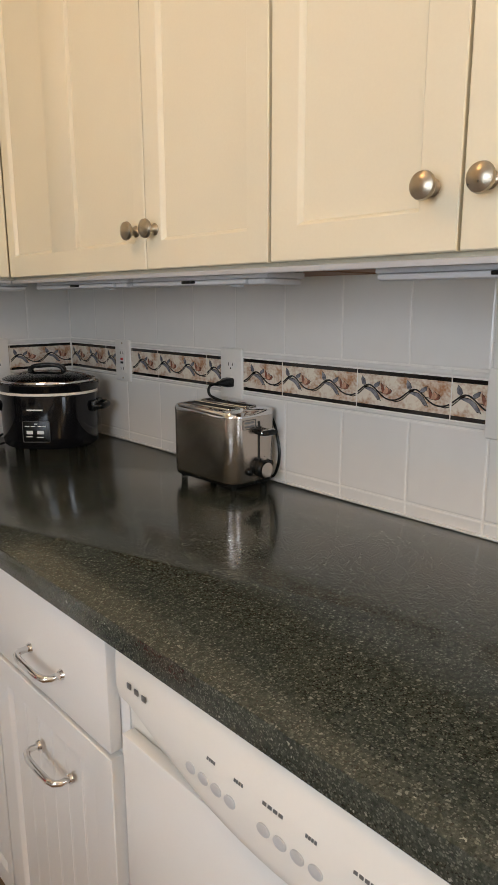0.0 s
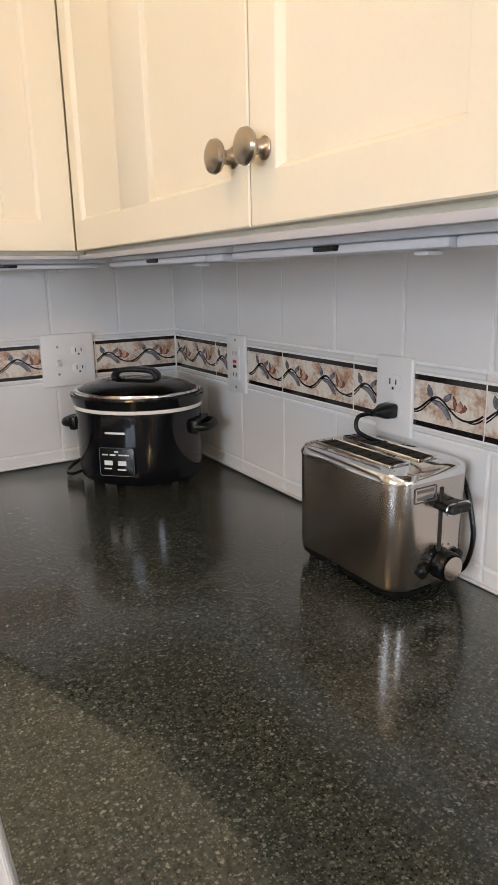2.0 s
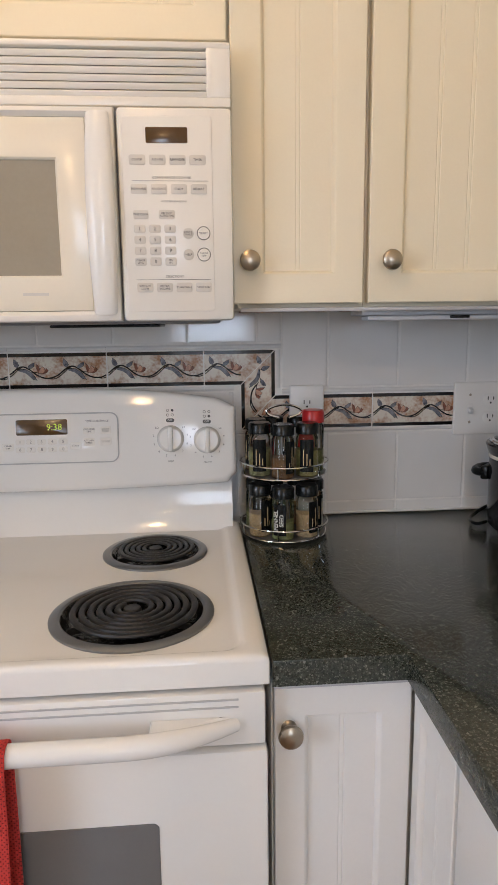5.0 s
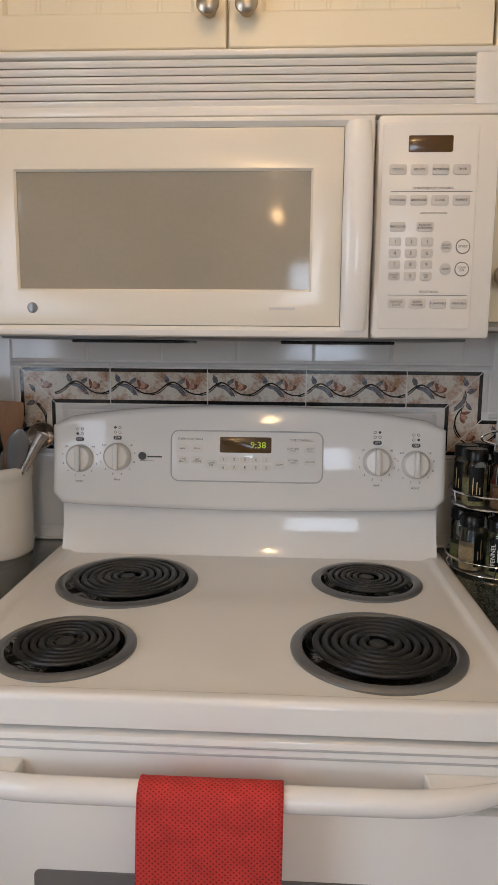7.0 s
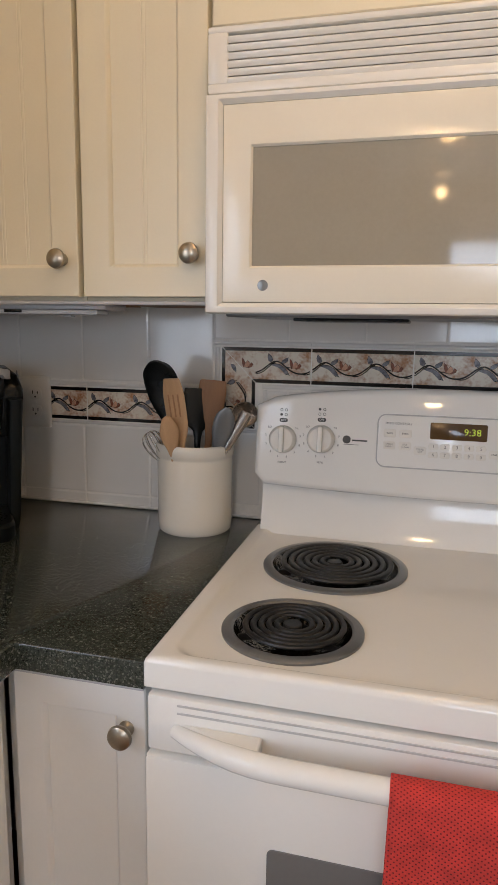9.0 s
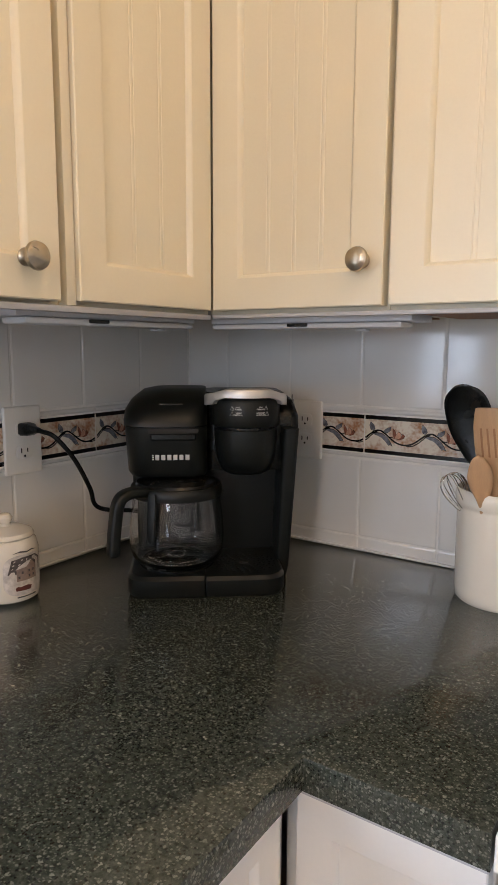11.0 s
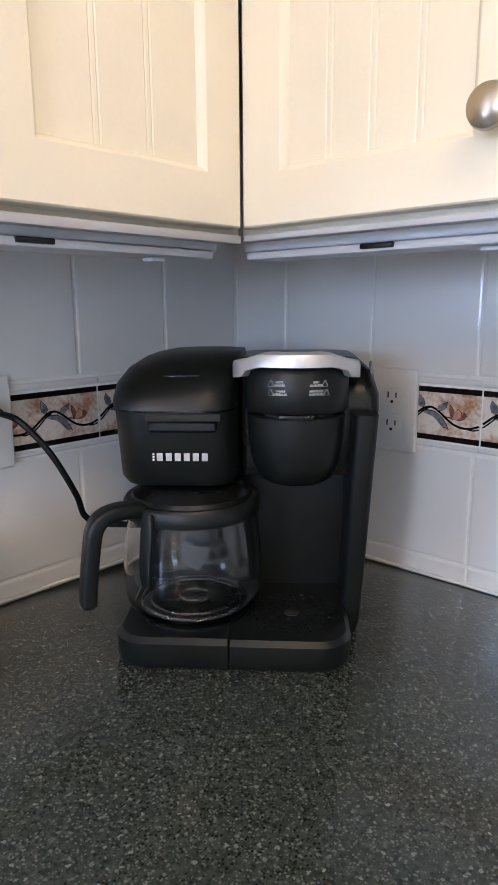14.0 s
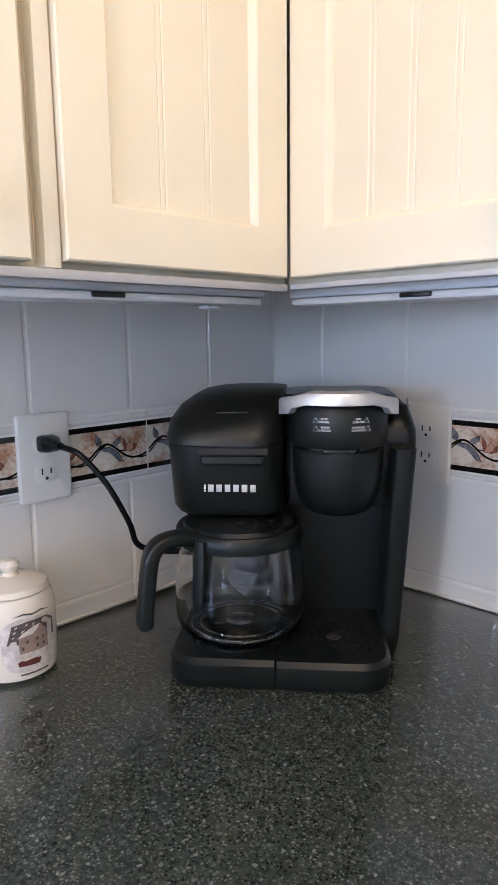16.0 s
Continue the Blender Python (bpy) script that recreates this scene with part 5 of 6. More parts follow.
for k in range(6):
    a = radians(60 * k + 15)
    for z0, z1 in ((0.004, 0.026), (0.126, 0.150)):
        part("upright", tube([(SPR * math.cos(a), SPR * math.sin(a), z0), ((SPR + 0.004) * math.cos(a), (SPR + 0.004) * math.sin(a), z1)], 0.0015, 6), CHROME, rack, local=True)
for dx in (-0.011, 0.011):
    part("centre_post", tube([(dx, -0.004, 0.004), (dx, -0.004, 0.235)], 0.0026, 8), CHROME, rack, local=True)
part("carrying_loop", tube(spline([(-0.011, -0.004, 0.235), (-0.030, 0, 0.241), (-0.034, 0, 0.250), (-0.018, 0, 0.258), (0, 0, 0.260), (0.018, 0, 0.258), (0.034, 0, 0.250), (0.030, 0, 0.241), (0.011, -0.004, 0.235)], 6), 0.0026, 8), CHROME, rack, local=True)
SPICES = [pbr("spice_" + nm, c, 0.8, vary=0.35, scale=300) for nm, c in (("green", (0.27, 0.29, 0.12)), ("brown", (0.26, 0.14, 0.06)), ("tan", (0.55, 0.42, 0.24)), ("moss", (0.36, 0.34, 0.15)), ("pale", (0.62, 0.58, 0.48)))]


def spice_jar(x, y, z, kind, words, h=0.104, cap=BLACK_PLASTIC, r=0.0215):
    j = thing("spice_jar", "glass spice jar with %s cap and dark label" % ("red" if cap is RED_CAP else "black"), "spice jar", Matrix.Translation((x, y, z)), "spice jars")
    part("glass", lathe([(0, 0.0), (r - 0.002, 0.0), (r, 0.002), (r, h * 0.72), (r - 0.003, h * 0.78), (r - 0.004, h * 0.80)], 24), GLASS, j, "clear glass", local=True)
    part("contents", lathe([(0, 0.002), (r - 0.0022, 0.002), (r - 0.0022, h * (0.34 + 0.05 * kind)), (0, h * (0.36 + 0.05 * kind))], 24), SPICES[kind], j, "dried spice filling", local=True)
    part("cap", lathe([(r - 0.001, h * 0.80), (r + 0.0005, h * 0.80), (r + 0.0005, h * 0.965), (r - 0.002, h), (0, h)], 24), cap, j, local=True)
    # curved label that faces the room
    lb = bmesh.new()
    mid = radians(-100 + 55 * math.sin(kind * 2.1 + x * 70))
    a0, a1, n = mid - 0.62, mid + 0.62, 10
    rr = r + 0.0004
    lo = [lb.verts.new((rr * math.cos(a0 + (a1 - a0) * k / n), rr * math.sin(a0 + (a1 - a0) * k / n), h * 0.10)) for k in range(n + 1)]
    hi = [lb.verts.new((v.co.x, v.co.y, h * 0.70)) for v in lo]
    for k in range(n):
        lb.faces.new((lo[k], lo[k + 1], hi[k + 1], hi[k]))
    label = part("label", lb, BLACK_PLASTIC if cap is not RED_CAP else RED_CAP, j, "dark paper label", local=True)
    for q in (-0.28, 0.02, 0.28):
        stripe = bmesh.new()
        rs = r + 0.0009
        stripe.faces.new([stripe.verts.new((rs * math.cos(mid + a), rs * math.sin(mid + a), z_)) for a, z_ in ((q - 0.04, h * 0.22), (q + 0.04, h * 0.22), (q + 0.04, h * (0.45 + 0.15 * math.sin(kind + q * 9))), (q - 0.04, h * (0.45 + 0.15 * math.sin(kind + q * 9))))])
        if not words:
            part("print", stripe, SPICES[2], label, local=True)
        else:
            stripe.free()
    if words:
        letters(words, 0.0115, pose(0, 0, h * 0.40, 0, 0, math.degrees(mid) + 90) @ pose(0, -r - 0.0013, 0, 90, 0, 0) @ pose(0, 0, 0, 0, 0, 90), WHITE_PRINT, label, local=True)
    return j


for z, words in ((0.0048, ("FENNEL\nSEED", "", "", "", "", "", "")), (0.1268, ("", "", "", "", "", "", ""))):
    for k in range(7):
        a = radians(-100 + 360 / 7 * k)
        spice_jar(SPX + 0.059 * math.cos(a), SPY + 0.059 * math.sin(a), CT + z, (k * 2 + (z > 0.1)) % 5, words[k], cap=RED_CAP if (z > 0.1 and k == 2) else BLACK_PLASTIC, h=0.122 if (z > 0.1 and k == 2) else 0.104)

# ---- utensil crock ----
UX, UYY = -0.698, 1.760
pot = thing("utensil_crock", "glossy cream stoneware utensil crock", "utensil crock", Matrix.Translation((UX, UYY, CT)))
part("pot", lathe([(0, 0), (0.070, 0), (0.0735, 0.004), (0.0745, 0.02), (0.0755, 0.148), (0.0755, 0.152), (0.0778, 0.155), (0.0788, 0.168), (0.0778, 0.175), (0.0750, 0.178), (0.0720, 0.175), (0.0710, 0.162), (0.0705, 0.02), (0, 0.014)], 56), STONEWARE, pot, local=True)


def utensil(name, label, bm, material, lean, at, turn=0.0):
    m = Matrix.Translation((UX + at[0], UYY + at[1], CT + 0.02)) @ pose(0, 0, 0, 0, 0, turn) @ pose(0, 0, 0, *lean)
    u = thing(name, label, name.replace("_", " "), m, "kitchen utensils")
    part("body", bm, material, u, local=True)
    return u


def blade(levels):
    """A flat tool built from (half width, half thickness, height, bend)."""
    fine = []
    for k in range(len(levels) - 1):
        p0, p1, p2, p3 = (levels[max(0, min(len(levels) - 1, k + d))] for d in (-1, 0, 1, 2))
        for q in range(4):
            t = q / 4
            fine.append(tuple(0.5 * (2 * b + (c - a) * t + (2 * a - 5 * b + 4 * c - d) * t * t + (3 * b - a - 3 * c + d) * t ** 3) for a, b, c, d in zip(p0, p1, p2, p3)))
    levels = fine + [levels[-1]]
    return loft([([(max(w, 0.0004) * math.cos(2 * math.pi * k / 16), b + max(t, 0.0004) * math.sin(2 * math.pi * k / 16)) for k in range(16)], z) for w, t, z, b in levels])


utensil("serving_spoon", "large black nylon spoon standing in the crock", blade([(0.006, 0.004, 0, 0), (0.008, 0.005, 0.12, 0), (0.009, 0.005, 0.19, 0), (0.020, 0.005, 0.215, 0.004), (0.033, 0.005, 0.250, 0.008), (0.036, 0.005, 0.280, 0.008), (0.030, 0.004, 0.310, 0.002), (0.012, 0.003, 0.326, -0.004), (0.001, 0.001, 0.329, -0.005)]), BLACK_PLASTIC, (4, -14, 0), (0.006, -0.01))
turner = utensil("slotted_turner", "pale wooden slotted turner standing in the crock", blade([(0.007, 0.004, 0, 0), (0.008, 0.004, 0.13, 0), (0.010, 0.0035, 0.165, 0), (0.021, 0.003, 0.195, 0), (0.023, 0.003, 0.255, 0), (0.018, 0.0025, 0.288, 0), (0.014, 0.002, 0.292, 0)]), PALE_WOOD, (9, -4, 0), (0.006, -0.034), -10)
for dx in (-0.010, 0, 0.010):
    part("slit", box(dx - 0.0016, dx + 0.0016, -0.0036, 0.0036, 0.218, 0.262, 0.0004), DARK_WOOD, turner, local=True)
utensil("wooden_spoon", "short pale wooden spoon standing in the crock", blade([(0.005, 0.004, 0, 0), (0.006, 0.004, 0.12, 0), (0.008, 0.004, 0.150, 0), (0.016, 0.004, 0.175, 0), (0.018, 0.004, 0.195, 0), (0.010, 0.003, 0.218, 0), (0.001, 0.002, 0.225, 0)]), PALE_WOOD, (10, -9, 0), (-0.006, -0.040), 18)
utensil("wooden_spatula", "brown wooden spatula standing in the crock", blade([(0.007, 0.004, 0, 0), (0.008, 0.004, 0.17, 0), (0.022, 0.003, 0.205, 0), (0.028, 0.003, 0.245, 0), (0.027, 0.002, 0.274, 0), (0.022, 0.002, 0.279, 0)]), DARK_WOOD, (-5, 4, 0), (0.008, 0.022), 14)
utensil("black_turner", "black nylon turner standing in the crock", blade([(0.006, 0.004, 0, 0), (0.007, 0.004, 0.16, 0), (0.026, 0.003, 0.19, 0), (0.030, 0.002, 0.250, 0), (0.029, 0.002, 0.262, 0)]), BLACK_PLASTIC, (-6, 3, 0), (-0.004, 0.01), 30)
utensil("grey_spoon", "grey metal spoon standing in the crock", blade([(0.004, 0.002, 0, 0), (0.005, 0.002, 0.13, 0), (0.012, 0.003, 0.165, 0), (0.020, 0.003, 0.195, 0), (0.018, 0.003, 0.225, 0), (0.005, 0.002, 0.243, 0)]), RING, (8, 14, 0), (0.016, -0.02), 10)
utensil("metal_tongs", "shiny metal tongs with patterned handles in the crock", merge(blade([(0.004, 0.0015, 0, 0), (0.007, 0.002, 0.15, 0.002), (0.009, 0.003, 0.235, 0.004), (0.010, 0.003, 0.262, 0.004)]), blade([(0.004, 0.0015, 0, 0), (0.007, 0.002, 0.15, 0.012), (0.009, 0.003, 0.235, 0.022), (0.010, 0.003, 0.255, 0.022)])), STEEL, (4, 31, 0), (-0.02, -0.02), 0)
utensil("ladle", "polished steel ladle leaning in the crock", merge(blade([(0.004, 0.002, 0, 0), (0.005, 0.002, 0.215, 0)]), moved(lathe([(0, -0.016), (0.014, -0.014), (0.024, -0.004), (0.027, 0.008), (0.025, 0.008), (0.013, -0.011), (0, -0.013)], 24), Matrix.Translation((0.004, 0, 0.235)) @ pose(0, 0, 0, 60, 0, 0))), STEEL, (-2, 24, 0), (0.0, 0.0), 0)
whisk = thing("whisk", "wire balloon whisk leaning out of the crock", "whisk", Matrix.Translation((UX + 0.01, UYY - 0.02, CT + 0.02)) @ pose(0, 0, 0, 8, -27, 0), "kitchen utensils")
part("handle", tube([(0, 0, 0), (0, 0, 0.13)], 0.006, 12), CHROME, whisk, local=True)
for k in range(6):
    a = math.pi * k / 6
    loop = [(0.020 * math.sin(math.pi * s / 14) ** 0.8 * (1 if True else 0) * math.cos(a), 0.020 * math.sin(math.pi * s / 14) ** 0.8 * math.sin(a), 0.13 + 0.072 * math.sin(math.pi * s / 28)) for s in range(15)]
    loop += [(-x, -y, z) for x, y, z in reversed(loop[:-1])]
    part("wire", tube(loop, 0.0008, 5), CHROME, whisk, local=True)

# ---- canister ----
can = thing("canister", "white lidded stoneware canister with winter farmhouse print", "canister", Matrix.Translation((-1.352, 1.320, CT)))
part("jar", lathe([(0, 0), (0.043, 0), (0.047, 0.003), (0.049, 0.012), (0.049, 0.078), (0.046, 0.092), (0.041, 0.097), (0.036, 0.0975), (0, 0.0975)], 48), STONEWARE, can, local=True)
part("lid", lathe([(0.042, 0.098), (0.0435, 0.100), (0.041, 0.106), (0.028, 0.112), (0.010, 0.1145), (0.007, 0.118), (0.0105, 0.122), (0.012, 0.127), (0.0085, 0.133), (0, 0.135)], 40), STONEWARE, can, local=True)


def wrap(shape, slot_depth=0.0004, turn=0.0, r=0.049):
    """Wraps a flat outline (metres round, metres up) onto the jar."""
    bm = bmesh.new()
    pts = [bm.verts.new(((r + slot_depth) * math.cos(turn + 1.3 * x / r), (r + slot_depth) * math.sin(turn + 1.3 * x / r), y)) for x, y in shape]
    f = bm.faces.new(pts)
    bmesh.ops.triangulate(bm, faces=[f])
    bmesh.ops.subdivide_edges(bm, edges=[e for e in bm.edges if e.calc_length() > 0.006], cuts=3, use_grid_fill=True)
    for v in bm.verts:
        s = (r + slot_depth) / math.hypot(v.co.x, v.co.y)
        v.co.x, v.co.y = v.co.x * s, v.co.y * s
    return bm


CT0 = radians(0)
PRINT_SNOW = pbr("print_snow", (0.62, 0.58, 0.55), 0.3, vary=0.25, scale=90)
PRINT_TREES = pbr("print_trees", (0.10, 0.085, 0.085), 0.3, vary=0.6, scale=160)
PRINT_HOUSE = pbr("print_house", (0.30, 0.22, 0.19), 0.3, vary=0.2, scale=90)
part("print_field", wrap([(x, y) for x, y in round_rect(0.056, 0.064, 0.018, 5, 0, 0.045)], 0.0004, CT0), PRINT_SNOW, can, "snowy scene", local=True)
part("print_trees", wrap([(-0.023, 0.048), (0.023, 0.046), (0.023, 0.066), (0.014, 0.073), (0.004, 0.068), (-0.006, 0.073), (-0.018, 0.070)], 0.0007, CT0), PRINT_TREES, can, "dark bare trees", local=True)
part("print_house", wrap([(-0.013, 0.036), (0.014, 0.036), (0.014, 0.056), (0.007, 0.066), (-0.001, 0.057), (-0.013, 0.055)], 0.0010, CT0), PRINT_HOUSE, can, "gabled farmhouse", local=True)
part("print_roof", wrap([(-0.014, 0.055), (-0.001, 0.057), (0.007, 0.067), (0.0, 0.066), (-0.010, 0.060)], 0.0013, CT0), PRINT_SNOW, can, local=True)
for x, y in ((0.003, 0.042), (0.009, 0.042), (0.003, 0.050), (0.009, 0.050), (-0.006, 0.049), (-0.010, 0.042)):
    part("print_window", wrap([(x - 0.0012, y - 0.002), (x + 0.0012, y - 0.002), (x + 0.0012, y + 0.002), (x - 0.0012, y + 0.002)], 0.0013, CT0), PRINT_TREES, can, local=True)
part("print_sleigh", wrap([(-0.014, 0.021), (0.004, 0.020), (0.006, 0.026), (0.0, 0.028), (-0.004, 0.025), (-0.012, 0.028), (-0.015, 0.026)], 0.0011, CT0), pbr("print_dark_red", (0.13, 0.035, 0.03), 0.3), can, local=True)
part("print_caption", wrap([(-0.013, 0.0095), (0.013, 0.0095), (0.013, 0.0115), (-0.013, 0.0115)], 0.0006, CT0), GREY_PRINT, can, local=True)
part("print_scroll", wrap([(-0.018, 0.0800), (-0.008, 0.0835), (0, 0.0815), (0.008, 0.0835), (0.018, 0.0800), (0.008, 0.0815), (0, 0.0795), (-0.008, 0.0815)], 0.0012, CT0), GREY_PRINT, can, local=True)

# ---- coffee maker ----
CM = Matrix.Translation((-1.086, 1.486, CT)) @ pose(0, 0, 0, 0, 0, 38.9) @ Matrix.Diagonal((1.04, 1.04, 0.995, 1))
cof = thing("coffee_maker", "black dual coffee maker with glass carafe and pod brewer", "coffee maker", CM)


def cpart(name, bm, material, parent=None, label=""):
    return part(name, bm, material, parent or cof, label, local=True)


def soft_outline(x0, x1, y0, y1, rf, rb, n=6, square=""):
    """A plan outline with separate corner radii in front (y0) and at the back."""
    out = []
    fl, fr = (0.002 if square == "l" else rf), (0.002 if square == "r" else rf)
    for cx, cy, r, a0 in ((x1 - rb, y1 - rb, rb, 0), (x0 + rb, y1 - rb, rb, 90), (x0 + fl, y0 + fl, fl, 180), (x1 - fr, y0 + fr, fr, 270)):
        for k in range(n + 1):
            a = radians(a0 + 90 * k / n)
            out.append((cx + r * math.cos(a), cy + r * math.sin(a)))
    return out


cpart("base", loft([(soft_outline(-0.114, 0.0025, 0.004, 0.245, 0.030, 0.01, square="r"), 0.0005), (soft_outline(-0.117, 0.0025, 0.001, 0.25, 0.034, 0.012, square="r"), 0.006), (soft_outline(-0.117, 0.0025, 0.001, 0.25, 0.034, 0.012, square="r"), 0.029), (soft_outline(-0.112, 0.0025, 0.006, 0.245, 0.032, 0.01, square="r"), 0.0345)]), SATIN_BLACK, label="black warming base")
tray = cpart("drip_tray", loft([(soft_outline(0.0035, 0.124, 0.004, 0.15, 0.030, 0.004, square="l"), 0.0005), (soft_outline(0.0035, 0.127, 0.001, 0.15, 0.034, 0.004, square="l"), 0.006), (soft_outline(0.0035, 0.127, 0.001, 0.15, 0.034, 0.004, square="l"), 0.028), (soft_outline(0.0035, 0.122, 0.006, 0.15, 0.030, 0.004, square="l"), 0.0335)]), SATIN_BLACK, label="black drip tray with dotted grate")
gn = 0
for ring_r, cnt in ((0.016, 9), (0.023, 13), (0.030, 17), (0.037, 21), (0.044, 25)):
    for k in range(cnt):
        a = 2 * math.pi * (k + 0.3 * ring_r * 100) / cnt
        x, y = 0.066 + ring_r * 1.12 * math.cos(a), 0.068 + ring_r * math.sin(a)
        if 0.010 < x < 0.118 and y > 0.012:
            cpart("grate_hole", lathe([(0.0017, 0.0336), (0.0017, 0.0342), (0, 0.0342)], 8, (x, y, 0)), GLOSS_BLACK, tray)
cpart("drain_hole", lathe([(0.008, 0.0336), (0.008, 0.0345), (0.006, 0.0347), (0, 0.0347)], 20, (0.066, 0.068, 0)), DARK_GAP, tray)
cpart("warming_plate", lathe([(0.060, 0.0346), (0.060, 0.0375), (0.056, 0.039), (0, 0.039)], 40, (-0.0415, 0.078, 0)), BLACK_PLASTIC)
# tower behind
cpart("tower", loft([(soft_outline(-0.112, 0.138, 0.150, 0.262, 0.012, 0.035), 0.0005), (soft_outline(-0.114, 0.141, 0.148, 0.266, 0.012, 0.036), 0.02), (soft_outline(-0.118, 0.150, 0.143, 0.270, 0.012, 0.038), 0.186)]), SATIN_BLACK, label="black tower and water tank")
cpart("side_wing", loft([(soft_outline(0.1195, 0.139, 0.088, 0.20, 0.006, 0.006), 0.0005), (soft_outline(0.1215, 0.142, 0.084, 0.20, 0.006, 0.006), 0.02), (soft_outline(0.128, 0.153, 0.060, 0.20, 0.008, 0.006), 0.262)]), SATIN_BLACK, label="black side panel")
# brew basket housing and hinged lid on the carafe side
head = cpart("brew_basket", loft([(soft_outline(-0.113, 0.006, 0.062, 0.268, 0.030, 0.036), 0.184), (soft_outline(-0.118, 0.008, 0.057, 0.270, 0.034, 0.038), 0.192), (soft_outline(-0.122, 0.008, 0.052, 0.272, 0.036, 0.038), 0.2655)]), SATIN_BLACK, label="satin black brew basket housing")
cpart("gap_line", loft([(soft_outline(-0.121, 0.0075, 0.0535, 0.272, 0.036, 0.038), 0.2658), (soft_outline(-0.121, 0.0075, 0.0535, 0.272, 0.036, 0.038), 0.2678)]), GLOSS_BLACK)
lidc = cpart("brewer_lid", loft([(soft_outline(-0.123, 0.008, 0.051, 0.272, 0.036, 0.038), 0.268), (soft_outline(-0.124, 0.008, 0.052, 0.272, 0.036, 0.038), 0.276), (soft_outline(-0.122, 0.008, 0.062, 0.271, 0.038, 0.038), 0.293), (soft_outline(-0.114, 0.008, 0.085, 0.268, 0.040, 0.038), 0.308), (soft_outline(-0.100, 0.008, 0.112, 0.262, 0.040, 0.036), 0.3185), (soft_outline(-0.080, 0.008, 0.14, 0.25, 0.036, 0.034), 0.323)]), SATIN_BLACK, label="domed satin black lid")
cpart("lid_groove", box(-0.068, -0.030, 0.0755, 0.079, 0.3005, 0.3030, 0.001), GLOSS_BLACK, lidc)
cpart("latch", loft([(round_rect(0.066, 0.010, 0.003, 3, -0.045, 0.0515), 0.246), (round_rect(0.070, 0.014, 0.004, 3, -0.045, 0.050), 0.249), (round_rect(0.070, 0.014, 0.004, 3, -0.045, 0.050), 0.2565)]), BLACK_PLASTIC, head)
cpart("latch_shadow", box(-0.083, -0.007, 0.0505, 0.053, 0.2575, 0.2645), DARK_GAP, head)
fl = Matrix.Translation((0, 0.0535, 0)) @ pose(0, 0, 0, 90, 0, 0)
for k in range(6):
    cpart("brand_mark", moved(box(-0.0031, 0.0031, -0.0043, 0.0043, 0, 0.0007, 0.0003), fl @ Matrix.Translation((-0.0700 + 0.0093 * k, 0.218, -0.0003))), GREY_BUTTON, head, "pale maker's mark block")
for k in range(3):
    cpart("brand_dot", moved(prism(ellipse(0.0012, 0.0012, 10), 0.0006), fl @ Matrix.Translation((-0.0765, 0.215 + 0.003 * k, -0.0002))), WHITE_PRINT, head)
# pod brewer
pod = cpart("pod_brewer", lathe([(0, 0.187), (0.030, 0.188), (0.038, 0.193), (0.045, 0.210), (0.0495, 0.238), (0.0505, 0.262), (0.049, 0.2635), (0, 0.2635)], 44, (0.069, 0.080, 0)), SATIN_BLACK, label="black tapered pod holder")
cpart("pod_gap", lathe([(0.046, 0.2637), (0.046, 0.2675), (0, 0.2675)], 40, (0.069, 0.080, 0)), GLOSS_BLACK, pod)
cpart("pod_clip", box(0.052, 0.086, 0.0305, 0.036, 0.262, 0.2672, 0.001), BLACK_PLASTIC, pod)
ph = cpart("pod_head", lathe([(0, 0.268), (0.0525, 0.268), (0.054, 0.270), (0.054, 0.306), (0.051, 0.313), (0, 0.314)], 44, (0.069, 0.080, 0)), SATIN_BLACK, label="black pod head with white warnings")
cpart("head_block", loft([(soft_outline(0.0085, 0.153, 0.100, 0.271, 0.010, 0.036), 0.187), (soft_outline(0.0085, 0.157, 0.090, 0.272, 0.012, 0.036), 0.262), (soft_outline(0.0085, 0.157, 0.090, 0.272, 0.014, 0.036), 0.280), (soft_outline(0.0085, 0.150, 0.105, 0.268, 0.018, 0.034), 0.305), (soft_outline(0.0085, 0.136, 0.125, 0.258, 0.02, 0.03), 0.318)]), BLACK_PLASTIC, label="black head with buttons")
arch = bmesh.new()
rings = []
for k in range(37):
    a = radians(180 + 180 * k / 36)
    c, s = math.cos(a), math.sin(a)
    drop = 0.010 * max(0, abs(c) - 0.55) / 0.45
    prof = [(0.0655, 0.311), (0.0655, 0.325), (0.064, 0.3285), (0.055, 0.3305), (0.046, 0.3305), (0.046, 0.322), (0.0575, 0.318), (0.0575, 0.311)]
    rings.append([arch.verts.new((0.069 + r * c, 0.085 + (r * s if s < 0 else 0) , z - drop + (0.005 if z < 0.315 and abs(c) < 0.8 else 0))) for r, z in prof])
for a, b in zip(rings, rings[1:]):
    for k in range(8):
        arch.faces.new((a[k], a[(k + 1) % 8], b[(k + 1) % 8], b[k]))
arch.faces.new(rings[0]), arch.faces.new(rings[-1])
bmesh.ops.recalc_face_normals(arch, faces=arch.faces)
cpart("lift_handle", arch, SILVER, label="brushed silver lift handle")
cpart("head_top", loft([(ellipse(0.052, 0.052, 40, 0.069, 0.085), 0.3145), (ellipse(0.050, 0.050, 40, 0.069, 0.085), 0.322), (ellipse(0.040, 0.040, 40, 0.069, 0.085), 0.326)]), BLACK_PLASTIC)
for k in range(4):
    cpart("button", moved(lathe([(0.0045, 0), (0.0045, 0.0015), (0, 0.002)], 12), Matrix.Translation((0.1515 - 0.001 * k, 0.112 + 0.002 * k, 0.288 + 0.0075 * k)) @ pose(0, 0, 0, 90, 0, 70)), RING)


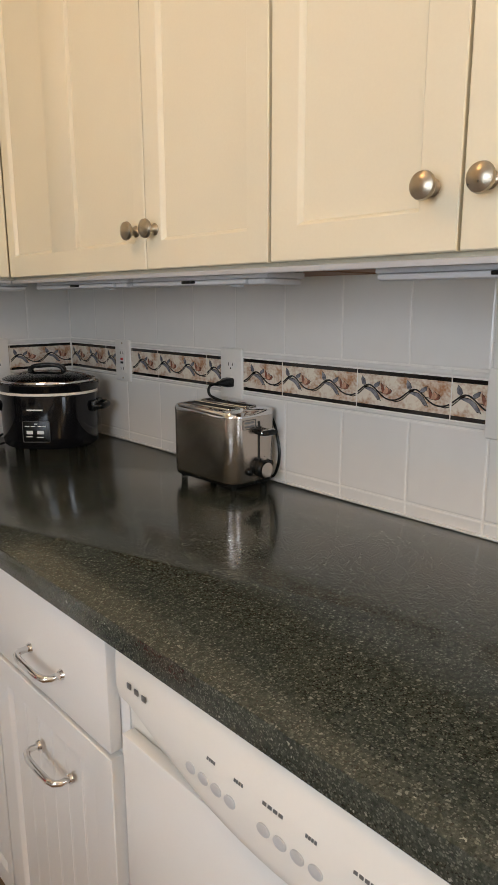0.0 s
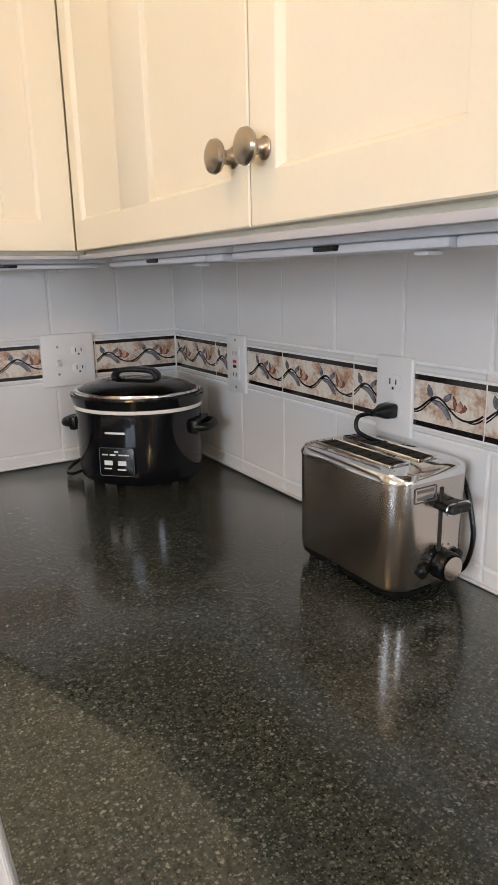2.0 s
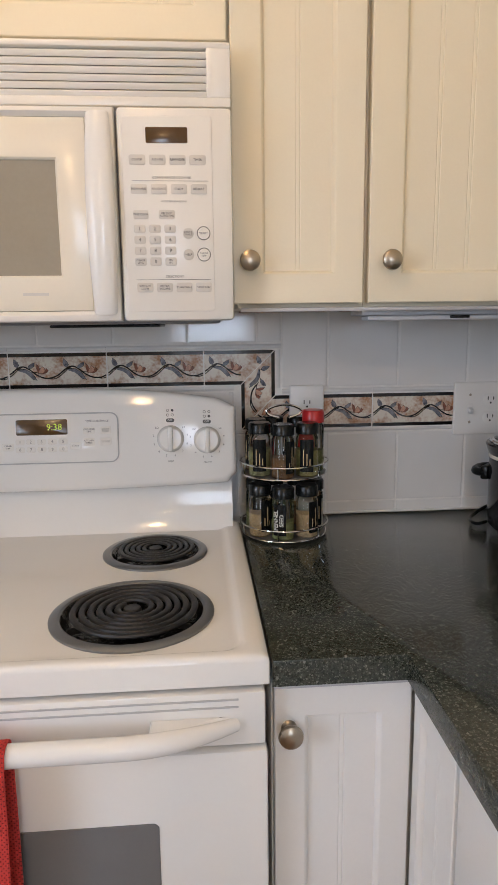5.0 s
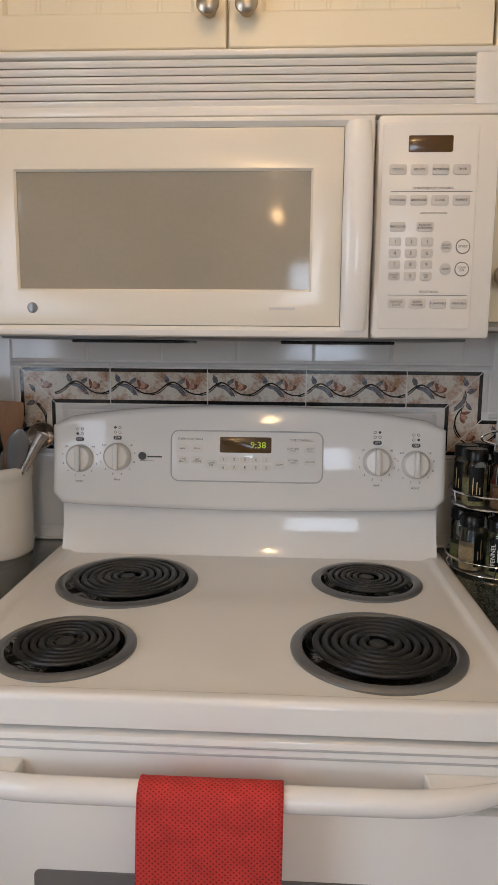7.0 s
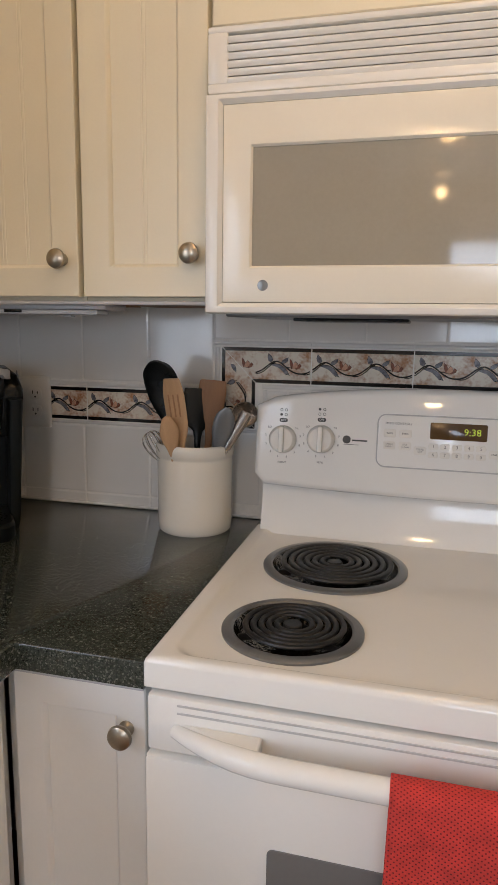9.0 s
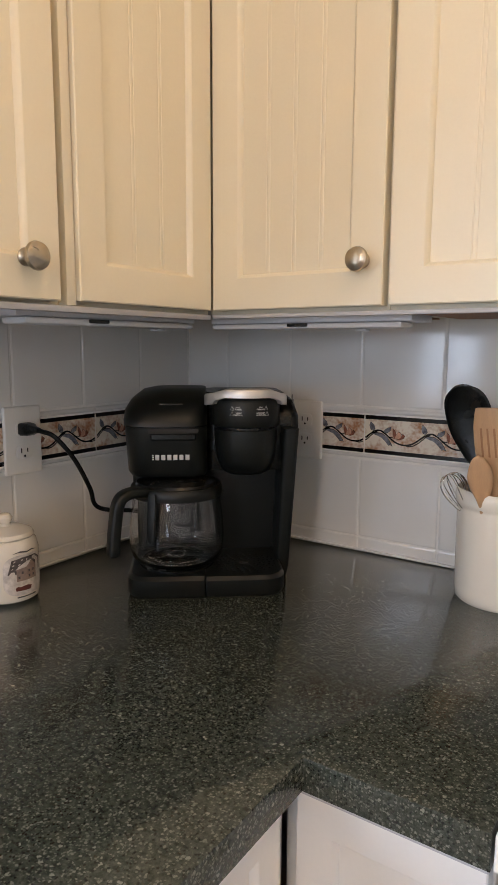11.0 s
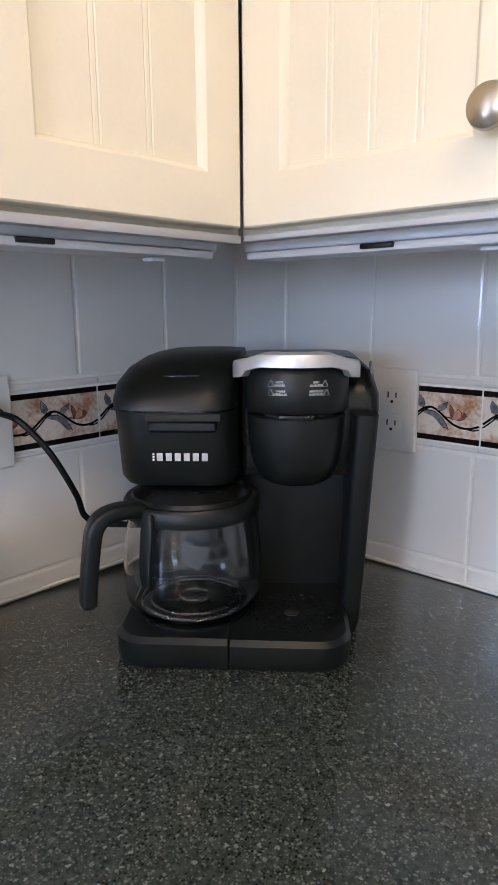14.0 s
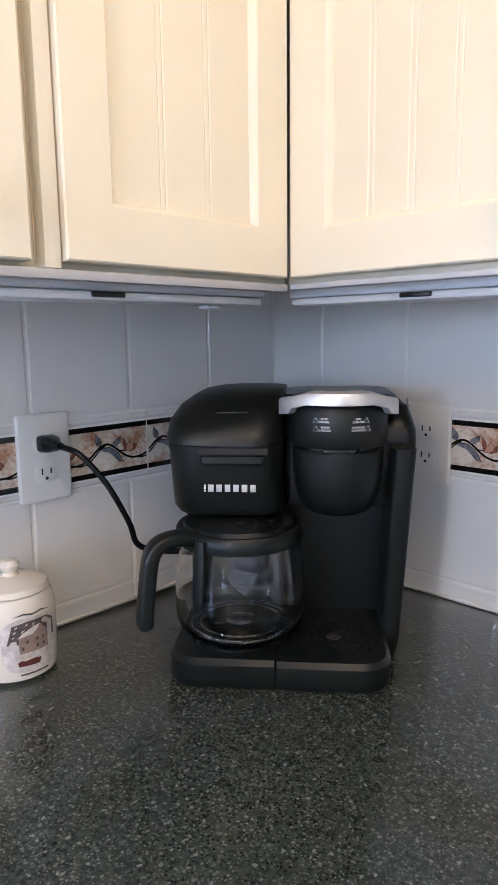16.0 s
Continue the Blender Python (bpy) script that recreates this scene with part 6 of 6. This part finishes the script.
def on_pod(deg, z, r=0.0543):
    a = radians(-90 + deg)
    return Matrix.Translation((0.069 + r * math.cos(a), 0.080 + r * math.sin(a), z)) @ pose(0, 0, 0, 90, 0, deg)


for deg, z, t in ((-17, 0.2995, "HOT\nWATER"), (-16, 0.2905, "SHARP\nNEEDLES"), (20, 0.2995, "EAU\nCHAUDE"), (20, 0.2905, "AIGUILLES\nPOINTUES")):
    letters(t, 0.0032, on_pod(deg, z, 0.0546), WHITE_PRINT, ph, local=True)
for deg, z in ((-27, 0.2995), (-27, 0.2905), (30, 0.2995), (32, 0.2905)):
    cpart("warning_sign", moved(tube([(0, 0.0034, 0), (-0.0034, -0.0027, 0), (0.0034, -0.0027, 0)], 0.0004, 4, closed=True), on_pod(deg, z, 0.0544)), WHITE_PRINT, ph)
# carafe
KX, KY = -0.0415, 0.078
car = cpart("carafe", lathe([(0, 0.0405), (0.060, 0.0405), (0.069, 0.044), (0.0755, 0.052), (0.0785, 0.064), (0.0785, 0.095), (0.0765, 0.122), (0.0735, 0.143), (0.0715, 0.156), (0.0695, 0.156), (0.0715, 0.142), (0.0745, 0.121), (0.0765, 0.095), (0.0765, 0.065), (0.0735, 0.054), (0.067, 0.047), (0.058, 0.0435), (0.020, 0.0440), (0.012, 0.0475), (0, 0.0475)], 56, (KX, KY, 0), 0.955, 0.955), GLASS, label="empty clear glass carafe")
cpart("carafe_collar", lathe([(0.0690, 0.152), (0.0725, 0.153), (0.0735, 0.159), (0.0725, 0.168), (0.0700, 0.1715), (0.0605, 0.1715)], 48, (KX, KY, 0)), SATIN_BLACK, car, "black collar band")
cpart("carafe_lid", lathe([(0.066, 0.170), (0.063, 0.176), (0.045, 0.180), (0.018, 0.181), (0, 0.181)], 40, (KX, KY, 0)), BLACK_PLASTIC, car)
hd = [(-0.086, 0.030, 0.166), (-0.102, 0.016, 0.170), (-0.117, 0.004, 0.167), (-0.125, -0.002, 0.156), (-0.129, -0.004, 0.132), (-0.132, -0.006, 0.102), (-0.134, -0.007, 0.074)]
hs = spline(hd, 7)


grip = cpart("carafe_handle", strap(hs, 0.0115, 0.0080, (0.45, -0.9, 0)), SATIN_BLACK, car, "black curved handle")
cpart("handle_bracket", strap([(KX + (0.0765 + dr) * math.cos(radians(243)), KY + (0.0765 + dr) * math.sin(radians(243)), z) for z, dr in ((0.168, -0.001), (0.150, 0.0005), (0.125, 0.0035), (0.105, 0.005), (0.092, 0.005))], 0.0070, 0.0024, (0.89, -0.45, 0)), SATIN_BLACK, car)
# added glass rings in place of the ring-shaped reflections at the carafe's bottom
for r, z in ((0.047, 0.0475), (0.0155, 0.0495), (0.058, 0.0465)):
    cpart("reflection_ring", tube([(KX + r * math.cos(2 * math.pi * k / 40), KY + r * math.sin(2 * math.pi * k / 40), z) for k in range(40)], 0.0016, 6, closed=True), GLASS, car)
# lead to the socket on the west wall
plug(cof, facing(LEFT + 0.0175, 1.405, 1.1685, "+x"))
part("power_cord", tube(spline([(-1.367, 1.405, 1.168), (-1.345, 1.418, 1.158), (-1.330, 1.445, 1.118), (-1.322, 1.470, 1.065), (-1.325, 1.482, 1.035), (-1.318, 1.500, 1.022), (-1.29, 1.530, 1.018), (-1.25, 1.56, 1.018), (-1.215, 1.585, 1.02)], 8), 0.0040, 8), BLACK_PLASTIC, cof, "black power cord")

# ---- wall tiles, last ----
FACE = 0.010   # how far a tile stands out from the wall
Z_LINER, Z_LOW0, Z_LOW1, Z_B0, Z_B1, Z_UP0, Z_UP1 = 0.9155, 0.9415, 1.0965, 1.108, 1.181, 1.1965, 1.396
G = 0.0022


for nm, b in (("grout_north", box(LEFT + 0.0089, RIGHT - 0.0089, BACK - 0.0088, BACK - 0.0005, CT + 0.001, 1.398)),
              ("grout_east", box(RIGHT - 0.0088, RIGHT - 0.0005, -0.74, BACK - 0.0005, CT + 0.001, 1.398)), ("grout_west", box(LEFT + 0.0005, LEFT + 0.0088, 0.46, BACK - 0.0005, CT + 0.001, 1.398))):
    setting(nm, b, GROUT, "off-white grout bed between wall tiles", "wall")


for nm, b in (("caulk_east", box(RIGHT - 0.0150, RIGHT - 0.0085, -0.74, BACK - 0.016, CT + 0.0004, CT + 0.0042, 0.0012)), ("caulk_north", box(SX1 + 0.006, RIGHT - 0.0085, BACK - 0.0150, BACK - 0.0085, CT + 0.0004, CT + 0.0042, 0.0012)),
              ("caulk_north", box(LEFT + 0.0085, SX0 - 0.006, BACK - 0.0150, BACK - 0.0085, CT + 0.0004, CT + 0.0042, 0.0012)), ("caulk_west", box(LEFT + 0.0085, LEFT + 0.0150, -0.74, BACK - 0.016, CT + 0.0004, CT + 0.0042, 0.0012))):
    setting(nm, b, CAULK, "white caulk bead between counter and tiles", "trim")


def wall_frame(wall, u, z):
    if wall is wall_north:
        return facing(u, BACK, z, "-y")
    return facing(RIGHT, u, z, "-x") if wall is wall_east else facing(LEFT, u, z, "+x")


TILES = {}


def tile(wall, u, z0, w, h, name="tile"):
    """A glazed tile with soft edges; u is its edge on the viewer's left."""
    key = (round(w, 4), round(h, 4))
    if key not in TILES:
        g = G / 2
        bm = bmesh.new()
        low = [bm.verts.new(p) for p in ((g, g, 0.002), (w - g, g, 0.002), (w - g, h - g, 0.002), (g, h - g, 0.002))]
        mid = [bm.verts.new(p) for p in ((g, g, FACE - 0.0022), (w - g, g, FACE - 0.0022), (w - g, h - g, FACE - 0.0022), (g, h - g, FACE - 0.0022))]
        e = 0.0010
        m2 = [bm.verts.new((x, y, FACE - 0.0007)) for x, y in ((g + e, g + e), (w - g - e, g + e), (w - g - e, h - g - e), (g + e, h - g - e))]
        e = 0.0032
        top = [bm.verts.new((x, y, FACE)) for x, y in ((g + e, g + e), (w - g - e, g + e), (w - g - e, h - g - e), (g + e, h - g - e))]
        for a, b in ((low, mid), (mid, m2), (m2, top)):
            for k in range(4):
                bm.faces.new((a[k], a[(k + 1) % 4], b[(k + 1) % 4], b[k]))
        bm.faces.new(top)
        me = mesh_of(bm, name, TILE, smooth=False)
        TILES[key] = me
    ob = new(name, TILES[key])
    ob.parent = wall
    ob.matrix_basis = wall_frame(wall, u, z0) @ pose(0, 0, 0, random.uniform(-0.05, 0.05), random.uniform(-0.05, 0.05))
    return ob


def run(wall, joints, z0, z1, name="tile"):
    for a, b in zip(joints, joints[1:]):
        w = abs(b - a)
        if w > 0.006:
            tile(wall, a, z0, w, z1 - z0, name)


P = 0.1545
# joints, in the viewer's order from left to right on each wall
east_j = [1.853, 1.702, 1.5475] + [1.393 - P * k for k in range(14)]
west_j = [1.5455 - P * k for k in range(6, 0, -1)] + [1.5455, 1.6995, 1.853]
north_all = [LEFT + 0.011, -1.308, -1.1515, -0.994, -0.837, -0.685]
run(wall_east, east_j, Z_UP0, Z_UP1)
run(wall_east, [j - 0.006 for j in east_j], Z_LOW0, Z_LOW1)
run(wall_east, [j - 0.006 for j in east_j], Z_LINER, Z_LOW0, "liner_tile")
run(wall_west, west_j, Z_UP0, Z_UP1)
run(wall_west, [j - 0.006 if j < 1.8 else j for j in west_j], Z_LOW0, Z_LOW1)
run(wall_west, [j - 0.006 if j < 1.8 else j for j in west_j], Z_LINER, Z_LOW0, "liner_tile")
ox0, ox1, ix0, ix1 = -0.690, 0.285, -0.586, 0.184   # raised border: outer and inner edges of its trim
run(wall_north, north_all[:-1] + [ox0], Z_UP0, Z_UP1)
run(wall_north, [ox1, 0.385, 0.539, 0.693, 0.848, RIGHT - 0.011], Z_UP0, Z_UP1)
run(wall_north, [ox0] + [-0.531 + P * k for k in range(5)] + [0.232, ox1], 1.2925, Z_UP1)
run(wall_north, north_all[:-1] + [ix0 - 0.1], Z_LOW0, Z_LOW1)
run(wall_north, [0.232, 0.3835, 0.541, 0.694, 0.850, RIGHT - 0.011], Z_LOW0, Z_LOW1)
run(wall_north, north_all[:-1] + [ix0 - 0.1], Z_LINER, Z_LOW0, "liner_tile")
run(wall_north, [0.19, 0.232, 0.3835, 0.541, 0.694, 0.850, RIGHT - 0.011], Z_LINER, Z_LOW0, "liner_tile")
run(wall_north, [ix0] + [-0.531 + P * k for k in range(5)] + [ix1], 1.02, 1.1905)
tile(wall_north, ix0 - 0.1, Z_LOW0, 0.1, Z_LOW1 - Z_LOW0)
tile(wall_north, ix1, Z_LOW0, 0.048, Z_LOW1 - Z_LOW0)


# white pencil trim either side of the border
def trim(wall, u0, u1, z0, z1):
    w, h = abs(u1 - u0), z1 - z0
    g, n = 0.0008, 5
    bm = bmesh.new()
    along = h <= w
    L, S = (w, h) if along else (h, w)
    prof = [(g + (S - 2 * g) * k / n, 0.0055 + 0.0065 * math.sin(math.pi * k / n) ** 0.6) for k in range(n + 1)]
    rings = [[bm.verts.new((q, s, d) if along else (s, q, d)) for s, d in [(g, 0.0)] + prof + [(S - g, 0.0)]] for q in (g, L - g)]
    for k in range(len(rings[0]) - 1):
        bm.faces.new((rings[0][k], rings[0][k + 1], rings[1][k + 1], rings[1][k]))
    bm.faces.new(rings[0]), bm.faces.new(rings[1])
    bmesh.ops.recalc_face_normals(bm, faces=bm.faces)
    ob = new("trim_tile", mesh_of(bm, "trim_tile", TILE))
    ob.parent, ob.matrix_basis = wall, wall_frame(wall, u0, z0)


def trim_run(wall, joints, z0, z1):
    for a, b in zip(joints, joints[1:]):
        trim(wall, a, b, z0, z1)


EB = [1.853, 1.650, 1.5135, 1.391, 1.190, 1.095, 0.935, 0.735, 0.534, 0.43, 0.230, 0.028, -0.174, -0.376, -0.578, -0.74]
WB = [0.65, 0.85, 1.05, 1.170, 1.372, 1.573, 1.776, 1.853]
NL = [LEFT + 0.011, -1.389, -1.187, -0.986, -0.785]
NR = [0.484, 0.686, 0.787, RIGHT - 0.011]
for z0, z1 in ((Z_LOW1, Z_B0 - 0.0005), (Z_B1 + 0.0005, Z_UP0)):
    trim_run(wall_east, EB, z0, z1)
    trim_run(wall_west, WB, z0, z1)
trim_run(wall_north, NL + [-0.690], Z_B1 + 0.0005, Z_UP0)
trim_run(wall_north, [0.285] + NR, Z_B1 + 0.0005, Z_UP0)
trim_run(wall_north, NL + [-0.587], Z_LOW1, Z_B0 - 0.0005)
trim_run(wall_north, [0.185] + NR, Z_LOW1, Z_B0 - 0.0005)
UZ0, UZ1 = 1.205, 1.278
trim_run(wall_north, [ox0, -0.484, -0.283, -0.082, 0.120, ox1], UZ1 + 0.0005, 1.2925)
trim_run(wall_north, [ix0, -0.484, -0.283, -0.082, 0.120, ix1], 1.1905, UZ0 - 0.0005)
trim(wall_north, ox0, ox0 + 0.0155, Z_UP0, UZ1)
trim(wall_north, ox1 - 0.0155, ox1, Z_UP0, UZ1)
trim(wall_north, ix0, ix0 - -0.014, Z_LOW1, 1.1905)
trim(wall_north, ix1 - 0.014, ix1, Z_LOW1, 1.1905)

# ---- border tiles with a vine in raised glaze ----
BH = Z_B1 - Z_B0
MOTIF = 0.1008


def vine(x):
    a = 2 * math.pi * (x / MOTIF - 0.285)
    return BH * 0.435 + 0.0122 * math.cos(a) + 0.0014 * math.cos(2 * a)


# outlines of one motif, in hundredths of its length along and of the tile's height up
BIG_LEAF = [(17, 52), (25, 55.5), (36, 53.5), (46, 45), (52, 33.5), (55.5, 24), (51, 27.5), (48, 26), (43, 33), (39, 38.5), (34, 44), (25.5, 48)]
BUD_LEAF = [(18, 60), (21.5, 67), (19, 75), (12.5, 83), (10.5, 73), (12.5, 64)]
SMALL_LEAF = [(39, 57), (41, 65), (47, 70), (53, 73), (51.5, 63), (46, 57.5)]
LEFT_PETAL = [(59.5, 44), (56.5, 56), (56.5, 69), (61, 63), (63.5, 54), (62, 46)]
MID_PETAL = [(60.5, 43.5), (63.5, 54), (68, 62), (73, 56), (72.5, 48), (67, 43)]
RIGHT_PETAL = [(67, 43), (72.5, 48.5), (75.5, 57), (80, 51.5), (77, 45), (70.5, 41.5)]


def blob(bm, pts, d, slot):
    f = bm.faces.new([bm.verts.new((x, y, d)) for x, y in pts])
    f.material_index = slot
    if f.normal.z < 0:
        f.normal_flip()


BORDER = {}


def border_mesh(w, phase, ml, mr):
    """Base glaze, two dark lines, and the vine that runs on from piece to piece; ml, mr slant the ends for mitres."""
    key = (round(w, 4), round(phase % MOTIF, 4), ml, mr)
    if key in BORDER:
        return BORDER[key]
    g = 0.0011
    bm = bmesh.new()

    def ends(v):
        return g + ml * v, w - g - mr * (v if mr > 0 else v)

    def quad(v0, v1, d, slot):
        (a0, b0), (a1, b1) = ends(v0), ends(v1)
        f = bm.faces.new([bm.verts.new(p) for p in ((a0, v0, d), (b0, v0, d), (b1, v1, d), (a1, v1, d))])
        f.material_index = slot
    low, top = 0.0004, BH - 0.0004
    # body sides
    (a0, b0), (a1, b1) = ends(low), ends(top)
    ring = ((a0, low), (b0, low), (b1, top), (a1, top))
    for k in range(4):
        p, q = ring[k], ring[(k + 1) % 4]
        bm.faces.new([bm.verts.new(v) for v in ((*p, 0.002), (*q, 0.002), (*q, FACE - 0.0003), (*p, FACE - 0.0003))])
    quad(low, 0.0078, FACE - 0.0003, 1), quad(0.0078, BH - 0.0078, FACE - 0.0003, 0), quad(BH - 0.0078, top, FACE - 0.0003, 1)

    def inside(pts):
        return all(ends(min(max(y, 0), BH))[0] < x < ends(min(max(y, 0), BH))[1] for x, y in pts)
    # the main stem, and a second that leaves it at the trough and runs under it to the crest
    n = int(w / 0.0025) + 2
    for lift, t in ((0.0, 0.0015), (1.0, 0.0010)):
        prev = None
        for k in range(n + 1):
            x = w * k / n
            at = ((x + phase) / MOTIF - 0.80) % 1.0
            if lift and at > 0.50:
                prev = None
                continue
            dip = lift * 0.0048 * math.sin(math.pi * min(1.0, at / 0.50)) ** 0.8
            q = x + phase
            y = vine(q) - dip
            slope = (vine(q + 1e-4) - vine(q - 1e-4)) / 2e-4
            nx, ny = -slope / math.hypot(1, slope), 1 / math.hypot(1, slope)
            pair = ((x - nx * t, y - ny * t), (x + nx * t, y + ny * t))
            if not inside(pair):
                prev = None
                continue
            now = [bm.verts.new((px, py, FACE + 0.0002 + lift * 0.0001)) for px, py in pair]
            if prev:
                bm.faces.new((prev[0], now[0], now[1], prev[1])).material_index = 1
            prev = now
    for k in range(-1, int(w / MOTIF) + 3):
        x0 = k * MOTIF - (phase % MOTIF)

        def spot(p):
            return x0 + p[0] / 100 * MOTIF, p[1] / 100 * BH
        for a, b, t in (((20, 54), (16, 66), 0.0006), ((36, 57), (41, 60), 0.0006), ((44, 52), (51, 46), 0.0008), ((50.5, 46.3), (62, 44.5), 0.0008)):
            (ax, ay), (bx, by) = spot(a), spot(b)
            ln = math.hypot(bx - ax, by - ay)
            ux, uy = -(by - ay) / ln * t, (bx - ax) / ln * t
            pts = [(ax - ux, ay - uy), (bx - ux, by - uy), (bx + ux, by + uy), (ax + ux, ay + uy)]
            if inside(pts):
                blob(bm, pts, FACE + 0.0003, 1)
        for shape, slot in ((BIG_LEAF, 2), (BUD_LEAF, 2), (SMALL_LEAF, 2), (LEFT_PETAL, 3), (RIGHT_PETAL, 3), (MID_PETAL, 4)):
            pts = [spot(p) for p in shape]
            cx, cy = sum(p[0] for p in pts) / len(pts), sum(p[1] for p in pts) / len(pts)
            dark = [(cx + (x - cx) * 1.10, cy + (y - cy) * 1.12) for x, y in pts]
            if inside(dark):
                blob(bm, dark, FACE + (0.0003 if slot == 2 else 0.00045), 1)
                blob(bm, pts, FACE + (0.0006 if slot == 2 else 0.0008), slot)
    BORDER[key] = mesh_of(bm, "border_tile", (ART, ART_LINE, ART_LEAF, ART_FLOWER, ART_PETAL), smooth=False)
    return BORDER[key]


def border(wall, joints, z, phases=None, mls=0.0, mrs=0.0, m=None):
    for k, (a, b) in enumerate(zip(joints, joints[1:])):
        w = abs(b - a)
        if w < 0.012:
            continue
        me = border_mesh(w, 0.0 if phases is None else phases[k], mls if k == 0 else 0.0, mrs if k == len(joints) - 2 else 0.0)
        ob = new("border_tile", me)
        ob.parent, ob.matrix_basis = wall, m or wall_frame(wall, a, z)


border(wall_east, EB, Z_B0, [0, 0, 0.08, 0, 0, 0.05] + [0] * 9)
border(wall_west, WB, Z_B0, [0] * 2 + [0.08] + [0] * 4)
border(wall_north, [LEFT + 0.011, -1.389, -1.187, -0.986, -0.785, -0.5995], Z_B0, [0.165, 0, 0, 0, 0], mrs=1.0)
border(wall_north, [0.1985, 0.484, 0.686, 0.787, RIGHT - 0.011], Z_B0, [-0.285 + 0.3024, 0, 0, 0], mls=1.0)
border(wall_north, [-0.600, -0.484, -0.283, -0.082, 0.120, 0.198], UZ0, [0.086, 0, 0, 0, 0], mls=-1.0, mrs=-1.0)
border(wall_north, [0, UZ0 - Z_B0], 0, [0.02], 1.0, -1.0, m=wall_frame(wall_north, -0.600, Z_B0) @ pose(0, 0, 0, 0, 0, 90))
border(wall_north, [0, UZ0 - Z_B0], 0, [0.05], -1.0, 1.0, m=wall_frame(wall_north, 0.198, UZ0) @ pose(0, 0, 0, 0, 0, -90))
